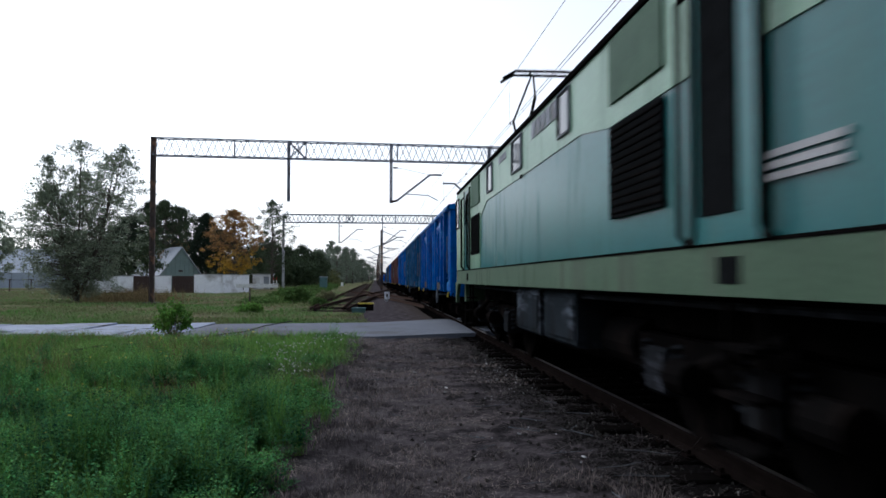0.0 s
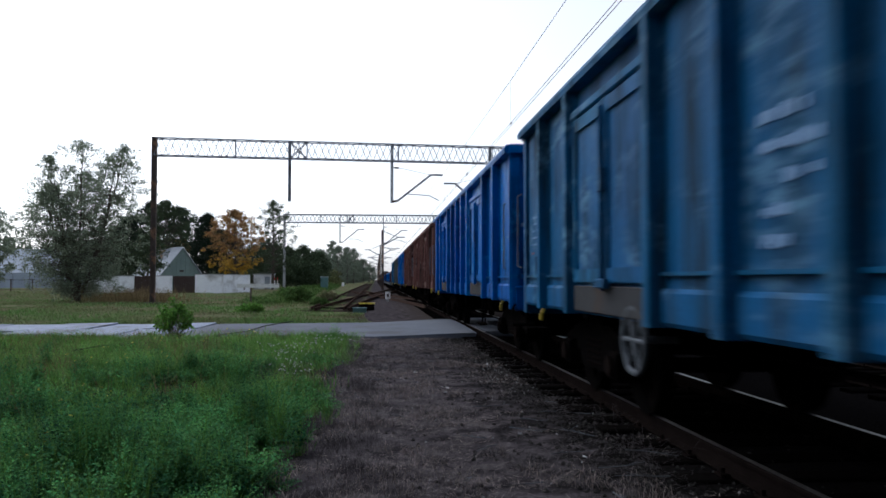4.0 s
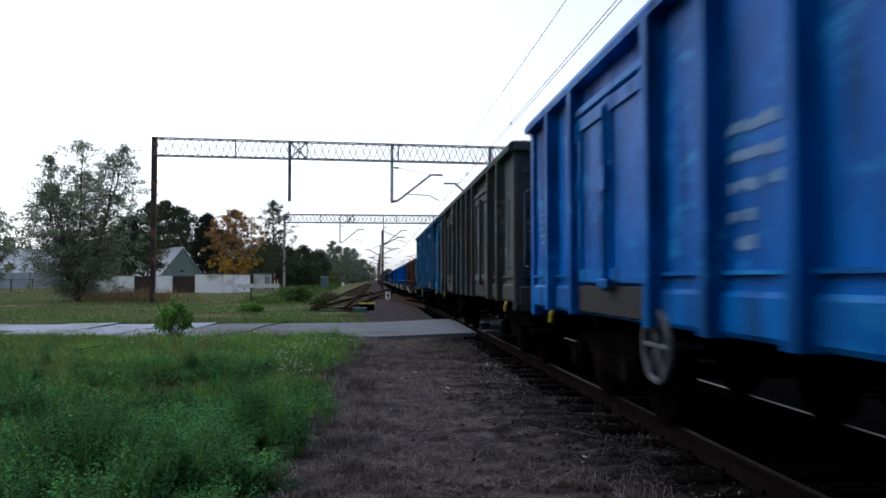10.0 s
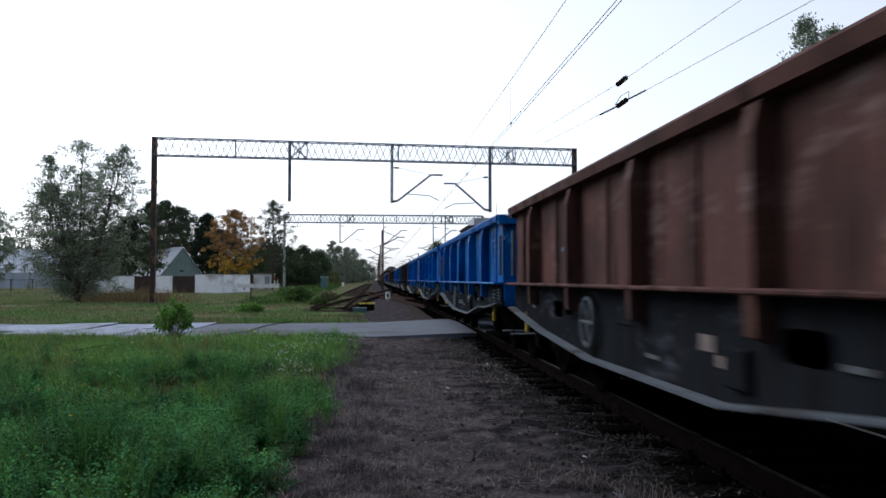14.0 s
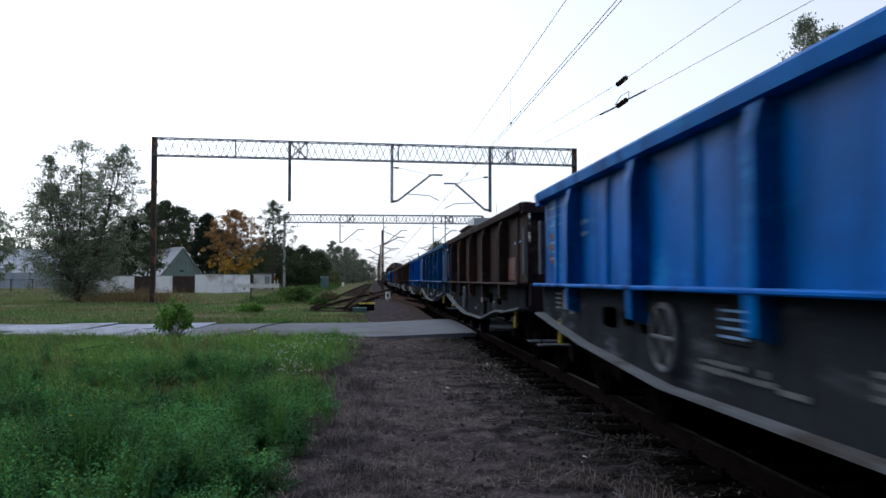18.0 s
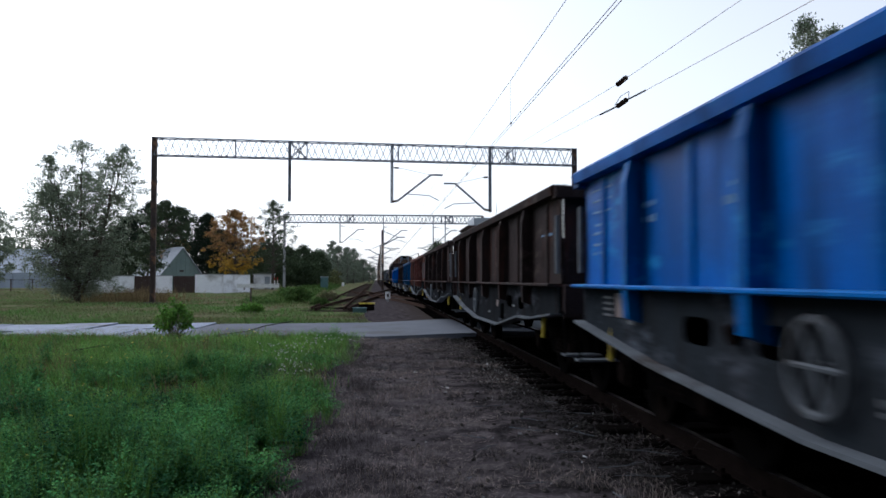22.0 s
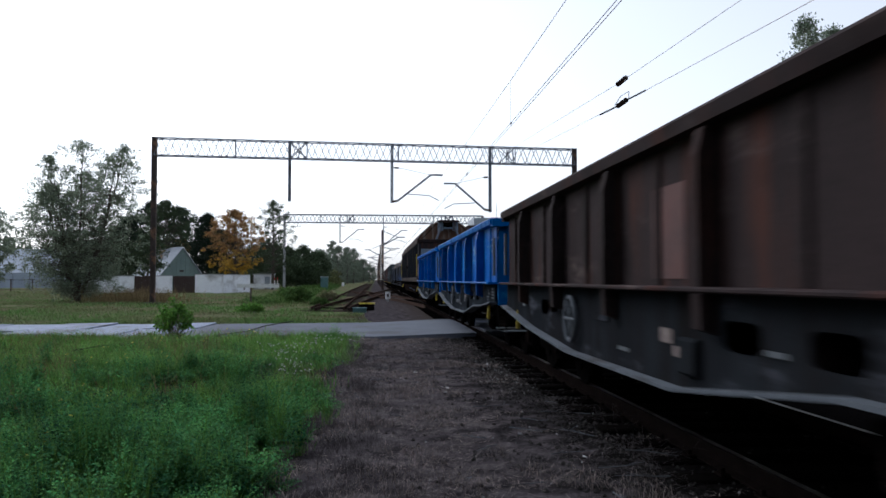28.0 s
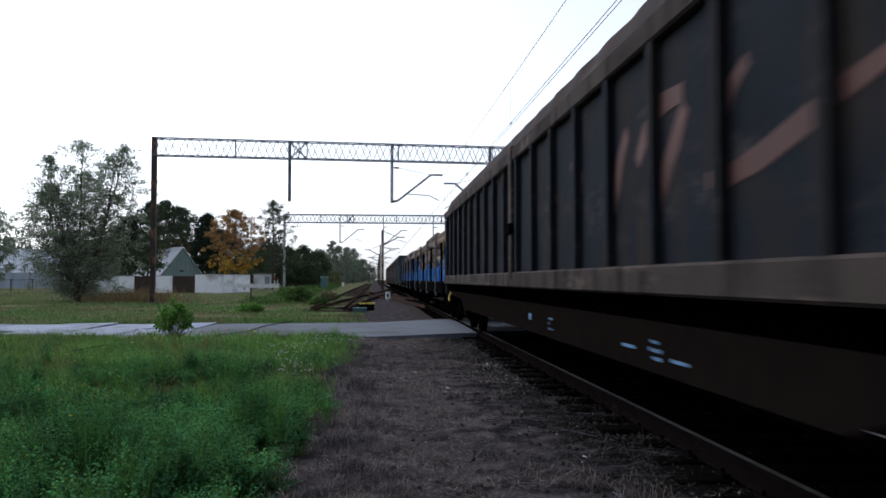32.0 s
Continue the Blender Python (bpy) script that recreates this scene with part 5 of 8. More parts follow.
def high_bars(root, half, keep=0.8, tone="bars"):
    x = -1.418
    bars(root, [(x, -half + 0.25, -half + 0.42, 1.93, 1.95)], tone)
    for j in range(5):
        worn(root, x, half - 0.95, half - 0.32, 1.72 + j * 0.085, 1.75 + j * 0.085, 0.65, tone)
    for z, y0, y1 in ((2.09, 0.2, 0.84), (1.93, 0.16, 0.84), (1.77, 0.18, 0.84), (1.6, 0.55, 0.84), (1.45, 0.55, 0.84)):
        worn(root, x, y0, y1, z, z + 0.085, keep, tone)
    bars(root, [(x, half - 0.4, half - 0.35, 1.61, 1.64)], "red", "small red plate")

    bars(root, [("e", -half - 0.02, -1.28, -1.05, 2.08, 2.13), ("e", -half - 0.02, -0.85, -0.42, 2.08, 2.13), ("e", -half - 0.02, -1.25, -1.05, 1.97, 2.01), ("e", -half - 0.02, -0.85, -0.45, 1.97, 2.01)], tone)


def high(m, label, front, long=False, ws=0, keep={}):
    key = (m, long, ws)
    half = 7.25 if long else 6.4
    if key not in keep:
        keep[key] = high_wagon(m, label, 7.87 if long else 7.02, half, POSTS_L if long else POSTS, DOORS_L if long else DOORS, 3.29 if long else 3.27, ws)
        buffers(keep[key], 7.87 if long else 7.02)
        high_bars(keep[key], half, 0.8 if m in ("blue", "teal") else 0.35, "bars" if m in ("blue", "teal") else "paper")
        if m == "brown":
            part("lock_plate", Build().box(-1.54, -1.49, 3.2, 3.38, 1.95, 2.3, 0.012), M["sill_dust"], keep[key], "pale lock cover plate")
            part("side_hatch", Build().box(-1.425, -1.405, half - 0.5, half - 0.28, 1.62, 1.9, 0.006), M["dark"], keep[key], "dark square hatch")
        r = keep[key]
    else:
        r = copy_thing(keep[key], Matrix())
        r["label"] = label
    return place(r, front, half)


def low(m, label, front, kind=0, keep={}):
    key = (m, kind)
    if key not in keep:
        keep[key] = low_wagon(m, label)
        buffers(keep[key], LOW_BUF, 1.04, 0.85)
        low_bars(keep[key], kind)
        r = keep[key]
    else:
        r = copy_thing(keep[key], Matrix())
    return place(r, front, 5.52)


high("blue", "bright blue high-sided steel wagon behind the locomotive", 20.7, ws=-1)
high("teal", "long weathered blue high-sided steel wagon", 34.9, True, 1)
high("blue", "long blue high-sided wagon with dirty doors", 50.6, True)
high("brown", "brown-painted high-sided steel wagon with scuffed posts", 66.5)
high("brown", "brown-painted high-sided wagon with faded panels", 80.5)
high("blue", "bright blue high-sided steel wagon, freshly painted", 94.6, ws=1)
high("grey_green", "dirty grey-green high-sided steel wagon", 108.7)
high("teal", "faded blue high-sided wagon at the head of the low wagons", 122.7, ws=1)
LOWS = ["brown", "blue", "blue", "blue", "dark_brown", "teal", "blue", "dark_brown", "dark_brown", "red_brown", "teal", "dark_brown", "blue", "blue"]
for i, c in enumerate(LOWS):
    tone = {"brown": "dull brown", "red_brown": "reddish brown", "blue": "bright blue", "dark_brown": "dark rusty brown", "teal": "dull weathered blue"}[c]
    low(c, tone + " low-sided wagon with fish-bellied grey frame", 136.84 + 12.3 * i - (0.08 if i == 5 else 0.2 if i == 7 else 0.0) + (0.13 if i in (2, 3) else 0.0), 4 if i == 3 else 1 if i in (6, 12, 13) else (3 if i in (4, 11) else (2 if "brown" in c else 0)))


# the covered sliding-wall wagon
def covered_wagon(front):
    root = thing("covered_hopper_wagon", "long dusty brown covered wagon with ribbed walls and wavy roof", "goods wagon")
    half, X = 11.2, 1.38
    paint = M["hopper"]
    prof = [(-1.44, 3.18), (-1.34, 3.42), (-0.78, 3.93), (-0.42, 4.09), (0.42, 4.09), (0.78, 3.93), (1.34, 3.42), (1.44, 3.18)]
    vs, fs = [], []
    n, k = 110, len(prof)
    for i in range(n + 1):
        y = -half + 0.35 + (2 * half - 0.7) * i / n
        w = 0.06 * abs(math.sin(i * math.pi / 5.0)) - 0.03
        vs += [(p * (1 + 0.02 * w), y, q + w * (1 if 0 < j < k - 1 else 0)) for j, (p, q) in enumerate(prof)]
    for i in range(n):
        fs += [(i * k + j, i * k + j + 1, i * k + k + j + 1, i * k + k + j) for j in range(k - 1)]
    part("roof", Build().add(vs, fs), M["dark_brown"], root, "wavy dark rolled roof", smooth=True)
    for s in (-1, 1):
        part("side_wall", Build().box(s * X - 0.015, s * X + 0.015, -half, half, 1.36, 3.05), M["hopper_panel"], root, "dark blue-grey wall panel, dusty at the foot")
        part("upper_beam", Build().box(s * (X + 0.03) - 0.06, s * (X + 0.03) + 0.06, -half, half, 3.0, 3.2, 0.02), paint, root)
        part("lower_beam", Build().box(s * (X + 0.03) - 0.07, s * (X + 0.03) + 0.07, -half, half, 1.18, 1.4, 0.02), paint, root)
        part("frame_sill", Build().prism([(-half, 0.98), (-half, 0.9), (-8.7, 0.82), (-8.0, 0.6), (7.2, 0.6), (7.9, 0.82), (half, 0.9), (half, 0.98)], 0, s * 1.33 - 0.02, s * 1.33 + 0.02), M["rust"], root)
        y = -half + 0.95
        while y < half:
            part("wall_rib", Build().prism([(s * X, y - 0.07), (s * (X + 0.085), y - 0.05), (s * (X + 0.085), y + 0.05), (s * X, y + 0.07)], 2, 1.39, 3.01), M["hopper_panel"], root)
            y += 1.1
        part("wall_seam_post", Build().box(s * (X + 0.05) - 0.06, s * (X + 0.05) + 0.06, -0.13, 0.13, 1.3, 3.22, 0.02), paint, root)
        part("seam_lock", Build().box(s * (X + 0.12) - 0.03, s * (X + 0.12) + 0.03, -0.2, 0.2, 1.95, 2.1, 0.01), M["dark"], root)
        for e in (-1, 1):
            part("corner_post", Build().box(s * (X - 0.02) - 0.06, s * (X - 0.02) + 0.06, e * (half + 0.14) - 0.06, e * (half + 0.14) + 0.06, 0.9, 2.95, 0.015), M["hopper_panel"], root, "dark grey-blue corner post")
            part("corner_rail", Build().path([(s * (X + 0.1), e * half, 1.45), (s * (X + 0.12), e * (half + 0.02), 2.5)], 0.016, 6), M["yellow"] if s < 0 else M["rust"], root, "worn yellow handrail")
            part("ridge_bracket", Build().box(s * 0.36 - 0.13, s * 0.36 + 0.13, e * (half - 0.05) - 0.06, e * (half - 0.05) + 0.06, 3.62, 4.03, 0.03), M["pale_blue"], root, "pale roof end bracket")
            part("ridge_strut", Build().path([(s * 0.33, e * (half + 0.03), 3.8), (s * 0.55, e * (half + 0.06), 3.2)], 0.05, 6), M["galv"], root)
            part("roof_stay", Build().path([(s * 1.25, e * (half + 0.1), 3.22), (s * 0.5, e * half, 3.98)], 0.018, 5), M["dark"], root)
            part("brake_lever", Build().path([(s * 1.36, e * (half - 0.9), 0.95), (s * 1.42, e * (half - 0.95), 0.82), (s * 1.42, e * (half - 1.05), 0.72)], 0.025, 8), M["yellow"], root, "yellow brake lever")
            st = Build().box(s * 1.25 - 0.18, s * 1.25 + 0.18, e * (half + 0.2) - 0.12, e * (half + 0.2) + 0.12, 0.45, 0.48)
            st.rod((s * 1.25, e * (half + 0.2), 0.47), (s * 1.25, e * (half + 0.1), 0.95), 0.02, 6)
            part("foot_step", st, M["dark"], root)
    for e in (-1, 1):
        part("gable", Build().prism([(p * 0.97, q - 0.03) for p, q in prof], 1, e * (half - 0.34) - 0.02, e * (half - 0.34) + 0.02), M["gable"], root, "rust-streaked brown roof gable")
        part("roof_cap", Build().prism([(-0.56, 4.03), (0.56, 4.03), (0.46, 4.1), (-0.46, 4.1)], 1, e * half - 0.28, e * half + 0.03), M["dark_brown"], root, "dark cap over the roof end")
        # near-black box between the brackets stands for the shade under the cap
        part("ridge_recess", Build().box(-0.3, 0.3, e * (half - 0.2) - 0.03, e * (half - 0.2) + 0.03, 3.78, 4.03), M["dark"], root)
        part("ridge_crossbar", Build().box(-0.36, 0.36, e * (half - 0.06) - 0.03, e * (half - 0.06) + 0.03, 3.7, 3.78, 0.015), M["pale_blue"], root)
        part("end_beam", Build().box(-1.44, 1.44, e * half - 0.1, e * half + 0.1, 3.05, 3.2, 0.02), M["dark_brown"], root)
        part("end_wall", Build().box(-1.36, 1.36, e * half - 0.03, e * half + 0.03, 1.2, 3.08), M["dark_brown"], root)
        part("end_panel", Build().box(-1.3, -0.75, e * (half + 0.06) - 0.02, e * (half + 0.06) + 0.02, 2.1, 2.75, 0.008), M["pale_blue"], root, "pale grey-blue end panel")
        part("end_panel", Build().box(-1.3, -0.75, e * (half + 0.06) - 0.02, e * (half + 0.06) + 0.02, 1.35, 1.95, 0.008), M["pale_blue"], root, "pale grey-blue end panel")
        part("headstock", Build().box(-1.38, 1.38, e * (half + 0.1) - 0.1, e * (half + 0.1) + 0.1, 0.85, 1.2, 0.02), M["frame"], root)
        part("hand_wheel", Build().ring((-0.9, e * (half + 0.2), 1.55), 1, 0.2, 0.022, 20, 6), M["rust"], root)
        bogie(root, e * (half - 2.0))
    cs = Build()
    for s in (-0.5, 0.5):
        cs.box(s - 0.1, s + 0.1, -half, half, 0.85, 1.2)
    part("centre_sill", cs, M["dark"], root)
    x = -1.352
    for z in (0.69, 0.75, 0.81):
        worn(root, x, -5.75, -5.5, z, z + 0.035, 0.8)
        worn(root, x, -2.2, -1.98, z, z + 0.035, 0.8)
    bars(root, [(x, -6.25, -5.95, 0.71, 0.735), (x, -5.15, -4.85, 0.74, 0.765), (x, -0.9, -0.78, 0.76, 0.84)], "bars", "faded white lettering")
    # a pale sprayed shape near the front, then slanting red strokes
    n = 18
    oval = [(-half + 0.5 + 0.26 * math.cos(2 * math.pi * i / n), 1.74 + 0.33 * math.sin(2 * math.pi * i / n)) for i in range(n)]
    part("sprayed_oval", Build().prism(oval, 0, -1.403, -1.394), M["paper"], root, "pale sprayed oval")
    for line, w in ((((-3.3, 2.44), (-3.5, 2.54), (-3.72, 2.3), (-3.5, 1.72)), 0.07), (((-4.68, 1.78), (-4.85, 2.05), (-4.98, 2.3), (-5.16, 2.48)), 0.10),
                    (((-5.4, 2.2), (-5.6, 2.4), (-5.95, 2.54), (-6.32, 2.54)), 0.09), (((-6.36, 2.44), (-6.2, 2.25), (-6.03, 2.08), (-5.85, 1.8)), 0.10),
                    (((-6.69, 1.9), (-7.0, 1.89), (-7.35, 1.94), (-7.75, 2.03), (-8.1, 2.12), (-8.5, 2.2)), 0.075), (((-6.8, 2.0), (-6.9, 2.2), (-7.05, 2.4), (-7.24, 2.5)), 0.07),
                    (((-2.2, 2.35), (-2.4, 2.5), (-2.6, 2.2), (-2.4, 1.9)), 0.06), (((-8.6, 2.2), (-9.1, 2.42), (-9.6, 2.6)), 0.07)):
        up, dn = [], []
        for k, (a, c) in enumerate(line):
            p0, p1 = Vector(line[max(0, k - 1)]), Vector(line[min(len(line) - 1, k + 1)])
            d = (p1 - p0).normalized()
            h = w * (0.55 + 0.45 * math.sin(math.pi * (k + 0.6) / len(line)))
            up.append((a - d.y * h, c + d.x * h))
            dn.append((a + d.y * h, c - d.x * h))
        part("sprayed_stroke", Build().prism(up + dn[::-1], 0, -1.4, -1.394), M["graffiti"], root, "faded red graffiti stroke")
    buffers(root, half + 0.7, 1.04, 0.5)
    return place(root, front, half)


def log_wagon(front):
    """A stake wagon loaded with two stacks of logs."""
    root = thing("log_wagon", "blue flat wagon with stakes, loaded with timber logs", "goods wagon", "log wagons")
    half = 9.6
    part("deck", Build().box(-1.38, 1.38, -half, half, 1.12, 1.24), M["frame"], root)
    for s in (-1, 1):
        part("side_sill", Build().box(s * 1.36 - 0.05, s * 1.36 + 0.05, -half, half, 0.86, 1.2, 0.02), M["dark"], root)
        for k in range(9):
            y = -half + 0.5 + k * 2.32
            part("stake", Build().box(s * 1.38 - 0.04, s * 1.38 + 0.04, y - 0.045, y + 0.045, 0.75, 2.45 + 0.35 * (k % 2), 0.015), M["galv"] if k % 2 else M["dark"], root)
            part("stake_board", Build().box(s * 1.33 - 0.03, s * 1.33 + 0.03, y - 0.95, y + 0.95, 1.24, 1.7 + 0.2 * (k % 3 == 0), 0.01), M["blue"], root)
    for e in (-1, 1):
        part("end_board", Build().box(-1.36, 1.36, e * half - 0.04, e * half + 0.04, 1.2, 2.3, 0.02), M["blue"], root)
        bogie(root, e * (half - 2.0))
    cs = Build()
    for s in (-0.5, 0.5):
        cs.box(s - 0.1, s + 0.1, -half, half, 0.75, 1.12)
    part("centre_sill", cs, M["dark"], root)
    for g in range(3):
        yc = -half + 3.3 + g * 6.35
        for layer in range(6):
            for i in range(7 if layer < 5 else 4):
                r = random.uniform(0.13, 0.19)
                x = -1.1 + i * 0.36 + random.uniform(-0.04, 0.04) + (0.12 if layer % 2 else 0)
                z = 1.42 + layer * 0.29 + 0.12 * math.sin(i * 2.1 + g * 1.7)
                a, c = yc - 2.9 + random.uniform(-0.25, 0.25), yc + 2.9 + random.uniform(-0.25, 0.25)
                lg = part("log", Build().rod((x, a, z), (x + random.uniform(-0.05, 0.05), c, z), r, 9, r * 0.88), M["log"], root)
                part("sawn_end", Build().rod((x, a - 0.006, z), (x, a + 0.002, z), r * 0.96, 9), M["log_end"], lg)
    buffers(root, half + 0.62)
    return place(root, front, half)


covered_wagon(308.7)
log_wagon(332.6)
log_wagon(353.1)
high("grey_green", "dirty grey-green high-sided wagon behind the timber", 374.0)
for i in range(5):
    high("brown" if i % 2 else "grey_green", "distant high-sided wagon near the train's tail", 388.1 + 14.04 * i)


# ---------- the locomotive ----------
def locomotive(front):
    root = thing("electric_locomotive", "teal and pale green electric locomotive with raised pantograph", "locomotive")
    half, X = 8.95, 1.48
    teal, light = M["loco_teal"], M["loco_light"]
    # hull: sections along y, the ends raked
    sect = [(-X, 1.2), (-X, 3.28), (-1.36, 3.46), (-1.05, 3.58), (0, 3.66), (1.05, 3.58), (1.36, 3.46), (X, 3.28), (X, 1.2)]
    vs, fs = [], []
    k = len(sect)

    def rake(z):
        return 0.22 * (2.55 - z) / 1.35 if z < 2.55 else 0.5 * (z - 2.55)
    ys = [-half, -half + 0.7, half + 0.0, half + 0.78]
    for i, y in enumerate(ys):
        for x, z in sect:
            e = 0 if i in (1, 2) else (1 if i == 0 else -1)
            vs.append((x * (0.97 if i in (0, 3) else 1), y + e * rake(z), z))
    for i in range(3):
        fs += [(i * k + j, i * k + (j + 1) % k, i * k + k + (j + 1) % k, i * k + k + j) for j in range(k)]
    fs += [tuple(range(k)), tuple(reversed(range(3 * k, 4 * k)))]
    part("hull", Build().add(vs, fs), teal, root)
    for s in (-1, 1):
        x = s * (X + 0.005)
        part("lower_band", Build().box(x - 0.006, x + 0.006, -half + 0.72, half, 1.2, 1.49), M["loco_band"], root, "dull green lower band")
        part("band_line", Build().box(x - 0.012, x + 0.012, -half + 0.72, half, 1.485, 1.505), M["dark"], root)
        part("upper_band", Build().prism([(-half + 0.72, 2.45), (-4.9, 2.55), (-3.3, 2.55), (-2.4, 2.66), (3.9, 2.66), (4.72, 2.45), (4.78, 1.51), (half, 1.51), (half, 3.27), (-half + 0.72, 3.27)], 0, x - 0.006, x + 0.006), light, root, "pale green upper band")
        part("roof_gutter", Build().box(s * (X + 0.015) - 0.025, s * (X + 0.015) + 0.025, -half + 0.75, half - 0.2, 3.27, 3.32), M["dark"], root)
        for e in (-1, 1):
            yg = 5.45 if e > 0 else -3.97
            g = part("lower_grille", Build().box(s * (X + 0.02) - 0.012, s * (X + 0.02) + 0.012, yg - 0.6, yg + 0.6, 1.78, 2.53, 0.005), M["grille"], root, "dark ventilation grille")
            for j in range(12):
                part("grille_slat", Build().box(s * (X + 0.035) - 0.006, s * (X + 0.035) + 0.006, yg - 0.58, yg + 0.58, 1.815 + j * 0.06, 1.83 + j * 0.06), M["dark"], g)
            part("upper_grille", Build().box(s * (X + 0.02) - 0.012, s * (X + 0.02) + 0.012, yg - 0.6, yg + 0.6, 2.72, 3.25, 0.005), M["grille_green"], root, "green painted grille")
            yd = 6.8 if e > 0 else -5.5
            d = part("door", Build().box(s * (X + 0.012) - 0.012, s * (X + 0.012) + 0.012, yd - 0.4, yd + 0.4, 1.5, 3.15, 0.006), teal, root)
            if e > 0:
                part("door_window", Build().box(s * (X + 0.03) - 0.006, s * (X + 0.03) + 0.006, yd - 0.2, yd + 0.2, 2.45, 3.0), M["glass"], d)
            for q in (-0.52, 0.52):
                part("door_handrail", Build().path([(s * (X + 0.02), yd + q, 1.5), (s * (X + 0.08), yd + q, 1.56), (s * (X + 0.08), yd + q, 3.0), (s * (X + 0.02), yd + q, 3.06)], 0.022, 8), M["dark"], root)
            if e < 0:
                # a near-black sheet on the hull paints the shade inside the doorway
                part("open_doorway", Build().box(s * (X + 0.028) - 0.006, s * (X + 0.028) + 0.006, -5.66, -5.16, 1.66, 3.15), M["grille"], root, "flat dark sheet for the shade in the open cab door")
            fr = Build()
            for q in (-0.44, 0.44):
                fr.box(s * (X + 0.02) - 0.02, s * (X + 0.02) + 0.02, yd + q - 0.025, yd + q + 0.025, 1.5, 3.18)
            part("door_seal", fr, M["rubber"], root)
            # flat dark patch paints the recess's shade; no recess is cut
            part("step_recess", Build().box(s * (X + 0.01) - 0.006, s * (X + 0.01) + 0.006, yd - 0.14, yd + 0.14, 1.27, 1.42), M["grille"], root, "flat dark sheet for the shaded step recess")
            yw = half - 0.25 if e > 0 else -half + 0.62
            w = part("cab_window", Build().box(s * (X - 0.005) - 0.02, s * (X - 0.005) + 0.02, yw - 0.3, yw + 0.3, 2.5, 3.12, 0.03), M["glass"], root)
            part("window_frame", Build().path([(s * (X + 0.015), yw - 0.32, 2.48), (s * (X + 0.015), yw + 0.32, 2.48), (s * (X + 0.015), yw + 0.32, 3.14), (s * (X + 0.015), yw - 0.32, 3.14), (s * (X + 0.015), yw - 0.32, 2.48)], 0.022, 6), M["rubber"], w)
        for yy, w in ((-1.76, 0.24), (0.95, 0.36), (3.5, 0.28)):
            wd = part("engine_room_window", Build().box(s * (X + 0.012) - 0.008, s * (X + 0.012) + 0.008, yy - w, yy + w, 2.8, 3.2, 0.004), M["glass"], root)
            part("window_frame", Build().path([(s * (X + 0.02), yy - w, 2.78), (s * (X + 0.02), yy + w, 2.78), (s * (X + 0.02), yy + w, 3.22), (s * (X + 0.02), yy - w, 3.22), (s * (X + 0.02), yy - w, 2.78)], 0.022, 6), M["galv"], wd)
        bars(root, [(s * (X + 0.018), -1.42 + j * 0.28, -1.2 + j * 0.28, 3.02, 3.22) for j in range(5)], "galv", "raised metal numbering")
        bars(root, [(s * (X + 0.016), 0.55, 0.7, 2.63, 2.68)], "dark", "small dark plate")
        bars(root, [(s * (X + 0.018), 1.85 + j * 0.24, 2.04 + j * 0.24, 3.09, 3.19) for j in range(3)], "galv", "small raised metal plate")
        for j in range(3):
            bars(root, [(s * (X + 0.016), -6.62 + 0.03 * (j % 2), -5.98, 1.775 + j * 0.056, 1.812 + j * 0.056)], "concrete", "white lettering panel line")
        # battery and equipment boxes between the bogies
        for yb in (-1.1, 0.7):
            bx = part("equipment_box", Build().box(s * 1.22 - 0.18, s * 1.22 + 0.18, yb - 0.75, yb + 0.75, 0.6, 1.18, 0.03), M["frame_blue"], root)
            part("box_lid", Build().box(s * 1.41 - 0.01, s * 1.41 + 0.01, yb - 0.68, yb + 0.68, 0.68, 1.1), M["frame_blue"], bx)
    for e in (-1, 1):
        part("windscreen", Build().prism([(-1.1, 2.68), (1.1, 2.68), (1.02, 3.12), (-1.02, 3.12)], 1, e * (half - 0.24) - 0.03, e * (half - 0.24) + 0.03), M["glass"], root)
        part("headstock", Build().box(-1.3, 1.3, e * (half - 0.05) - 0.14, e * (half - 0.05) + 0.14, 0.78, 1.22, 0.03), M["loco_band"], root)
        for s in (-1, 1):
            q = 0.78 if e > 0 else 0.0
            part("end_skirt", Build().prism([(e * (half + q - 0.2), 1.23), (e * (half + q - 0.24), 0.74), (e * (half + q - 0.38), 0.74), (e * (half + q - 0.46), 0.95), (e * (half + q - 0.62), 1.12), (e * (half + q - 0.85), 1.23)], 0, s * 1.42 - 0.04, s * 1.42 + 0.04), M["loco_band"], root)
        part("snow_plough", Build().prism([(e * (half - 0.1), 0.2), (e * (half + 0.15), 0.2), (e * (half - 0.05), 0.7), (e * (half - 0.2), 0.7)], 0, -1.3, 1.3), M["dark"], root)
        for s in (-1, 1):
            part("headlamp", Build().rod((s * 0.95, e * (half - 0.1), 1.75), (s * 0.95, e * (half + 0.05), 1.75), 0.13, 16), M["glass"], root)
        # three-axle bogie
        yb = e * 5.3
        fb = Build()
        for s in (-1, 1):
            fb.prism([(yb - 2.5, 0.55), (yb - 2.4, 0.85), (yb + 2.4, 0.85), (yb + 2.5, 0.55), (yb + 1.2, 0.6), (yb - 1.2, 0.6)], 0, s * 1.08 - 0.06, s * 1.08 + 0.06)
        fb.box(-1.1, 1.1, yb - 0.2, yb + 0.2, 0.55, 0.9)
        bg = part("bogie", fb, M["dark"], root)
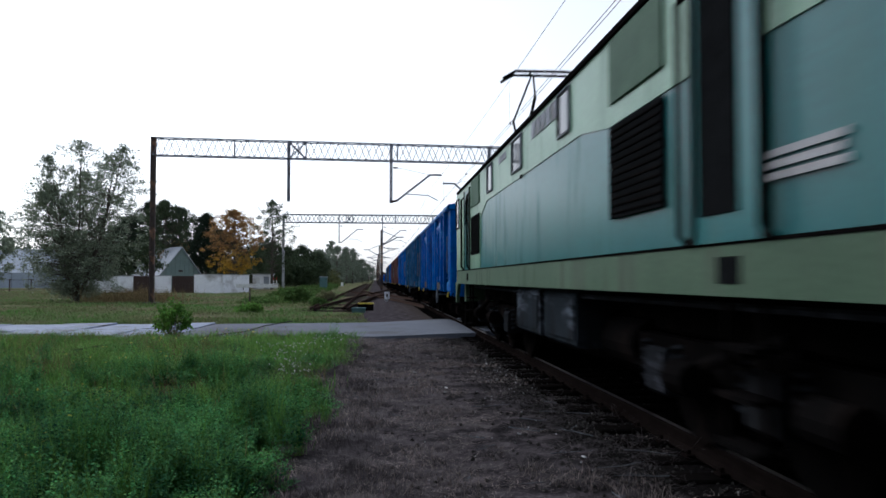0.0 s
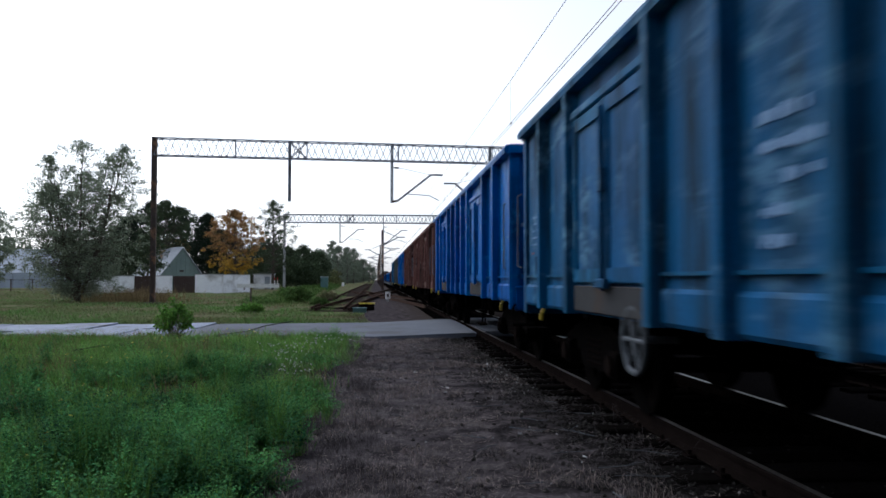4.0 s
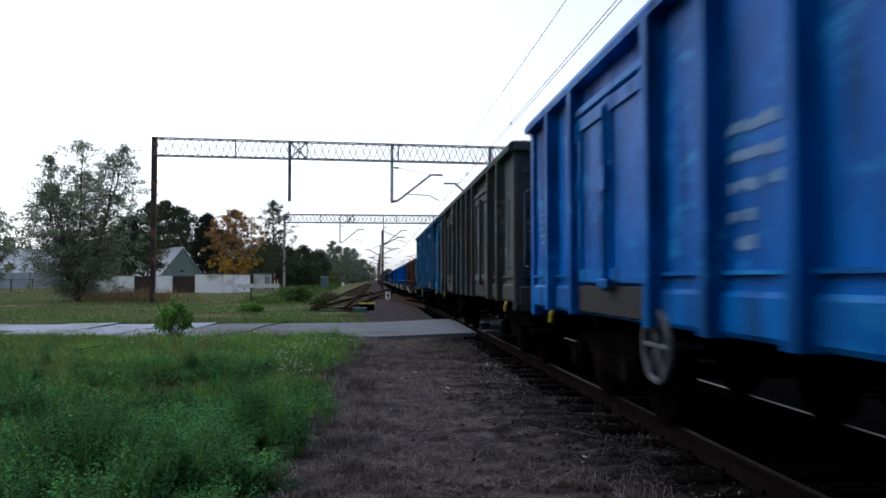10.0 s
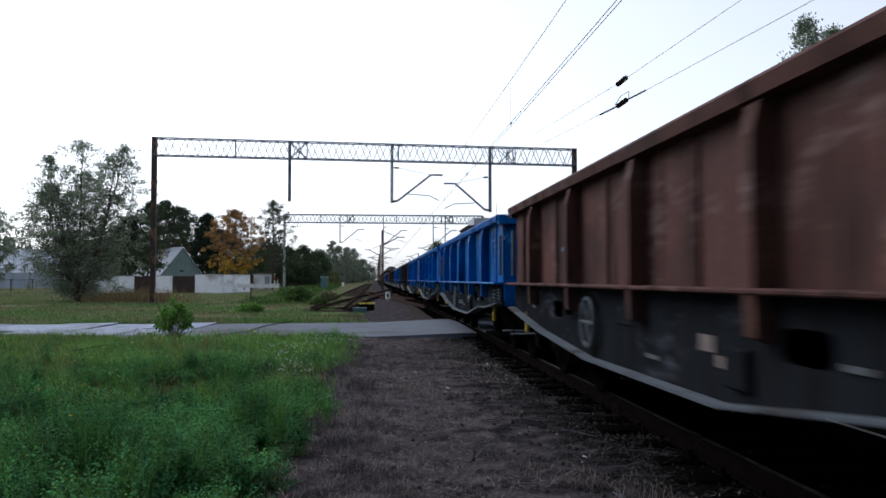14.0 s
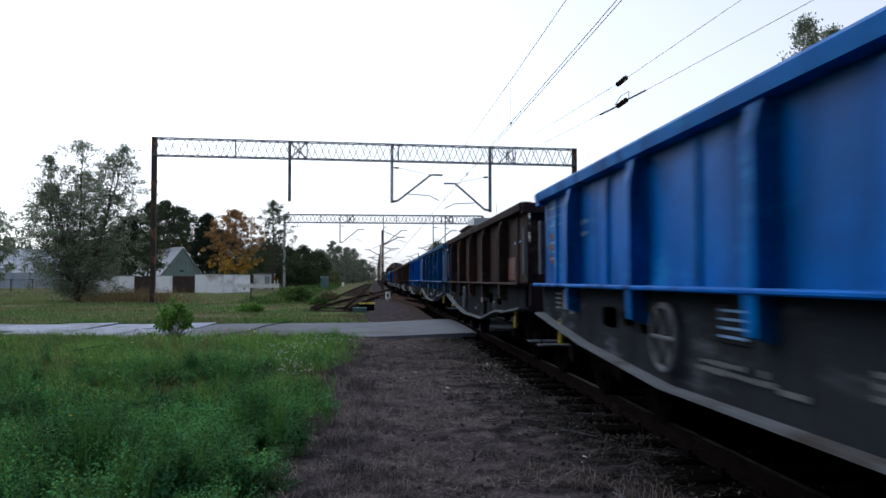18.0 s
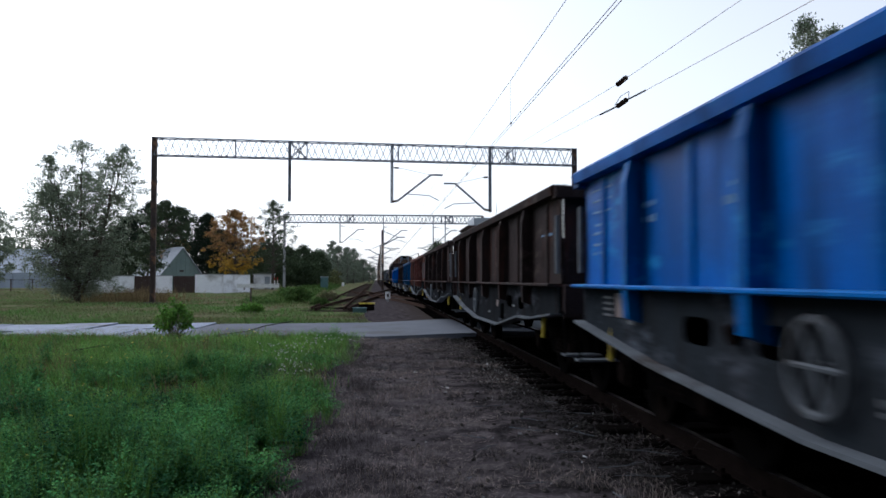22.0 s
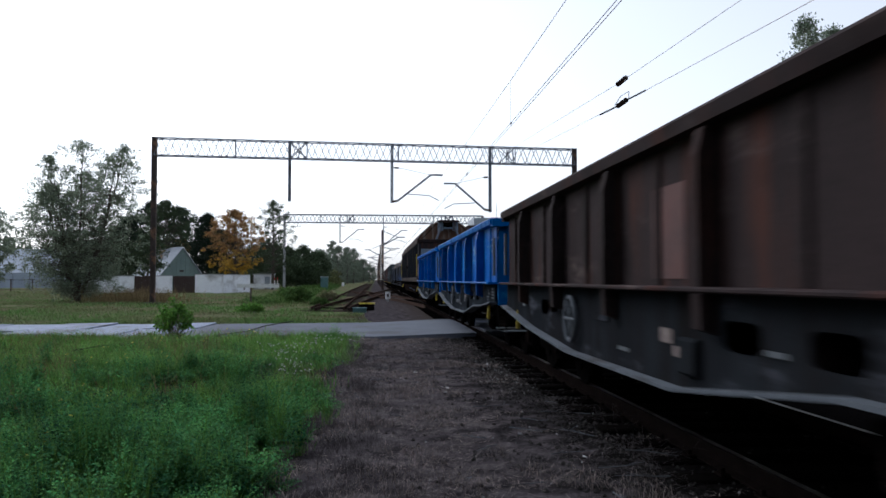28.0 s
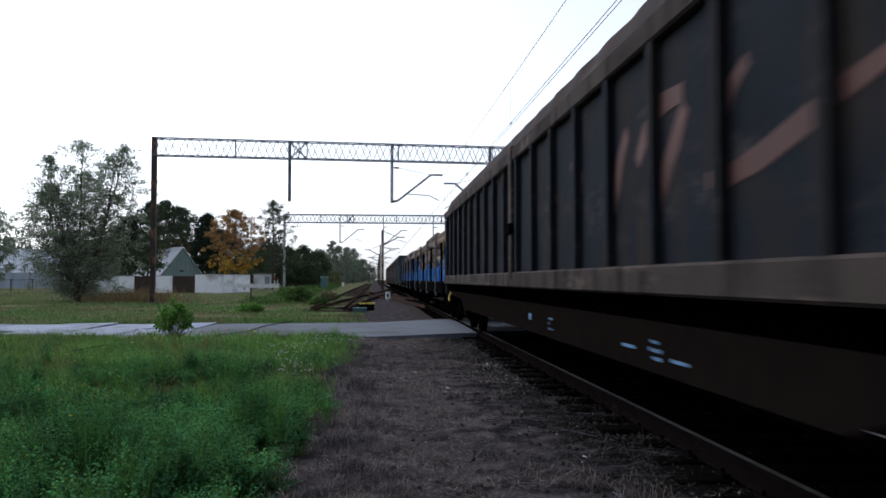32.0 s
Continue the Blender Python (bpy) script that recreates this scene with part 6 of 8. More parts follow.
        for a in (-1.75, 0, 1.75):
            w = part("wheelset", WHEEL_BIG, M["dark"], bg)
            w.matrix_parent_inverse = Matrix.Translation((0, yb + a, 0.6))
            for s in (-1, 1):
                part("axle_box", Build().box(s * 1.1 - 0.12, s * 1.1 + 0.12, yb + a - 0.2, yb + a + 0.2, 0.4, 0.76, 0.03), M["frame"], bg)
                for q in (-0.34, 0.34):
                    part("coil_spring", Build().helix((s * 1.1, yb + a + q), 0.08, 0.46, 0.82, 5, 0.02), M["frame"], bg)
                part("sand_pipe", Build().path([(s * 0.95, yb + a + 0.5, 0.9), (s * 0.95, yb + a + 0.62, 0.3), (s * 0.8, yb + a + 0.6, 0.1)], 0.025, 6), M["dark"], bg)
        for s in (-1, 1):
            lad = Build()
            y = 6.8 if e > 0 else -5.5
            for q in (-0.22, 0.22):
                lad.rod((s * 1.4, y + q, 1.2), (s * 1.4, y + q, 0.35), 0.02, 6)
            for z in (0.38, 0.65, 0.92):
                lad.box(s * 1.4 - 0.08, s * 1.4 + 0.08, y - 0.24, y + 0.24, z - 0.015, z + 0.015)
            part("cab_steps", lad, M["dark"], root)
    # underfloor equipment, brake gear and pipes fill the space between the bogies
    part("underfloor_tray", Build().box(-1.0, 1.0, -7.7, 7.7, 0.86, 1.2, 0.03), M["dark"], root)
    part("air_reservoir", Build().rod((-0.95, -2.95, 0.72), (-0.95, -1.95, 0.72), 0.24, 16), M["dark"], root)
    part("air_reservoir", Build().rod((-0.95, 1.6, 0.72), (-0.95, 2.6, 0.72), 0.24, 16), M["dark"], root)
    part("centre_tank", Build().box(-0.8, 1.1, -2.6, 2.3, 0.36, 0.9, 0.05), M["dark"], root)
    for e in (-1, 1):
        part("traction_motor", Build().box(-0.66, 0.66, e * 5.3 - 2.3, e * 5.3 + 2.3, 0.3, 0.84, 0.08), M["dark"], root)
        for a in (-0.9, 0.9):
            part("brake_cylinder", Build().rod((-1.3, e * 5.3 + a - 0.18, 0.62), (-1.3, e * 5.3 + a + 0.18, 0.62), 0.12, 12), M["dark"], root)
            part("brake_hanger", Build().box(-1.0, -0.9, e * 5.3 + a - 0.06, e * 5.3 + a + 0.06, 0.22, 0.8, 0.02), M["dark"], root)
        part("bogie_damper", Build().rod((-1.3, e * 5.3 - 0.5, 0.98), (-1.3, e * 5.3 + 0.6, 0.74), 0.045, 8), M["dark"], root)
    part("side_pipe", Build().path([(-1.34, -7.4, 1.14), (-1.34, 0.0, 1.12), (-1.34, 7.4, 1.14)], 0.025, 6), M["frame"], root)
    # roof equipment and the raised rear pantograph; the front one is folded
    part("roof_walkway", Build().box(-0.35, 0.35, -3.4, 3.4, 3.7, 3.74), M["dark"], root)
    for y in (-2.4, -0.8, 0.8, 2.4):
        part("roof_insulator", Build().rod((0.6, y, 3.6), (0.6, y, 3.95), 0.06, 10), M["porcelain"], root)
    part("roof_bus_bar", Build().rod((0.6, -3.2, 3.97), (0.6, 3.2, 3.97), 0.02, 6), M["copper"], root)
    y = 5.6
    fr = Build().path([(-0.6, y - 0.8, 3.95), (0.6, y - 0.8, 3.95), (0.6, y + 0.8, 3.95), (-0.6, y + 0.8, 3.95), (-0.6, y - 0.8, 3.95)], 0.035, 6)
    part("pantograph_base", fr, M["dark"], root)
    for s in (-1, 1):
        for q in (-0.75, 0.75):
            part("pantograph_insulator", Build().rod((s * 0.55, y + q, 3.58), (s * 0.55, y + q, 3.95), 0.07, 10), M["porcelain"], root)
        for q in (-1, 1):
            part("lower_arm", Build().rod((s * 0.55, y + q * 0.35, 3.97), (s * 0.52, y + q * 1.15, 4.62), 0.03, 6), M["dark"], root)
            part("upper_arm", Build().rod((s * 0.52, y + q * 1.15, 4.62), (s * 0.35, y + q * 0.12, 5.3), 0.02, 6), M["dark"], root)
    for q in (-0.16, 0.16):
        part("collector_head", Build().path([(-0.95, y + q, 5.2), (-0.7, y + q, 5.35), (0.7, y + q, 5.35), (0.95, y + q, 5.2)], 0.028, 6), M["dark"], root)
    part("head_link", Build().path([(-0.4, y - 0.16, 5.33), (-0.4, y + 0.16, 5.33)], 0.02, 6), M["dark"], root)
    part("head_link", Build().path([(0.4, y - 0.16, 5.33), (0.4, y + 0.16, 5.33)], 0.02, 6), M["dark"], root)
    part("folded_pantograph", Build().path([(-0.6, -6.4, 3.9), (0.6, -6.4, 3.9), (0.6, -4.8, 3.9), (-0.6, -4.8, 3.9), (-0.6, -6.4, 3.9)], 0.035, 6), M["dark"], root)
    buffers(root, half + 0.67, 1.04, 0.85)
    return place(root, front, half)


WHEEL_BIG = wheelset_mesh(0.6)
locomotive(0.75)


# ---------- trees ----------
RNG = np.random.default_rng(7)


def leaf_cloud(centres, spread, per, size, flat=0.5):
    """Small leaf faces scattered round the clump centres."""
    c = np.repeat(np.asarray(centres), per, axis=0)
    n = len(c)
    off = RNG.normal(0, 1, (n, 3))
    off /= np.maximum(1e-6, np.linalg.norm(off, axis=1))[:, None]
    off *= (RNG.random(n) ** 0.5)[:, None]
    off[:, 2] *= 0.8
    sp = np.repeat(np.asarray(spread).reshape(-1), per) if np.ndim(spread) else np.full(n, spread)
    p = c + off * sp[:, None]
    u = RNG.normal(0, 1, (n, 3))
    u /= np.linalg.norm(u, axis=1)[:, None]
    v = np.cross(u, RNG.normal(0, 1, (n, 3)))
    v /= np.linalg.norm(v, axis=1)[:, None]
    s = size * RNG.uniform(0.6, 1.4, n)[:, None]
    q = np.stack([p - u * s, p - v * s * flat, p + u * s, p + v * s * flat], axis=1)
    return q


def tree(x, y, h, w, label, leaf, leaf2=None, trunks=1, base=0.2, clumps=120, per=40, size=0.09, spread=0.5, shape=1.0, lean=0.0, group="", name="tree", seed=1, trunk_r=None, z=0.0, droop=0.0, fan=0.3):
    """Trunk and limbs with a crown of many small leaves, uneven in outline and with gaps."""
    rnd = random.Random(seed)
    root = thing(name, label, "tree", group, (x, y, z))
    tr, lb = Build(), Build()
    tips, big = [], []
    r0 = trunk_r or h * 0.016
    for t in range(trunks):
        a0 = rnd.uniform(0, 6.28)
        tilt = 0.0 if trunks == 1 or t == 0 else rnd.uniform(0.4, 1.0) * fan
        if trunks > 1:
            a0 = 2.4 * t + 0.94 + rnd.uniform(-0.3, 0.3)
        pts = []
        hh = h * (0.95 if t == 0 else rnd.uniform(0.6, 0.92))
        for i in range(9):
            f = i / 8
            pts.append(Vector((math.cos(a0) * tilt * hh * f ** 0.8 * 0.5 + lean * f + rnd.uniform(-1, 1) * 0.012 * h * f, math.sin(a0) * tilt * hh * f ** 0.8 * 0.5 + rnd.uniform(-1, 1) * 0.012 * h * f, hh * f - 0.1)))
        for i in range(8):
            tr.rod(pts[i], pts[i + 1], r0 * (1 - i / 8.5) + 0.01, 7, r0 * (1 - (i + 1) / 8.5) + 0.01)
        for k in range(clumps // trunks):
            f = base + (1 - base) * (rnd.random() ** 0.85)
            i = min(7, int(f * 8))
            p = pts[i].lerp(pts[i + 1], f * 8 - i)
            g = (f - base) / (1 - base)
            prof = math.sin(math.pi * min(1.0, 0.16 + 0.84 * g)) ** 0.75 if shape > 0.5 else min(1.0, 0.55 + g * 3) * (1 - g) ** 0.62 + 0.04
            reach = w / 2 * prof * rnd.uniform(0.25, 1.08) 
            a = rnd.uniform(0, 6.28)
            q = p + Vector((math.cos(a) * reach, math.sin(a) * reach, reach * rnd.uniform(0.05, 0.55) - droop * reach))
            if q.z > h:
                q.z = h - rnd.random() * 0.5
            mid = p.lerp(q, 0.5) + Vector((0, 0, 0.08 * reach))
            rr = max(0.008, r0 * 0.22 * (1 - f * 0.6))
            lb.rod(p, mid, rr, 5, rr * 0.7)
            lb.rod(mid, q, rr * 0.7, 5, rr * 0.3)
            tips.append(tuple(q))
            big.append(spread * rnd.uniform(0.55, 1.25))
    part("trunk", tr, M["bark"], root)
    part("branchwork", lb, M["bark"], root)
    q = leaf_cloud(tips, big, per, size)
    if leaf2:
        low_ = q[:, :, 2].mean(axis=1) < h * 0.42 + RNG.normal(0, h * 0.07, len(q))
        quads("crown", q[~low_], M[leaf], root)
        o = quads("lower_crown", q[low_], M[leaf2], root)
    else:
        quads("crown", q, M[leaf], root)
    return root


tree(-20.0, 55.5, 11.7, 6.6, "tall grey-green birch with several thin trunks", "leaf_birch", trunks=7, base=0.05, clumps=1350, per=48, size=0.062, spread=0.44, seed=3, lean=0.1, name="birch_tree", droop=0.22, trunk_r=0.1, fan=0.95)
tree(-35.4, 76, 9.0, 5.0, "pale birch at the edge of the garden", "leaf_birch", trunks=2, base=0.15, clumps=320, per=36, size=0.12, spread=0.55, seed=4, name="birch_tree", droop=0.2, fan=0.4)
tree(-15.6, 90, 9.6, 6.6, "round autumn tree with orange and yellow leaves", "leaf_autumn", "leaf_yellow", base=0.2, clumps=330, per=50, size=0.08, spread=0.5, seed=5, name="autumn_tree")
tree(-25.6, 100, 11.6, 6.6, "broad dark green tree turning brown beside the shed", "leaf_dark", "leaf_autumn", base=0.2, clumps=330, per=50, size=0.09, spread=0.55, seed=9, name="garden_tree", group="garden trees")
tree(-12.2, 96, 11.4, 5.6, "thin-crowned bare-topped tree behind the orange one", "leaf_dark", base=0.2, clumps=240, per=34, size=0.08, spread=0.45, seed=6, name="pine_tree", group="pine trees")
for i, (x, y, h, w) in enumerate(((-33.5, 112, 10.6, 5.5), (-30.2, 110, 12.4, 6.0), (-26.8, 112, 11.8, 6.0), (-24.6, 116, 9.0, 5.0), (-22.0, 106, 10.4, 4.6), (-19.8, 104, 8.0, 5.5), (-37, 118, 9.5, 6.0))):
    tree(x, y, h, w, "dark pine with clumped needles behind the garden wall", "leaf_pine", base=0.25, clumps=230, per=60, size=0.10, spread=0.68, seed=20 + i, name="pine_tree", group="pine trees")
for i, (x, y, h, w) in enumerate(((-26.8, 84, 5.6, 4.8), (-23.9, 86, 6.2, 4.6), (-29.5, 86, 5.5, 5.0))):
    tree(x, y, h, w, "dark fruit tree leaning over the garden wall", "leaf_dark", base=0.28, clumps=80, per=60, size=0.11, spread=0.7, seed=40 + i, name="garden_tree", group="garden trees", trunk_r=0.14)
for i, (x, y, h, w) in enumerate(((-13.6, 126, 6.6, 5.5), (-11.6, 130, 7.1, 5.0), (-16.0, 128, 7.6, 6.0), (-9.6, 133, 6.0, 5.0), (-18.8, 124, 7.0, 5.0), (-10.5, 118, 4.0, 4.5), (-13.0, 116, 4.6, 5.0), (-8.8, 188, 9.5, 7.5), (-7.6, 214, 10.4, 7.0), (-12.0, 176, 7.8, 8.0), (-6.6, 240, 11.0, 7.0), (-4.6, 300, 9.5, 6.5), (-2.6, 340, 8.0, 6.0), (-1.2, 420, 8.0, 6.0))):
    # beyond 150 m the leaf colour is paled to stand for haze
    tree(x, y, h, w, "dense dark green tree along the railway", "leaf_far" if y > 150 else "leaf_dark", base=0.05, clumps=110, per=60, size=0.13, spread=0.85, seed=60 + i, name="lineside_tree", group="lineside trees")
for i, (x, y, h, w) in enumerate(((20.0, 35, 14.3, 4.5), (21.6, 35.5, 14.0, 4.5), (23.6, 36, 14.4, 5.5), (26.5, 35, 13.0, 6.0), (19.0, 45, 8.0, 5.0))):
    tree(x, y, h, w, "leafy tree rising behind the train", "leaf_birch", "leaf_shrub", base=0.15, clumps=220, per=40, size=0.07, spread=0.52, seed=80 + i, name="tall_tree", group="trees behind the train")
tree(11.6, 150, 9.2, 5.5, "far dark tree beyond the second track", "leaf_dark", base=0.05, clumps=90, per=50, size=0.16, spread=0.9, seed=90, name="lineside_tree", group="lineside trees")


def far_woods():
    """Distant woods on both sides of the line, too far to count."""
    tips, sp = [], []
    rnd = random.Random(11)
    for i in range(150):
        y = rnd.uniform(190, 620)
        x = -8.5 - rnd.random() ** 1.6 * 55 + (y - 200) * 0.004
        h = rnd.uniform(8, 12.5) if x < -9 else rnd.uniform(6, 10)
        if y < 240:
            h *= 0.95
        r = rnd.uniform(2.2, 3.8)
        for k in range(26):
            f = rnd.random()
            a, q = rnd.uniform(0, 6.28), r * math.sin(math.pi * (0.12 + 0.85 * f)) * rnd.uniform(0.4, 1.0)
            tips.append((x + math.cos(a) * q, y + math.sin(a) * q, f * h))
            sp.append(rnd.uniform(0.7, 1.5))
    for i in range(110):
        y = rnd.uniform(120, 620)
        x = 17 + rnd.random() ** 1.4 * 70
        h, r = rnd.uniform(6, 11), rnd.uniform(2.2, 3.8)
        for k in range(22):
            f = rnd.random()
            a, q = rnd.uniform(0, 6.28), r * math.sin(math.pi * (0.12 + 0.85 * f)) * rnd.uniform(0.4, 1.0)
            tips.append((x + math.cos(a) * q, y + math.sin(a) * q, f * h))
            sp.append(rnd.uniform(0.7, 1.5))
    for i in range(150):
        a = rnd.uniform(0.0, 1.0)
        x = -45 - a * 190
        y = rnd.uniform(150, 230) - a * 60
        h, r = rnd.uniform(7, 12), rnd.uniform(2.5, 4.0)
        for k in range(18):
            f = rnd.random()
            b, q = rnd.uniform(0, 6.28), r * math.sin(math.pi * (0.12 + 0.85 * f)) * rnd.uniform(0.4, 1.0)
            tips.append((x + math.cos(b) * q, y + math.sin(b) * q, f * h))
            sp.append(rnd.uniform(0.8, 1.6))
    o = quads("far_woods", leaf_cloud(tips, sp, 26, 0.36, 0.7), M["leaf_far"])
    tagged(o, "distant green woods along the railway line, paled for haze", "woods", kind="stuff")


far_woods()


def light_blocking_woods():
    """Unseen woods added behind and beside the camera's standpoint, blocking light from there."""
    tips, sp = [], []
    rnd = random.Random(29)
    for i in range(230):
        if i < 160:
            x, y = rnd.uniform(-55, 50), rnd.uniform(-32, -11)
        else:
            x, y = rnd.uniform(-48, -27), rnd.uniform(-20, 22)
        h, r = rnd.uniform(10, 18), rnd.uniform(2.6, 4.0)
        for k in range(32):
            f = rnd.random()
            a, q = rnd.uniform(0, 6.28), r * math.sin(math.pi * (0.12 + 0.85 * f)) * rnd.uniform(0.4, 1.0)
            tips.append((x + math.cos(a) * q, y + math.sin(a) * q, f * h))
            sp.append(rnd.uniform(0.8, 1.5))
    o = quads("standpoint_woods", leaf_cloud(tips, sp, 14, 0.5, 0.7), M["leaf_dark"])
    tagged(o, "dark green woods added out of view to block light", "woods", kind="stuff")


light_blocking_woods()


def thicket():
    """Lineside shrubs, too dense to count, some of them added out of view."""
    tips, sp = [], []
    rnd = random.Random(17)
    # first row: added beyond the train, hidden, to block light from that side
    for x0, x1, y0, y1, n, h0, h1 in ((9.8, 15, -25, 19, 90, 2.0, 3.8), (12.5, 18, 29, 70, 60, 2.0, 4.4), (-30, -8, 140, 185, 60, 1.5, 4.5)):
        for i in range(n):
            x, y = rnd.uniform(x0, x1), rnd.uniform(y0, y1)
            h = rnd.uniform(h0, h1)
            r = h * rnd.uniform(0.35, 0.6) + 0.3
            for k in range(14):
                f, a = rnd.random(), rnd.uniform(0, 6.28)
                q = r * math.sin(math.pi * (0.2 + 0.75 * f)) * rnd.uniform(0.3, 1.0)
                tips.append((x + math.cos(a) * q, y + math.sin(a) * q, f * h))
                sp.append(rnd.uniform(0.25, 0.5) * (0.5 + r * 0.45))
    o = quads("lineside_shrubs", leaf_cloud(tips, sp, 30, 0.13, 0.7), M["leaf_shrub"])
    tagged(o, "dense dull green shrubs along the railway, some added to block light", "shrubs", kind="stuff")


def bank_weeds():
    """Low green growth on the bank beside the siding, too dense to count."""
    tips, sp = [], []
    rnd = random.Random(19)
    for i in range(260):
        y = 48 + 150 * rnd.random() ** 1.4
        x = rnd.uniform(-7.5, -3.6) - 0.02 * y
        h = rnd.uniform(0.04, 0.22) * (1.0 if y < 90 else 1.8)
        for k in range(7):
            a, q = rnd.uniform(0, 6.28), rnd.uniform(0.1, 0.9)
            tips.append((x + math.cos(a) * q, y + math.sin(a) * q, ground_height(x, y) + h * rnd.random()))
            sp.append(rnd.uniform(0.12, 0.32))
    o = quads("bank_weeds", leaf_cloud(tips, sp, 18, 0.06, 0.6), M["leaf_bank"])
    tagged(o, "low green weeds on the bank beside the siding", "weeds", kind="stuff")


thicket()
bank_weeds()


# ---------- buildings and walls of the garden ----------
def wall_panel(name, label, x0, x1, y, z1, m, group="", z0=-0.2, depth=0.18, cap=True):
    root = thing(name, label, "wall", group, ((x0 + x1) / 2, y, 0))
    w = (x1 - x0) / 2
    part("wall_body", Build().box(-w, w, -depth / 2, depth / 2, z0, z1, 0.01), M[m], root)
    if cap:
        part("coping", Build().box(-w - 0.03, w + 0.03, -depth / 2 - 0.04, depth / 2 + 0.04, z1, z1 + 0.07, 0.01), M["concrete"], root)
    return root


wall_panel("garden_wall", "long whitewashed garden wall, stained near the ground", -28.2, -23.6, 80.3, 1.75, "limewash", "garden walls")
wall_panel("garden_wall", "short whitewashed wall between two dark gates", -21.8, -19.9, 80.0, 1.78, "limewash", "garden walls")
b = wall_panel("garden_wall", "white block wall at the garden's corner", -17.6, -14.9, 79.6, 1.9, "limewash", "garden walls")
b = wall_panel("garden_wall", "white return wall running back from the corner", -1.9, 1.9, 0, 1.88, "limewash", "garden walls")
b.matrix_basis = pose(-13.9, 81.2, 0, 0, 0, 58)


def gate(x0, x1):
    root = thing("timber_gate", "dark brown closed timber gate between white walls", "gate", "garden gates", ((x0 + x1) / 2, 80.1, 0))
    w = (x1 - x0) / 2
    n = int((x1 - x0) / 0.16)
    for i in range(n):
        a = -w + 2 * w * i / n
        part("board", Build().box(a + 0.006, a + 2 * w / n - 0.006, -0.02, 0.02, 0.06, 1.78 + random.uniform(-0.02, 0.02)), M["gate"], root)
    for z in (0.4, 1.3):
        part("rail", Build().box(-w, w, 0.02, 0.07, z - 0.05, z + 0.05), M["gate"], root)


gate(-23.55, -21.85)
gate(-19.85, -17.65)


def shed():
    root = thing("gabled_shed", "low shed with steep grey-green gable and pale sheet roof", "shed", "", (-22.9, 96, 0), 38)
    part("front_wall", Build().box(-2.3, 2.3, -0.1, 0.1, -0.1, 1.95), M["roof_green"], root)
    part("gable", Build().prism([(-2.6, 1.95), (2.6, 1.95), (0.1, 5.2)], 1, -0.08, 0.08), M["roof_green"], root)
    for i in range(9):
        x = -2.2 + i * 0.55
        z = 1.95 + 3.25 * (1 - abs(x - 0.1) / 2.6) - 0.14
        if z > 2.3:
            part("gable_batten", Build().box(x - 0.025, x + 0.025, -0.12, -0.08, 2.12, z), M["roof_green"], root)
    for s in (-1, 1):
        tip = 0.1
        part("roof_slope", Build().prism([(s * 2.85, 1.72), (tip, 5.3), (tip, 5.2), (s * 2.75, 1.68)], 1, -0.35, 8.0), M["roof_grey"], root)
        part("side_wall", Build().box(s * 2.3 - 0.1, s * 2.3 + 0.1, 0.1, 7.8, -0.1, 2.0), M["limewash"], root)
    part("vent", Build().box(-0.2, 0.3, -0.13, -0.08, 2.35, 2.55), M["gate"], root)


shed()


def greenhouse(x0, x1, y, zr, ze):
    root = thing("greenhouse", "long greenhouse clad in milky film with steel hoops", "greenhouse", "greenhouses", ((x0 + x1) / 2, y, 0))
    w = (x1 - x0) / 2
    part("front_wall", Build().box(-w, w, -0.04, 0.04, -0.1, ze), M["glasshouse"], root)
    part("front_roof", Build().prism([(-0.1, ze), (3.6, zr), (3.6, zr + 0.05), (-0.1, ze + 0.05)], 0, -w, w), M["glasshouse"], root)
    part("back_roof", Build().prism([(3.6, zr), (7.3, ze), (7.3, ze + 0.05), (3.6, zr + 0.05)], 0, -w, w), M["glasshouse"], root)
    part("back_wall", Build().box(-w, w, 7.2, 7.28, -0.1, ze), M["glasshouse"], root)
    n = int(2 * w / 2.0)
    for i in range(n + 1):
        x = -w + 2 * w * i / n
        part("hoop", Build().path([(x, -0.07, 0), (x, -0.07, ze), (x, 3.6, zr + 0.08)], 0.035, 5), M["galv"], root)


greenhouse(-62.0, -36.5, 108, 5.5, 2.3)
greenhouse(-92.0, -64.0, 116, 5.5, 2.3)


def mesh_fence():
    root = thing("post_fence", "low fence of thin posts and rails before greenhouse", "fence", "", (-40, 88, 0))
    for i in range(14):
        part("post", Build().box(-14 + i * 2.2 - 0.05, -14 + i * 2.2 + 0.05, -0.05, 0.05, -0.1, 1.5), M["post_rust"], root)
    for z in (0.35, 1.4):
        part("fence_rail", Build().box(-14, 14.6, -0.02, 0.02, z - 0.025, z + 0.025), M["post_rust"], root)


mesh_fence()


def hut():
    root = thing("trackside_hut", "small white hut with flat roof beside trees", "hut", "", (-13.9, 101, 0.3))
    part("wall_body", Build().box(-1.15, 1.15, -1, 1, -0.2, 1.75), M["limewash"], root)
    part("flat_roof", Build().box(-1.3, 1.3, -1.15, 1.15, 1.75, 1.87, 0.02), M["concrete"], root)
    part("door", Build().box(0.2, 0.85, -1.04, -1.0, -0.1, 1.5), M["roof_grey"], root)
    for x in (1.45, 1.8):
        q = thing("warning_post", "red and white striped warning post beside hut", "marker post", "warning posts", (-13.9 + x, 99.6, 0.2))
        for k in range(4):
            part("stripe", Build().box(-0.06, 0.06, -0.03, 0.03, k * 0.38, k * 0.38 + 0.37), M["red"] if k % 2 else M["white"], q)


hut()


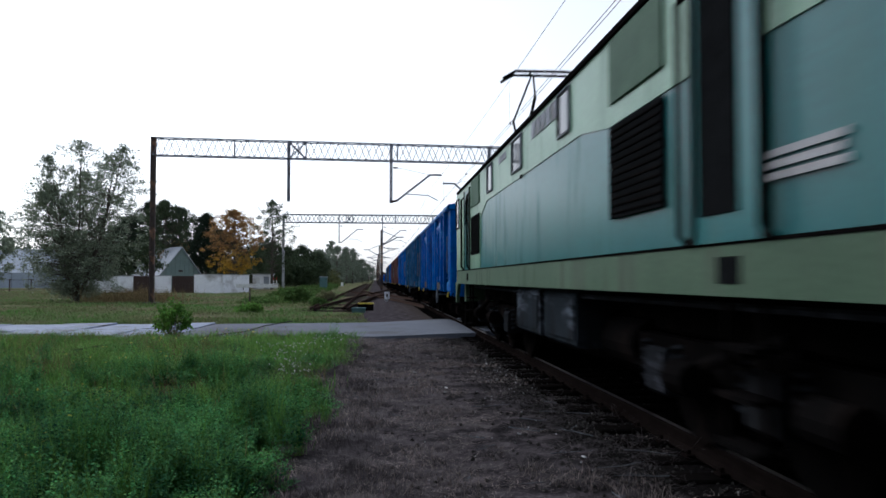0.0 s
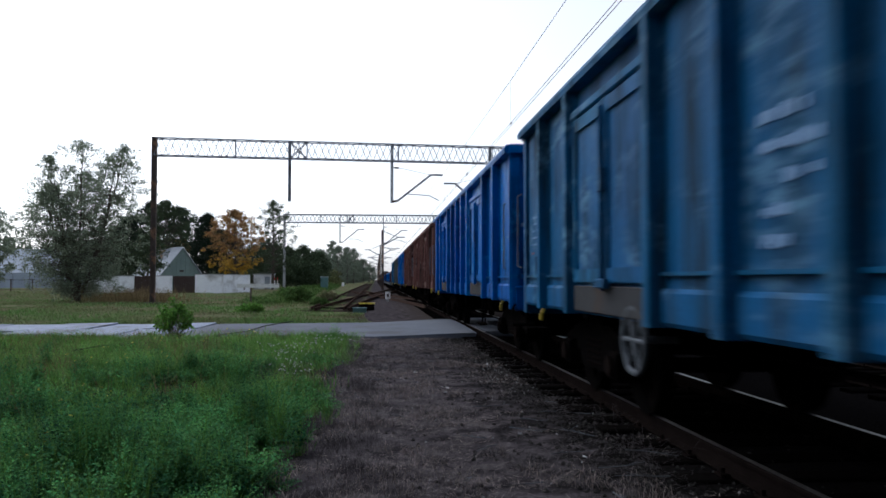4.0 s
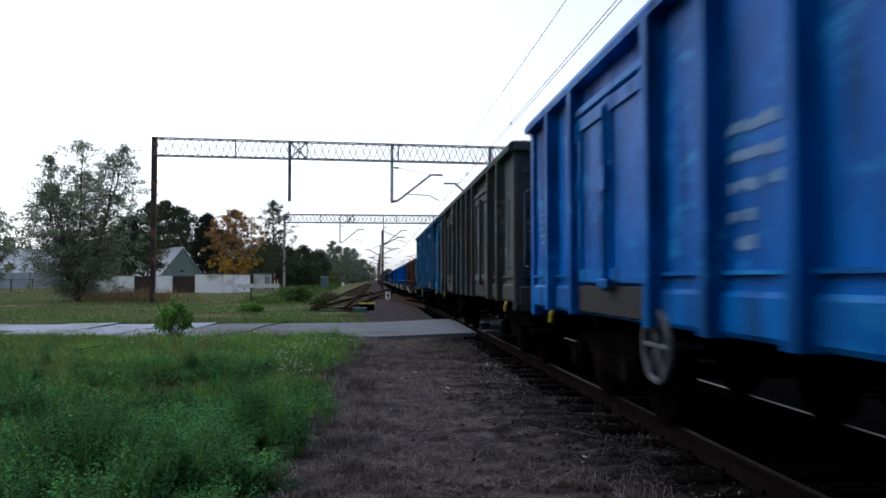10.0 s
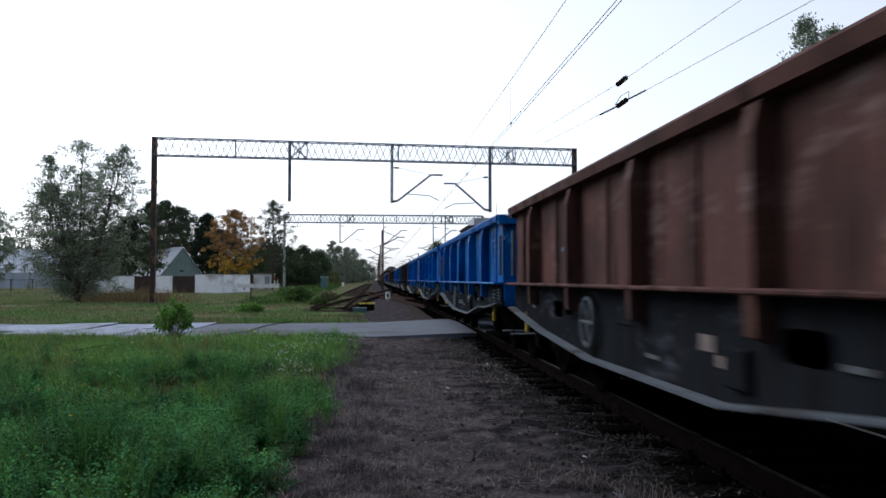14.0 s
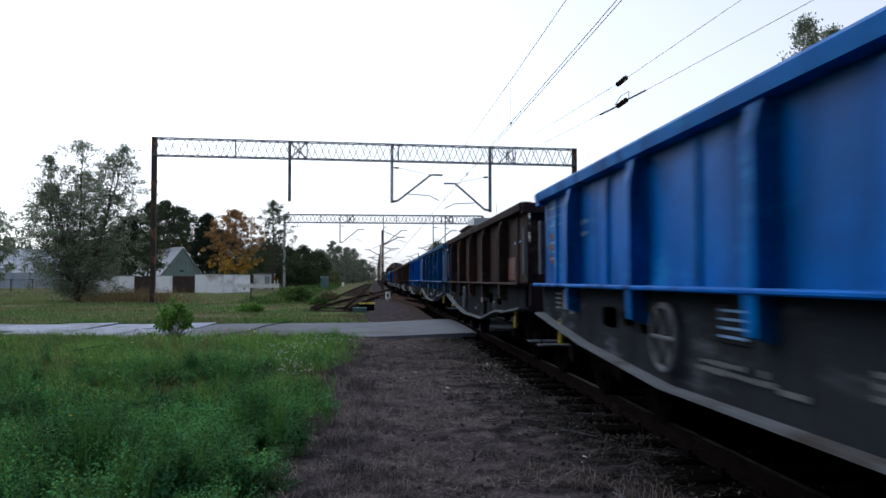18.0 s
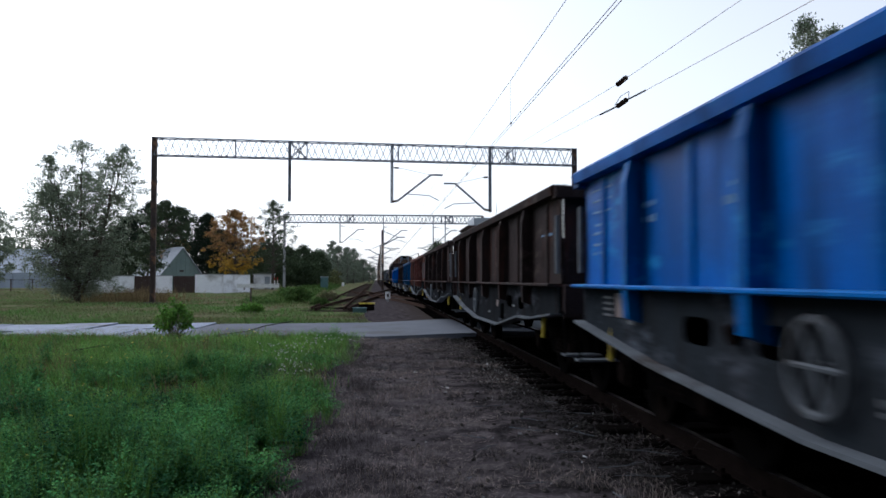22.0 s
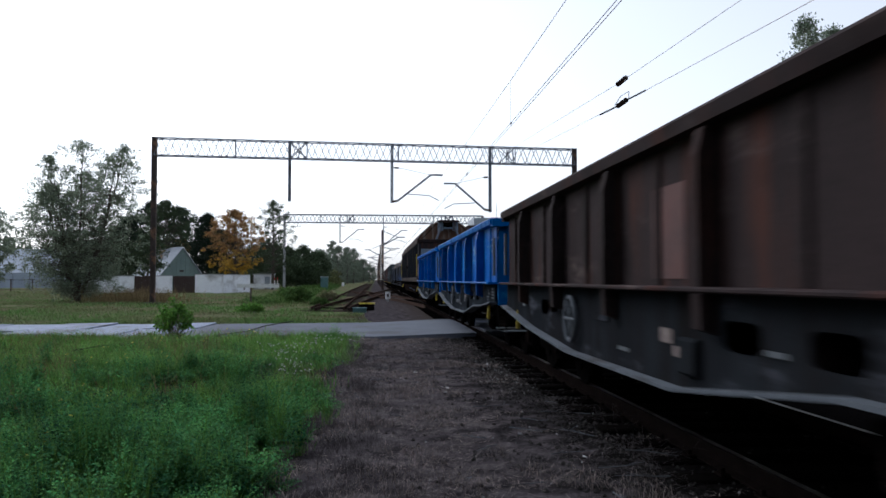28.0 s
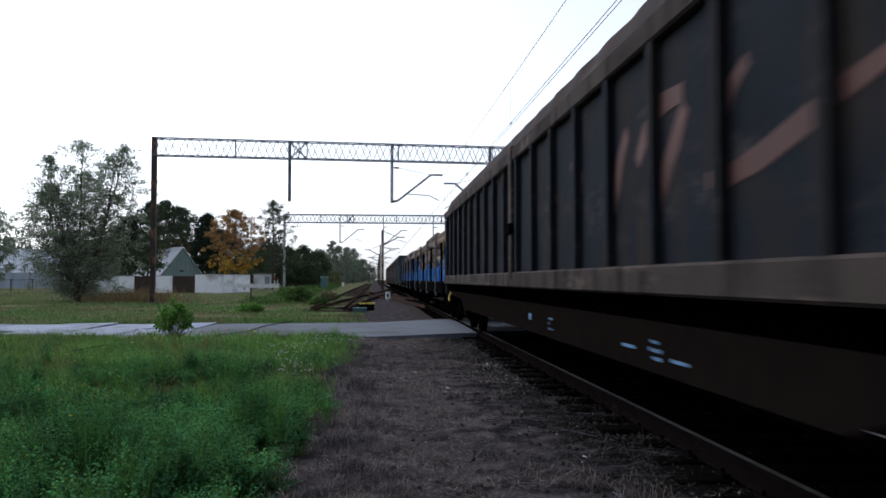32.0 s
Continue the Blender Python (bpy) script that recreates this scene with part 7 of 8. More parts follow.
def board_barrier():
    root = thing("white_barrier", "long white board on a dark post at trackside", "barrier", "", (-6.7, 46.0, 0))
    part("board", Build().box(-1.15, 1.2, -0.03, 0.03, 0.98, 1.15, 0.012), M["white"], root)
    part("cap_rail", Build().box(-1.18, 1.23, -0.06, 0.06, 1.16, 1.2, 0.01), M["white"], root)
    part("post", Build().box(-0.43, -0.34, 0.03, 0.1, -0.2, 1.25, 0.012), M["post_rust"], root)
    for x in (-0.75, 0.45):
        part("board_hook", Build().box(x - 0.03, x + 0.03, 0.03, 0.09, 0.86, 1.1, 0.008), M["post_rust"], root)


board_barrier()


def small_trackside():
    root = thing("track_marker", "small white marker plate with dark figure beside track", "marker", "", (0.82, 53.5, 0))
    part("plate", Build().box(-0.17, 0.17, -0.015, 0.015, 0.12, 0.62, 0.006), M["white"], root)
    part("foot", Build().box(-0.06, 0.06, 0.015, 0.07, -0.1, 0.5), M["concrete"], root)
    part("figure_bar", Build().box(-0.06, 0.06, -0.019, -0.015, 0.28, 0.48), M["dark"], root, "dark unreadable figure")
    root = thing("point_machine", "black point lever box with yellow lid by the siding", "point lever", "", (-0.42, 38.3, 0))
    part("case", Build().box(-0.36, 0.36, -0.25, 0.25, -0.05, 0.26, 0.03), M["dark"], root)
    part("lid", Build().box(-0.38, 0.38, -0.27, 0.27, 0.26, 0.33, 0.02), M["yellow"], root, "worn yellow lid")
    part("throw_rod", Build().rod((-0.3, 0.2, 0.06), (-2.3, 1.0, 0.06), 0.03, 6), M["rust"], root)
    root = thing("cable_box", "low teal cable box on the ballast", "cable box", "", (-0.72, 36.2, 0))
    part("case", Build().box(-0.3, 0.3, -0.22, 0.22, -0.05, 0.12, 0.02), M["teal_box"], root)
    part("lid", Build().box(-0.32, 0.32, -0.24, 0.24, 0.12, 0.17, 0.015), M["teal_box"], root)
    root = thing("relay_hut", "pale teal relay cabinet beside the line", "cabinet", "", (-7.0, 110, 0.3))
    part("case", Build().box(-0.5, 0.5, -0.4, 0.4, -0.2, 1.45, 0.02), M["teal_box"], root)
    part("roof", Build().box(-0.56, 0.56, -0.46, 0.46, 1.45, 1.55, 0.02), M["roof_grey"], root)
    root = thing("track_marker", "far small white marker beside the siding", "marker", "", (-5.2, 128, 0.3))
    part("plate", Build().box(-0.2, 0.2, -0.02, 0.02, 0.1, 0.7), M["white"], root)


small_trackside()


def signal_box():
    root = thing("signal_box", "tall signal box with overhanging brown eaves and white roof", "signal box", "", (13.0, 84, 0))
    part("tower", Build().box(-2.6, 2.6, -2.2, 2.2, -0.1, 6.0), M["limewash"], root)
    part("window_band", Build().box(-2.64, 2.64, -2.24, 2.24, 4.3, 5.6), M["glass"], root)
    for x in (-2.6, -1.3, 0, 1.3, 2.6):
        part("mullion", Build().box(x - 0.06, x + 0.06, -2.3, -2.22, 4.3, 5.6), M["white"], root)
    part("eaves", Build().prism([(-3.9, 6.75), (-2.7, 6.3), (2.7, 6.3), (3.9, 6.75), (3.6, 7.0), (-3.6, 7.0)], 1, -3.2, 3.2), M["gate"], root, "brown boarded eaves")
    part("roof", Build().box(-2.9, 3.6, -2.6, 2.6, 7.0, 7.85, 0.05), M["roof_grey"], root, "pale flat roof")
    part("aerial", Build().rod((-0.2, 0, 7.8), (-0.1, 0, 9.6), 0.025, 6), M["galv"], root)


signal_box()


# ---------- vegetation close to the camera ----------
def zs(x, y):
    return np.array([ground_height(a, c) for a, c in zip(x, y)])


def blades(x, y, h, w, bend, lean=0.35):
    """Grass blades of two faces each."""
    n = len(x)
    z = zs(x, y)
    a = RNG.uniform(0, 2 * np.pi, n)
    d = np.stack([np.cos(a), np.sin(a), np.zeros(n)], 1)
    s = np.stack([-np.sin(a), np.cos(a), np.zeros(n)], 1)
    p0 = np.stack([x, y, z - 0.01], 1)
    l0 = RNG.uniform(0, lean, n)[:, None]
    p1 = p0 + d * (h * 0.5)[:, None] * l0 + np.array([0, 0, 1.0]) * (h * 0.55)[:, None]
    p2 = p1 + d * (h * 0.5)[:, None] * (l0 + bend * RNG.uniform(0.3, 1.3, n)[:, None]) + np.array([0, 0, 1.0]) * (h * 0.42)[:, None]
    w0, w1, w2 = (w[:, None] * k for k in (0.6, 0.5, 0.06))
    q1 = np.stack([p0 - s * w0, p0 + s * w0, p1 + s * w1, p1 - s * w1], 1)
    q2 = np.stack([p1 - s * w1, p1 + s * w1, p2 + s * w2, p2 - s * w2], 1)
    return np.concatenate([q1, q2])


def edge_x(y):
    """Where the green verge ends and the trodden path begins."""
    return -0.80 + 0.10 * np.sin(y * 0.9 + 0.4) + 0.08 * np.sin(y * 2.3) + 0.022 * np.maximum(0, y - 13)


def scatter(n, y0, y1, power=1.0):
    y = y0 + (y1 - y0) * RNG.random(n) ** power
    x0 = -0.52 * y - 0.8
    e = edge_x(y) + RNG.normal(0, 0.17, n) + np.maximum(0, RNG.normal(-0.35, 0.35, n))
    e = np.minimum(e, edge_x(y) + 0.28)
    x = e + (x0 - e) * RNG.random(n)
    return x, y


def patchy(x, y, s, seed):
    return np.array([noise.noise((a * s, c * s, seed)) for a, c in zip(x, y)])


def tufts(n, y0, y1, power, per, keep_from, seed):
    """Blade roots gathered in tufts: centres, then blades round each."""
    cx, cy = scatter(n, y0, y1, power)
    ok = patchy(cx, cy, 0.55, seed) + 0.4 * patchy(cx, cy, 1.9, seed + 3.0) + 0.10 * (cy - 11) > keep_from
    cx, cy = cx[ok], cy[ok]
    r = RNG.uniform(0.03, 0.11, len(cx))
    H = RNG.uniform(0.45, 1.25, len(cx)) * np.clip(1 + 0.8 * patchy(cx, cy, 0.9, seed + 9.0), 0.4, 1.8)
    x = np.repeat(cx, per) + RNG.normal(0, 1, len(cx) * per) * np.repeat(r, per)
    y = np.repeat(cy, per) + RNG.normal(0, 1, len(cx) * per) * np.repeat(r, per)
    return x, y, np.repeat(H, per)


def meadow():
    # grass in tufts, thick towards the lane
    x, y, H = tufts(3600, 5.0, 20.3, 0.7, 20, -0.02, 5.0)
    h = RNG.uniform(0.12, 0.27, len(x)) * H
    o = quads("meadow_grass", blades(x, y, h, RNG.uniform(0.005, 0.011, len(x)), 0.9, 0.7), M["grass"])
    tagged(o, "uncut green grass in tufts between path and lane", "grass", kind="stuff")
    # thin low grass under everything
    x, y = scatter(16000, 4.4, 20.2, 0.8)
    o = quads("low_grass", blades(x, y, RNG.uniform(0.05, 0.13, len(x)), RNG.uniform(0.004, 0.008, len(x)), 0.9, 0.8), M["grass"])
    tagged(o, "short thin grass under the weeds", "grass", kind="stuff")
    # dry stalks among it, thickest away from the path towards the lane
    x, y = scatter(15000, 5.5, 20.0, 0.7)
    dry = patchy(x, y, 0.7, 33.0) + 0.5 * patchy(x, y, 2.1, 34.0) + 0.05 * (y - 13) - 0.05 * (x + 4) > 0.3
    dry |= RNG.random(len(x)) < 0.08
    x, y = x[dry], y[dry]
    h = RNG.uniform(0.12, 0.4, len(x))
    o = quads("dry_stalks", blades(x, y, h, RNG.uniform(0.003, 0.007, len(x)), 0.9, 0.8), M["ochre"])
    tagged(o, "dry yellowed stalks standing in the grass", "grass", kind="stuff")


def weeds():
    """Leafy weeds in mounds with dark gaps between: stems fanning out, leaves on their upper parts."""
    cx, cy = scatter(1500, 4.3, 19.0, 1.1)
    keep = patchy(cx, cy, 0.5, 2.0) + 0.5 * patchy(cx, cy, 1.3, 6.0) - 0.085 * (cy - 9.5) > -0.12
    cx, cy = cx[keep], cy[keep]
    m, j = len(cx), 40
    R = RNG.uniform(0.10, 0.30, m)
    H0 = (0.07 + 0.48 * RNG.random(m) ** 1.4) * np.clip(1 + 0.9 * patchy(cx, cy, 0.8, 14.0), 0.45, 1.55)
    rr = np.sqrt(RNG.random((m, j)))
    aa = RNG.uniform(0, 2 * np.pi, (m, j))
    x = (cx[:, None] + 0.45 * R[:, None] * rr * np.cos(aa)).ravel()
    y = (cy[:, None] + 0.45 * R[:, None] * rr * np.sin(aa)).ravel()
    tall = np.where(RNG.random((m, j)) < 0.1, 1.3, 1.0)
    h = (H0[:, None] * (1.0 - 0.55 * rr ** 2) * RNG.uniform(0.85, 1.12, (m, j)) * tall).ravel()
    ox, oy = (0.75 * R[:, None] * rr * np.cos(aa)).ravel(), (0.75 * R[:, None] * rr * np.sin(aa)).ravel()
    n = len(x)
    z = zs(x, y)
    k = 13
    t = np.tile(np.linspace(0.42, 1.0, k), n)
    X, Y, Z, H, OX, OY = (np.repeat(v, k) for v in (x, y, z, h, ox, oy))
    p = np.stack([X + OX * t ** 1.5, Y + OY * t ** 1.5, Z + H * t], 1)
    a = RNG.uniform(0, 2 * np.pi, n * k)
    tilt = RNG.uniform(-0.25, 0.75, n * k)
    u = np.stack([np.cos(a) * np.cos(tilt), np.sin(a) * np.cos(tilt), np.sin(tilt)], 1)
    v = np.stack([-np.sin(a), np.cos(a), RNG.uniform(-0.4, 0.4, n * k)], 1)
    big = np.repeat(np.repeat(RNG.uniform(0.75, 1.35, m), j), k)
    s = (RNG.uniform(0.007, 0.0145, n * k) * (1.3 - 0.55 * t) * big)[:, None]
    mid = p + u * s * 1.2
    q = np.stack([p, mid - v * s * 0.75, p + u * s * 2.5, mid + v * s * 0.75], 1)
    o = quads("leafy_weeds", q, M["weed"])
    tagged(o, "dense blue-green leafy weeds growing in mounds", "weeds", kind="stuff")
    st = blades(x, y, h, np.full(n, 0.004), 0.2, 0.3)
    o = quads("weed_stems", st, M["grass"])
    tagged(o, "thin green stems of the weeds", "weeds", kind="stuff")
    # purple-brown dead brush along the verge's edge and in a few dark patches
    C = []
    rnd = random.Random(41)
    for i in range(95):
        yy = 5.2 + 13.5 * rnd.random() ** 0.9
        C.append((float(edge_x(yy)) + rnd.uniform(-0.1, 0.75) * (0.6 if yy > 12 else 1.0), yy, rnd.uniform(0.12, 0.3), rnd.uniform(0.06, 0.17)))
    for xx, yy in ((-1.35, 11.6), (-1.6, 11.3), (-1.2, 12.4), (-2.6, 15.6), (-4.6, 16.0), (-5.4, 14.8), (-3.6, 16.9), (-1.1, 13.6)):
        C.append((xx, yy, 0.3, 0.28))
    C = np.repeat(np.array(C), 130, axis=0)
    n = len(C)
    x, y = C[:, 0] + RNG.normal(0, 0.5, n) * C[:, 2], C[:, 1] + RNG.normal(0, 0.5, n) * C[:, 2]
    o = quads("dead_brush", blades(x, y, C[:, 3] * RNG.uniform(0.4, 1.3, n), RNG.uniform(0.0012, 0.003, n), 1.1, 1.3), M["brush"])
    tagged(o, "dead purple-brown brush along the verge", "weeds", kind="stuff")


def fallen_cable():
    pts = [(-5.86, 15.4), (-5.4, 16.4), (-5.04, 17.3), (-4.6, 17.9), (-4.23, 18.4), (-3.9, 19.0), (-3.61, 19.7), (-3.4, 21.4), (-3.15, 23.2), (-2.6, 25.6)]
    o = part("fallen_cable", Build().tube([(a, c, 0.10 + 0.03 * math.sin(c * 2.0)) for a, c in pts], 0.014, 6), M["rubber"])
    tagged(o, "dark cable lying across weeds and slabs", "cable")


def flowers():
    for name, mname, spots, n, r in (("white_flowers", "flower_white", ((-1.3, 14.4, 0.45), (-0.95, 15.6, 0.4), (-1.7, 14.0, 0.3), (-1.1, 11.0, 0.2)), 34, 0.009),
                                     ("yellow_flowers", "flower_yellow", ((-4.4, 13.4, 0.7), (-3.4, 11.8, 0.5), (-2.9, 8.3, 0.4), (-4.0, 15.5, 0.7), (-2.4, 6.2, 0.4), (-3.0, 17.0, 0.6)), 9, 0.010)):
        P = []
        for cx, cy, s in spots:
            P.append(np.stack([RNG.normal(cx, s * 0.6, n), RNG.normal(cy, s, n)], 1))
        P = np.concatenate(P)
        z = zs(P[:, 0], P[:, 1]) + RNG.uniform(0.2, 0.4, len(P))
        c = np.stack([P[:, 0], P[:, 1], z], 1)
        o = quads(name, leaf_cloud(c, 0.02, 5, r, 0.8), M[mname])
        tagged(o, name.replace("_", " ") + " scattered in the grass", "flowers", kind="stuff")


def bush(x, y, r, h, label, leaf="leaf_bush", n=70, per=60, size=0.035, seed=1):
    rnd = random.Random(seed)
    root = thing("bush", label, "bush", "bushes", (x, y, 0))
    st, tips = Build(), []
    for i in range(n):
        a, f = rnd.uniform(0, 6.28), rnd.random() ** 0.6
        q = Vector((math.cos(a) * r * f, math.sin(a) * r * f, h * (0.25 + 0.75 * rnd.random() * (1 - 0.45 * f * f))))
        st.rod((q.x * 0.15, q.y * 0.15, -0.03), q, 0.008, 4, 0.003)
        tips.append(tuple(q))
    part("stem", st, M["bark"], root)
    quads("foliage", leaf_cloud(tips, r * 0.32, per, size, 0.6), M[leaf], root)


bush(-4.86, 19.75, 0.40, 0.95, "bright green leafy bush at the edge of the lane", n=48, per=44, seed=2)
bush(-4.9, 50.5, 0.8, 0.95, "green bush in the grass beyond the lane", "leaf_bank", n=60, per=50, size=0.06, seed=3)
bush(-3.4, 56.5, 0.7, 0.6, "low green bush by the siding", "grass_far", n=40, per=40, size=0.06, seed=4)
bush(-5.6, 36.0, 0.55, 0.35, "low bright weeds near the lane", n=40, per=40, size=0.05, seed=5)
bush(-3.1, 44.0, 0.5, 0.4, "low bright weeds beside the siding", "leaf_bank", n=40, per=40, size=0.05, seed=6)
bush(-6.8, 66.0, 1.3, 0.7, "low green bush on the bank", "leaf_bank", n=60, per=40, size=0.08, seed=7)


def far_grass():
    n = 60000
    y = 26.6 + 62 * RNG.random(n) ** 1.5
    x0, x1 = -0.52 * y - 2, np.where(y < 36, -0.2 - 0.05 * (y - 27), -1.2 - 0.02 * y)
    x = x1 + (x0 - x1) * RNG.random(n)
    keep = patchy(x, y, 0.25, 3.0) > -0.3
    x, y = x[keep], y[keep]
    h = RNG.uniform(0.05, 0.15, len(x)) * np.clip(1 + patchy(x, y, 0.3, 8.0) + 0.8 * patchy(x, y, 1.1, 18.0), 0.3, 2.2)
    b = blades(x, y, h, RNG.uniform(0.012, 0.03, len(x)), 0.7, 0.6)
    o = quads("far_meadow_grass", b, M["grass_far"])
    tagged(o, "short grass of the meadow beyond the lane", "grass", kind="stuff")
    n = 15000
    y = 27.4 + 55 * RNG.random(n) ** 1.2
    x = -1.5 + (-0.52 * y - 2) * RNG.random(n)
    keep = patchy(x, y, 0.16, 44.0) > 0.18
    x, y = x[keep], y[keep]
    o = quads("dry_meadow_grass", blades(x, y, RNG.uniform(0.05, 0.17, len(x)), RNG.uniform(0.008, 0.018, len(x)), 0.8, 0.7), M["ochre"])
    tagged(o, "dry brown patches in the meadow", "grass", kind="stuff")
    # tall dry weeds before the garden wall
    n = 3400
    y = RNG.uniform(51, 64, n)
    x = -RNG.normal(0.298, 0.03, n) * y
    h = RNG.uniform(0.2, 0.95, n) * np.clip(1 + patchy(x, y, 0.6, 6.0), 0.3, 1.6)
    o = quads("tall_dry_weeds", blades(x, y, h, RNG.uniform(0.01, 0.024, n), 0.6, 0.5), M["ochre"])
    tagged(o, "tall dry brown weeds by the gantry post", "weeds", kind="stuff")


def litter():
    """Dry strands and twigs on the trodden soil."""
    n = 52000
    y = 4.6 + 15.3 * RNG.random(n) ** 0.9
    x = edge_x(y) - 0.3 + (2.75 + 0.3 - edge_x(y)) * RNG.random(n)
    z = zs(x, y)
    a = RNG.uniform(0, 2 * np.pi, n)
    L = RNG.uniform(0.015, 0.10, n)
    d = np.stack([np.cos(a), np.sin(a), RNG.uniform(-0.05, 0.30, n)], 1) * L[:, None]
    s = np.stack([-np.sin(a), np.cos(a), np.zeros(n)], 1) * RNG.uniform(0.0008, 0.0024, n)[:, None]
    keep = patchy(x, y, 0.9, 51.0) + 0.6 * patchy(x, y, 2.7, 52.0) + RNG.normal(0, 0.14, n) - 0.32 * np.maximum(0, np.abs(x - 0.45) - 0.65) > -0.02
    p = np.stack([x, y, z + RNG.uniform(0.003, 0.02, n)], 1)
    q = np.stack([p - s, p + s, p + d + s * 0.5, p + d - s * 0.5], 1)[keep]
    o = quads("dry_litter", q, M["straw"])
    tagged(o, "dry grass strands strewn over the trodden soil", "litter", kind="stuff")
    n = 44000
    y = 4.3 + 15.6 * RNG.random(n)
    x = edge_x(y) - 0.2 + (2.5 - edge_x(y)) * RNG.random(n)
    keep = patchy(x, y, 1.3, 31.0) + 0.5 * patchy(x, y, 3.5, 32.0) - 0.45 * np.maximum(0, x - 1.1) > 0.03
    x, y = x[keep], y[keep]
    o = quads("sparse_dry_tufts", blades(x, y, RNG.uniform(0.02, 0.10, len(x)), RNG.uniform(0.002, 0.005, len(x)), 1.2, 1.2), M["straw"])
    tagged(o, "sparse dry tufts on the trodden soil", "grass", kind="stuff")


def stones():
    """Loose ballast and pebbles by the near rail."""
    base = np.array([(1, 0, 0), (0, 1, 0), (-1, 0, 0), (0, -1, 0), (0, 0, 0.75), (0, 0, -0.75)])
    tri = np.array([(0, 1, 4), (1, 2, 4), (2, 3, 4), (3, 0, 4), (1, 0, 5), (2, 1, 5), (3, 2, 5), (0, 3, 5)])
    n = 5200
    y = 3.0 + 22 * RNG.random(n) ** 0.8
    x = np.where(RNG.random(n) < 0.72, RNG.normal(2.15, 0.42, n), RNG.uniform(-0.6, 4.6, n))
    z = zs(x, y)
    r = RNG.uniform(0.01, 0.028, n)
    a = RNG.uniform(0, 6.28, n)
    ca, sa = np.cos(a), np.sin(a)
    v = base[None] * (r[:, None] * RNG.uniform(0.7, 1.3, (n, 6)))[:, :, None]
    vx = v[:, :, 0] * ca[:, None] - v[:, :, 1] * sa[:, None] + x[:, None]
    vy = v[:, :, 0] * sa[:, None] + v[:, :, 1] * ca[:, None] + y[:, None]
    vz = v[:, :, 2] + z[:, None] + 0.006
    P = np.stack([vx, vy, vz], 2).reshape(-1, 3)
    F = (tri[None] + (np.arange(n) * 6)[:, None, None]).reshape(-1, 3)
    me = bpy.data.meshes.new("loose_stones")
    me.from_pydata(P.tolist(), [], F.tolist())
    o = part("loose_stones", me, M["stone"])
    tagged(o, "loose grey ballast stones beside the rail", "stones", kind="stuff")


def twigs():
    rnd = random.Random(5)
    for i, (x, y) in enumerate(((1.05, 6.9), (1.0, 7.2), (1.9, 7.6), (2.1, 6.6), (0.3, 8.4), (-0.2, 9.8), (2.0, 9.3), (1.5, 8.2), (1.7, 6.0), (0.1, 11.5), (2.3, 8.4), (1.2, 5.6), (1.6, 5.3), (2.0, 7.2), (1.3, 7.7), (0.7, 5.8), (1.8, 8.6), (0.6, 13.2), (0.9, 14.0), (0.2, 12.9), (1.1, 9.0), (1.45, 6.5), (2.15, 5.7))):
        b = Build()
        a = rnd.uniform(0, 6.28)
        L = rnd.uniform(0.15, 0.5)
        p = Vector((x, y, 0.01))
        pts = [p]
        for k in range(4):
            a += rnd.uniform(-0.35, 0.35)
            p = p + Vector((math.cos(a), math.sin(a), rnd.uniform(-0.02, 0.09))) * L / 4
            pts.append(p)
        for k in range(4):
            b.rod(pts[k], pts[k + 1], 0.0045 - k * 0.0008, 5, 0.0037 - k * 0.0008)
            if k:
                c = a + rnd.choice((-0.8, 0.8))
                b.rod(pts[k], pts[k] + Vector((math.cos(c), math.sin(c), 0.15)) * L * 0.25, 0.003, 4, 0.001)
        o = part("twig", b, M["flange"])
        tagged(o, "dry bleached twig lying on the soil", "twig", "twigs")
    for x, y, w in ((0.95, 10.6, 0.026), (0.62, 12.4, 0.03), (1.35, 7.4, 0.02), (0.9, 10.2, 0.02), (1.9, 13.5, 0.022), (1.7, 6.4, 0.02)):
        b = Build().prism([(-w, -w * 0.5), (w * 0.7, -w * 0.8), (w, w * 0.5), (-w * 0.3, w)], 2, 0, 0.008)
        o = part("paper_scrap", b, M["white"], at=(x, y, 0.0))
        o.rotation_euler = (0.3, 0.2, rnd.uniform(0, 3))
        tagged(o, "crumpled white paper scrap on the soil", "litter", "paper scraps")


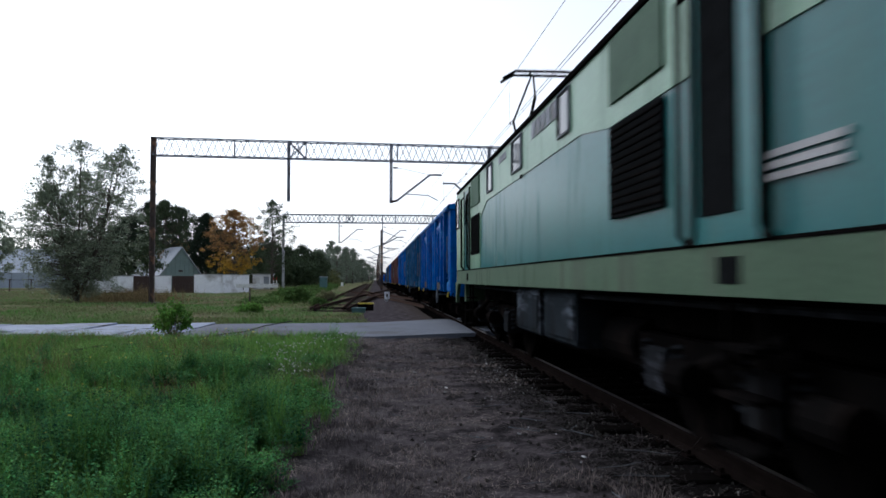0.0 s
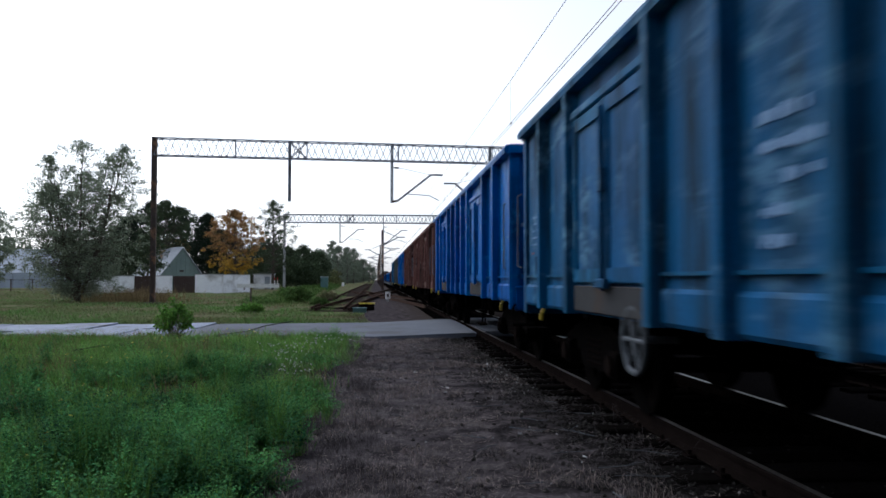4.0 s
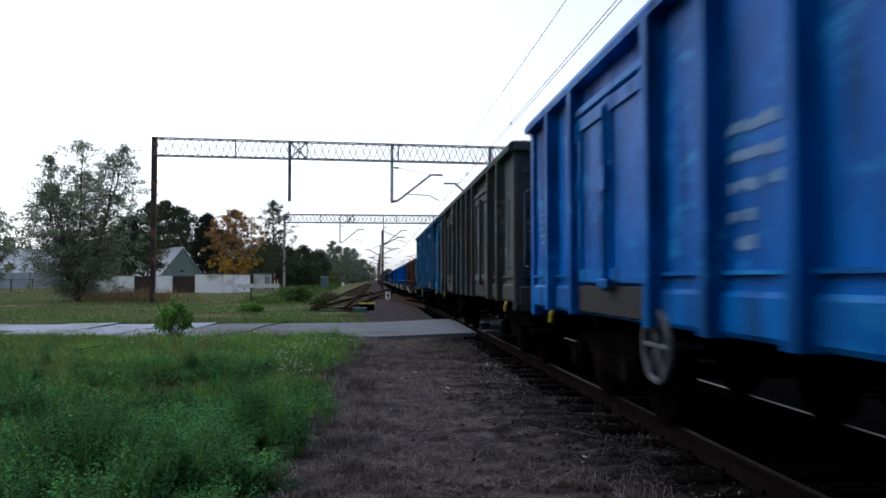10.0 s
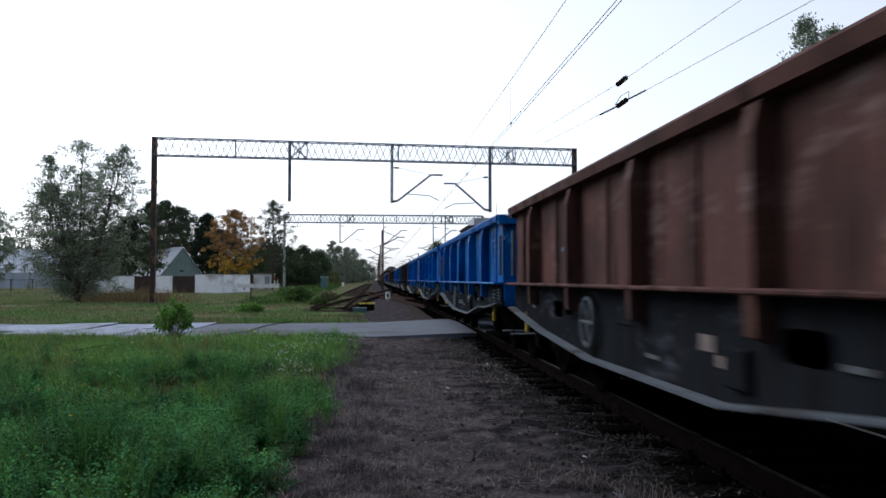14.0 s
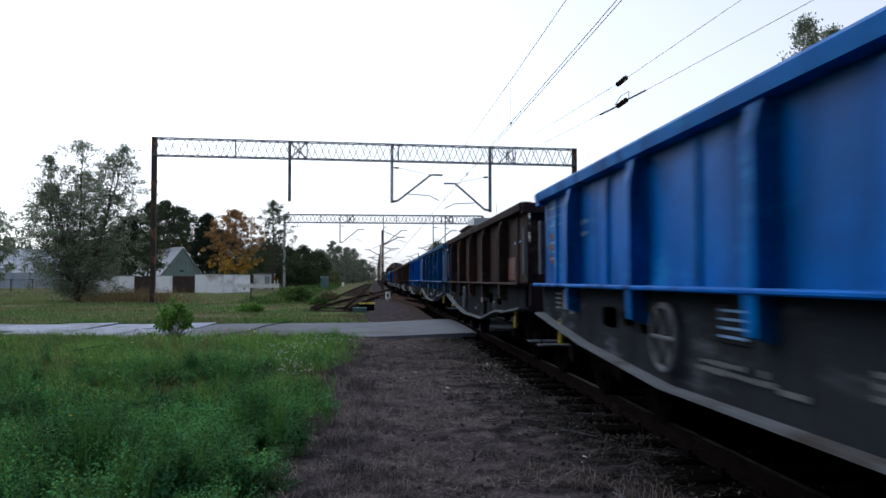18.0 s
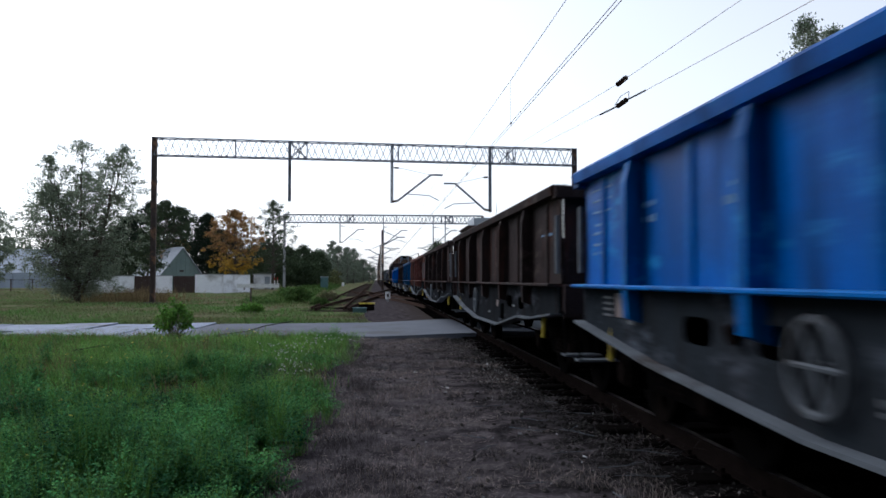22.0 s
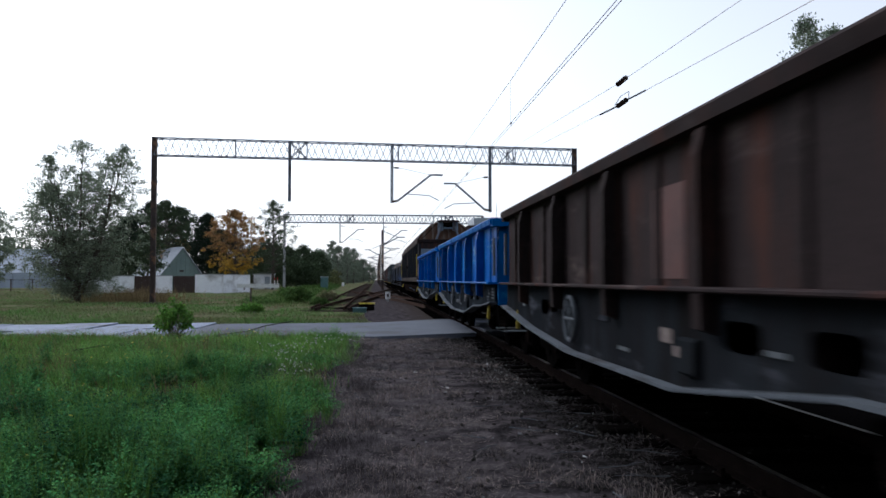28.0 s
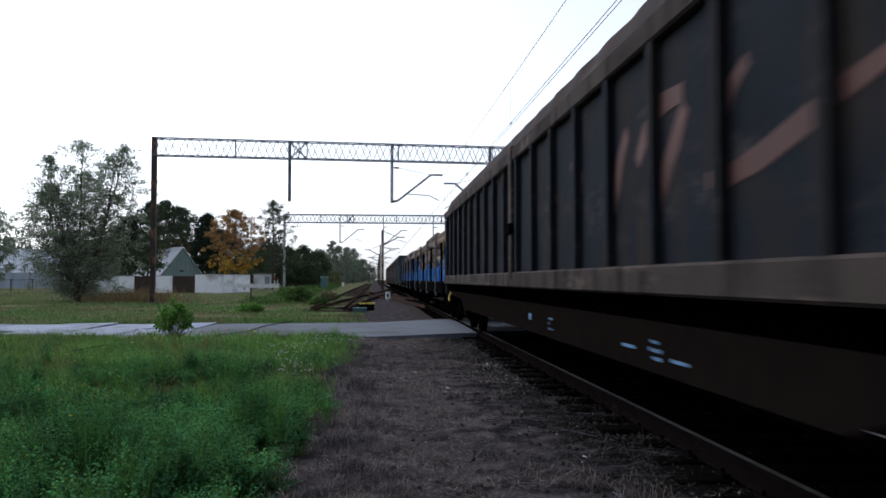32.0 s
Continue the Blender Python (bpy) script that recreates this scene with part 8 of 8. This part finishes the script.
def tangle():
    """Dead weeds in tangled clumps on the path, and pale pebbles."""
    C = []
    rnd = random.Random(23)
    for i in range(210):
        y = rnd.uniform(4.4, 19)
        x = rnd.uniform(-0.7, 2.3)
        C.append((x, y, rnd.uniform(0.1, 0.42), rnd.uniform(0.02, 0.13)))
    for x, y, r, h in ((-0.2, 6.4, 0.4, 0.14), (0.1, 7.1, 0.35, 0.12), (1.9, 5.6, 0.4, 0.22), (2.1, 6.3, 0.4, 0.2), (1.2, 6.2, 0.3, 0.12), (-0.3, 12.5, 0.4, 0.12), (0.2, 14.0, 0.5, 0.1), (2.2, 8.0, 0.4, 0.16)):
        C += [(x, y, r, h)] * 3
    C = np.array(C)
    k = 60
    P = np.repeat(C, k, axis=0)
    n = len(P)
    x = P[:, 0] + RNG.normal(0, 0.5, n) * P[:, 2]
    y = P[:, 1] + RNG.normal(0, 0.5, n) * P[:, 2]
    z = zs(x, y) + RNG.random(n) ** 2 * P[:, 3]
    a = RNG.uniform(0, 2 * np.pi, n)
    L = RNG.uniform(0.05, 0.22, n)
    d = np.stack([np.cos(a), np.sin(a), RNG.uniform(-0.3, 0.6, n)], 1) * L[:, None]
    s = np.stack([-np.sin(a), np.cos(a), np.zeros(n)], 1) * RNG.uniform(0.0008, 0.002, n)[:, None]
    p = np.stack([x, y, z], 1)
    o = quads("dead_weed_tangle", np.stack([p - s, p + s, p + d + s * 0.4, p + d - s * 0.4], 1), M["brush"])
    tagged(o, "tangled dead weeds on the trodden soil", "weeds", kind="stuff")
    n = 260
    x, y = RNG.normal(1.3, 0.7, n), 4.5 + 13 * RNG.random(n)
    x[130:], y[130:] = RNG.normal(1.95, 0.25, 130), RNG.normal(12.9, 1.2, 130)
    c = np.stack([x, y, zs(x, y) + 0.008], 1)
    o = quads("pale_pebbles", leaf_cloud(c, 0.004, 6, 0.008, 0.9), M["concrete"])
    tagged(o, "tiny pale pebbles and chips on the soil", "stones", kind="stuff")


meadow()
weeds()
fallen_cable()
tangle()
flowers()
far_grass()
litter()
stones()
twigs()


# ---------- what moves: the train rolls towards and past the camera, braking a little, and its wheels turn ----------
def run(t):
    """How far the train has come after t seconds."""
    return TRAIN_V * t - (0.5 * 0.031 * (t - 17.0) ** 2 if t > 17 else 0.0)


def motions():
    for v in TRAIN:
        p = v.location.copy()
        walk(v, [(t, pose(p.x, p.y - run(t), p.z)) for t in (0, 4, 8, 12, 15, 17, 19, 21, 23, 25, 27, 29, 30.5, 32)])
    for v in TRAIN:
        for w in v.children_recursive:
            if w.name.startswith("wheelset"):
                r = 0.6 if w.data == WHEEL_BIG else BOGIE_WHEEL_R
                walk(w, [(k / FPS, pose(0, 0, 0, math.degrees(run(k / FPS) / r) % 360.0)) for k in range(0, 961, 2)])


motions()
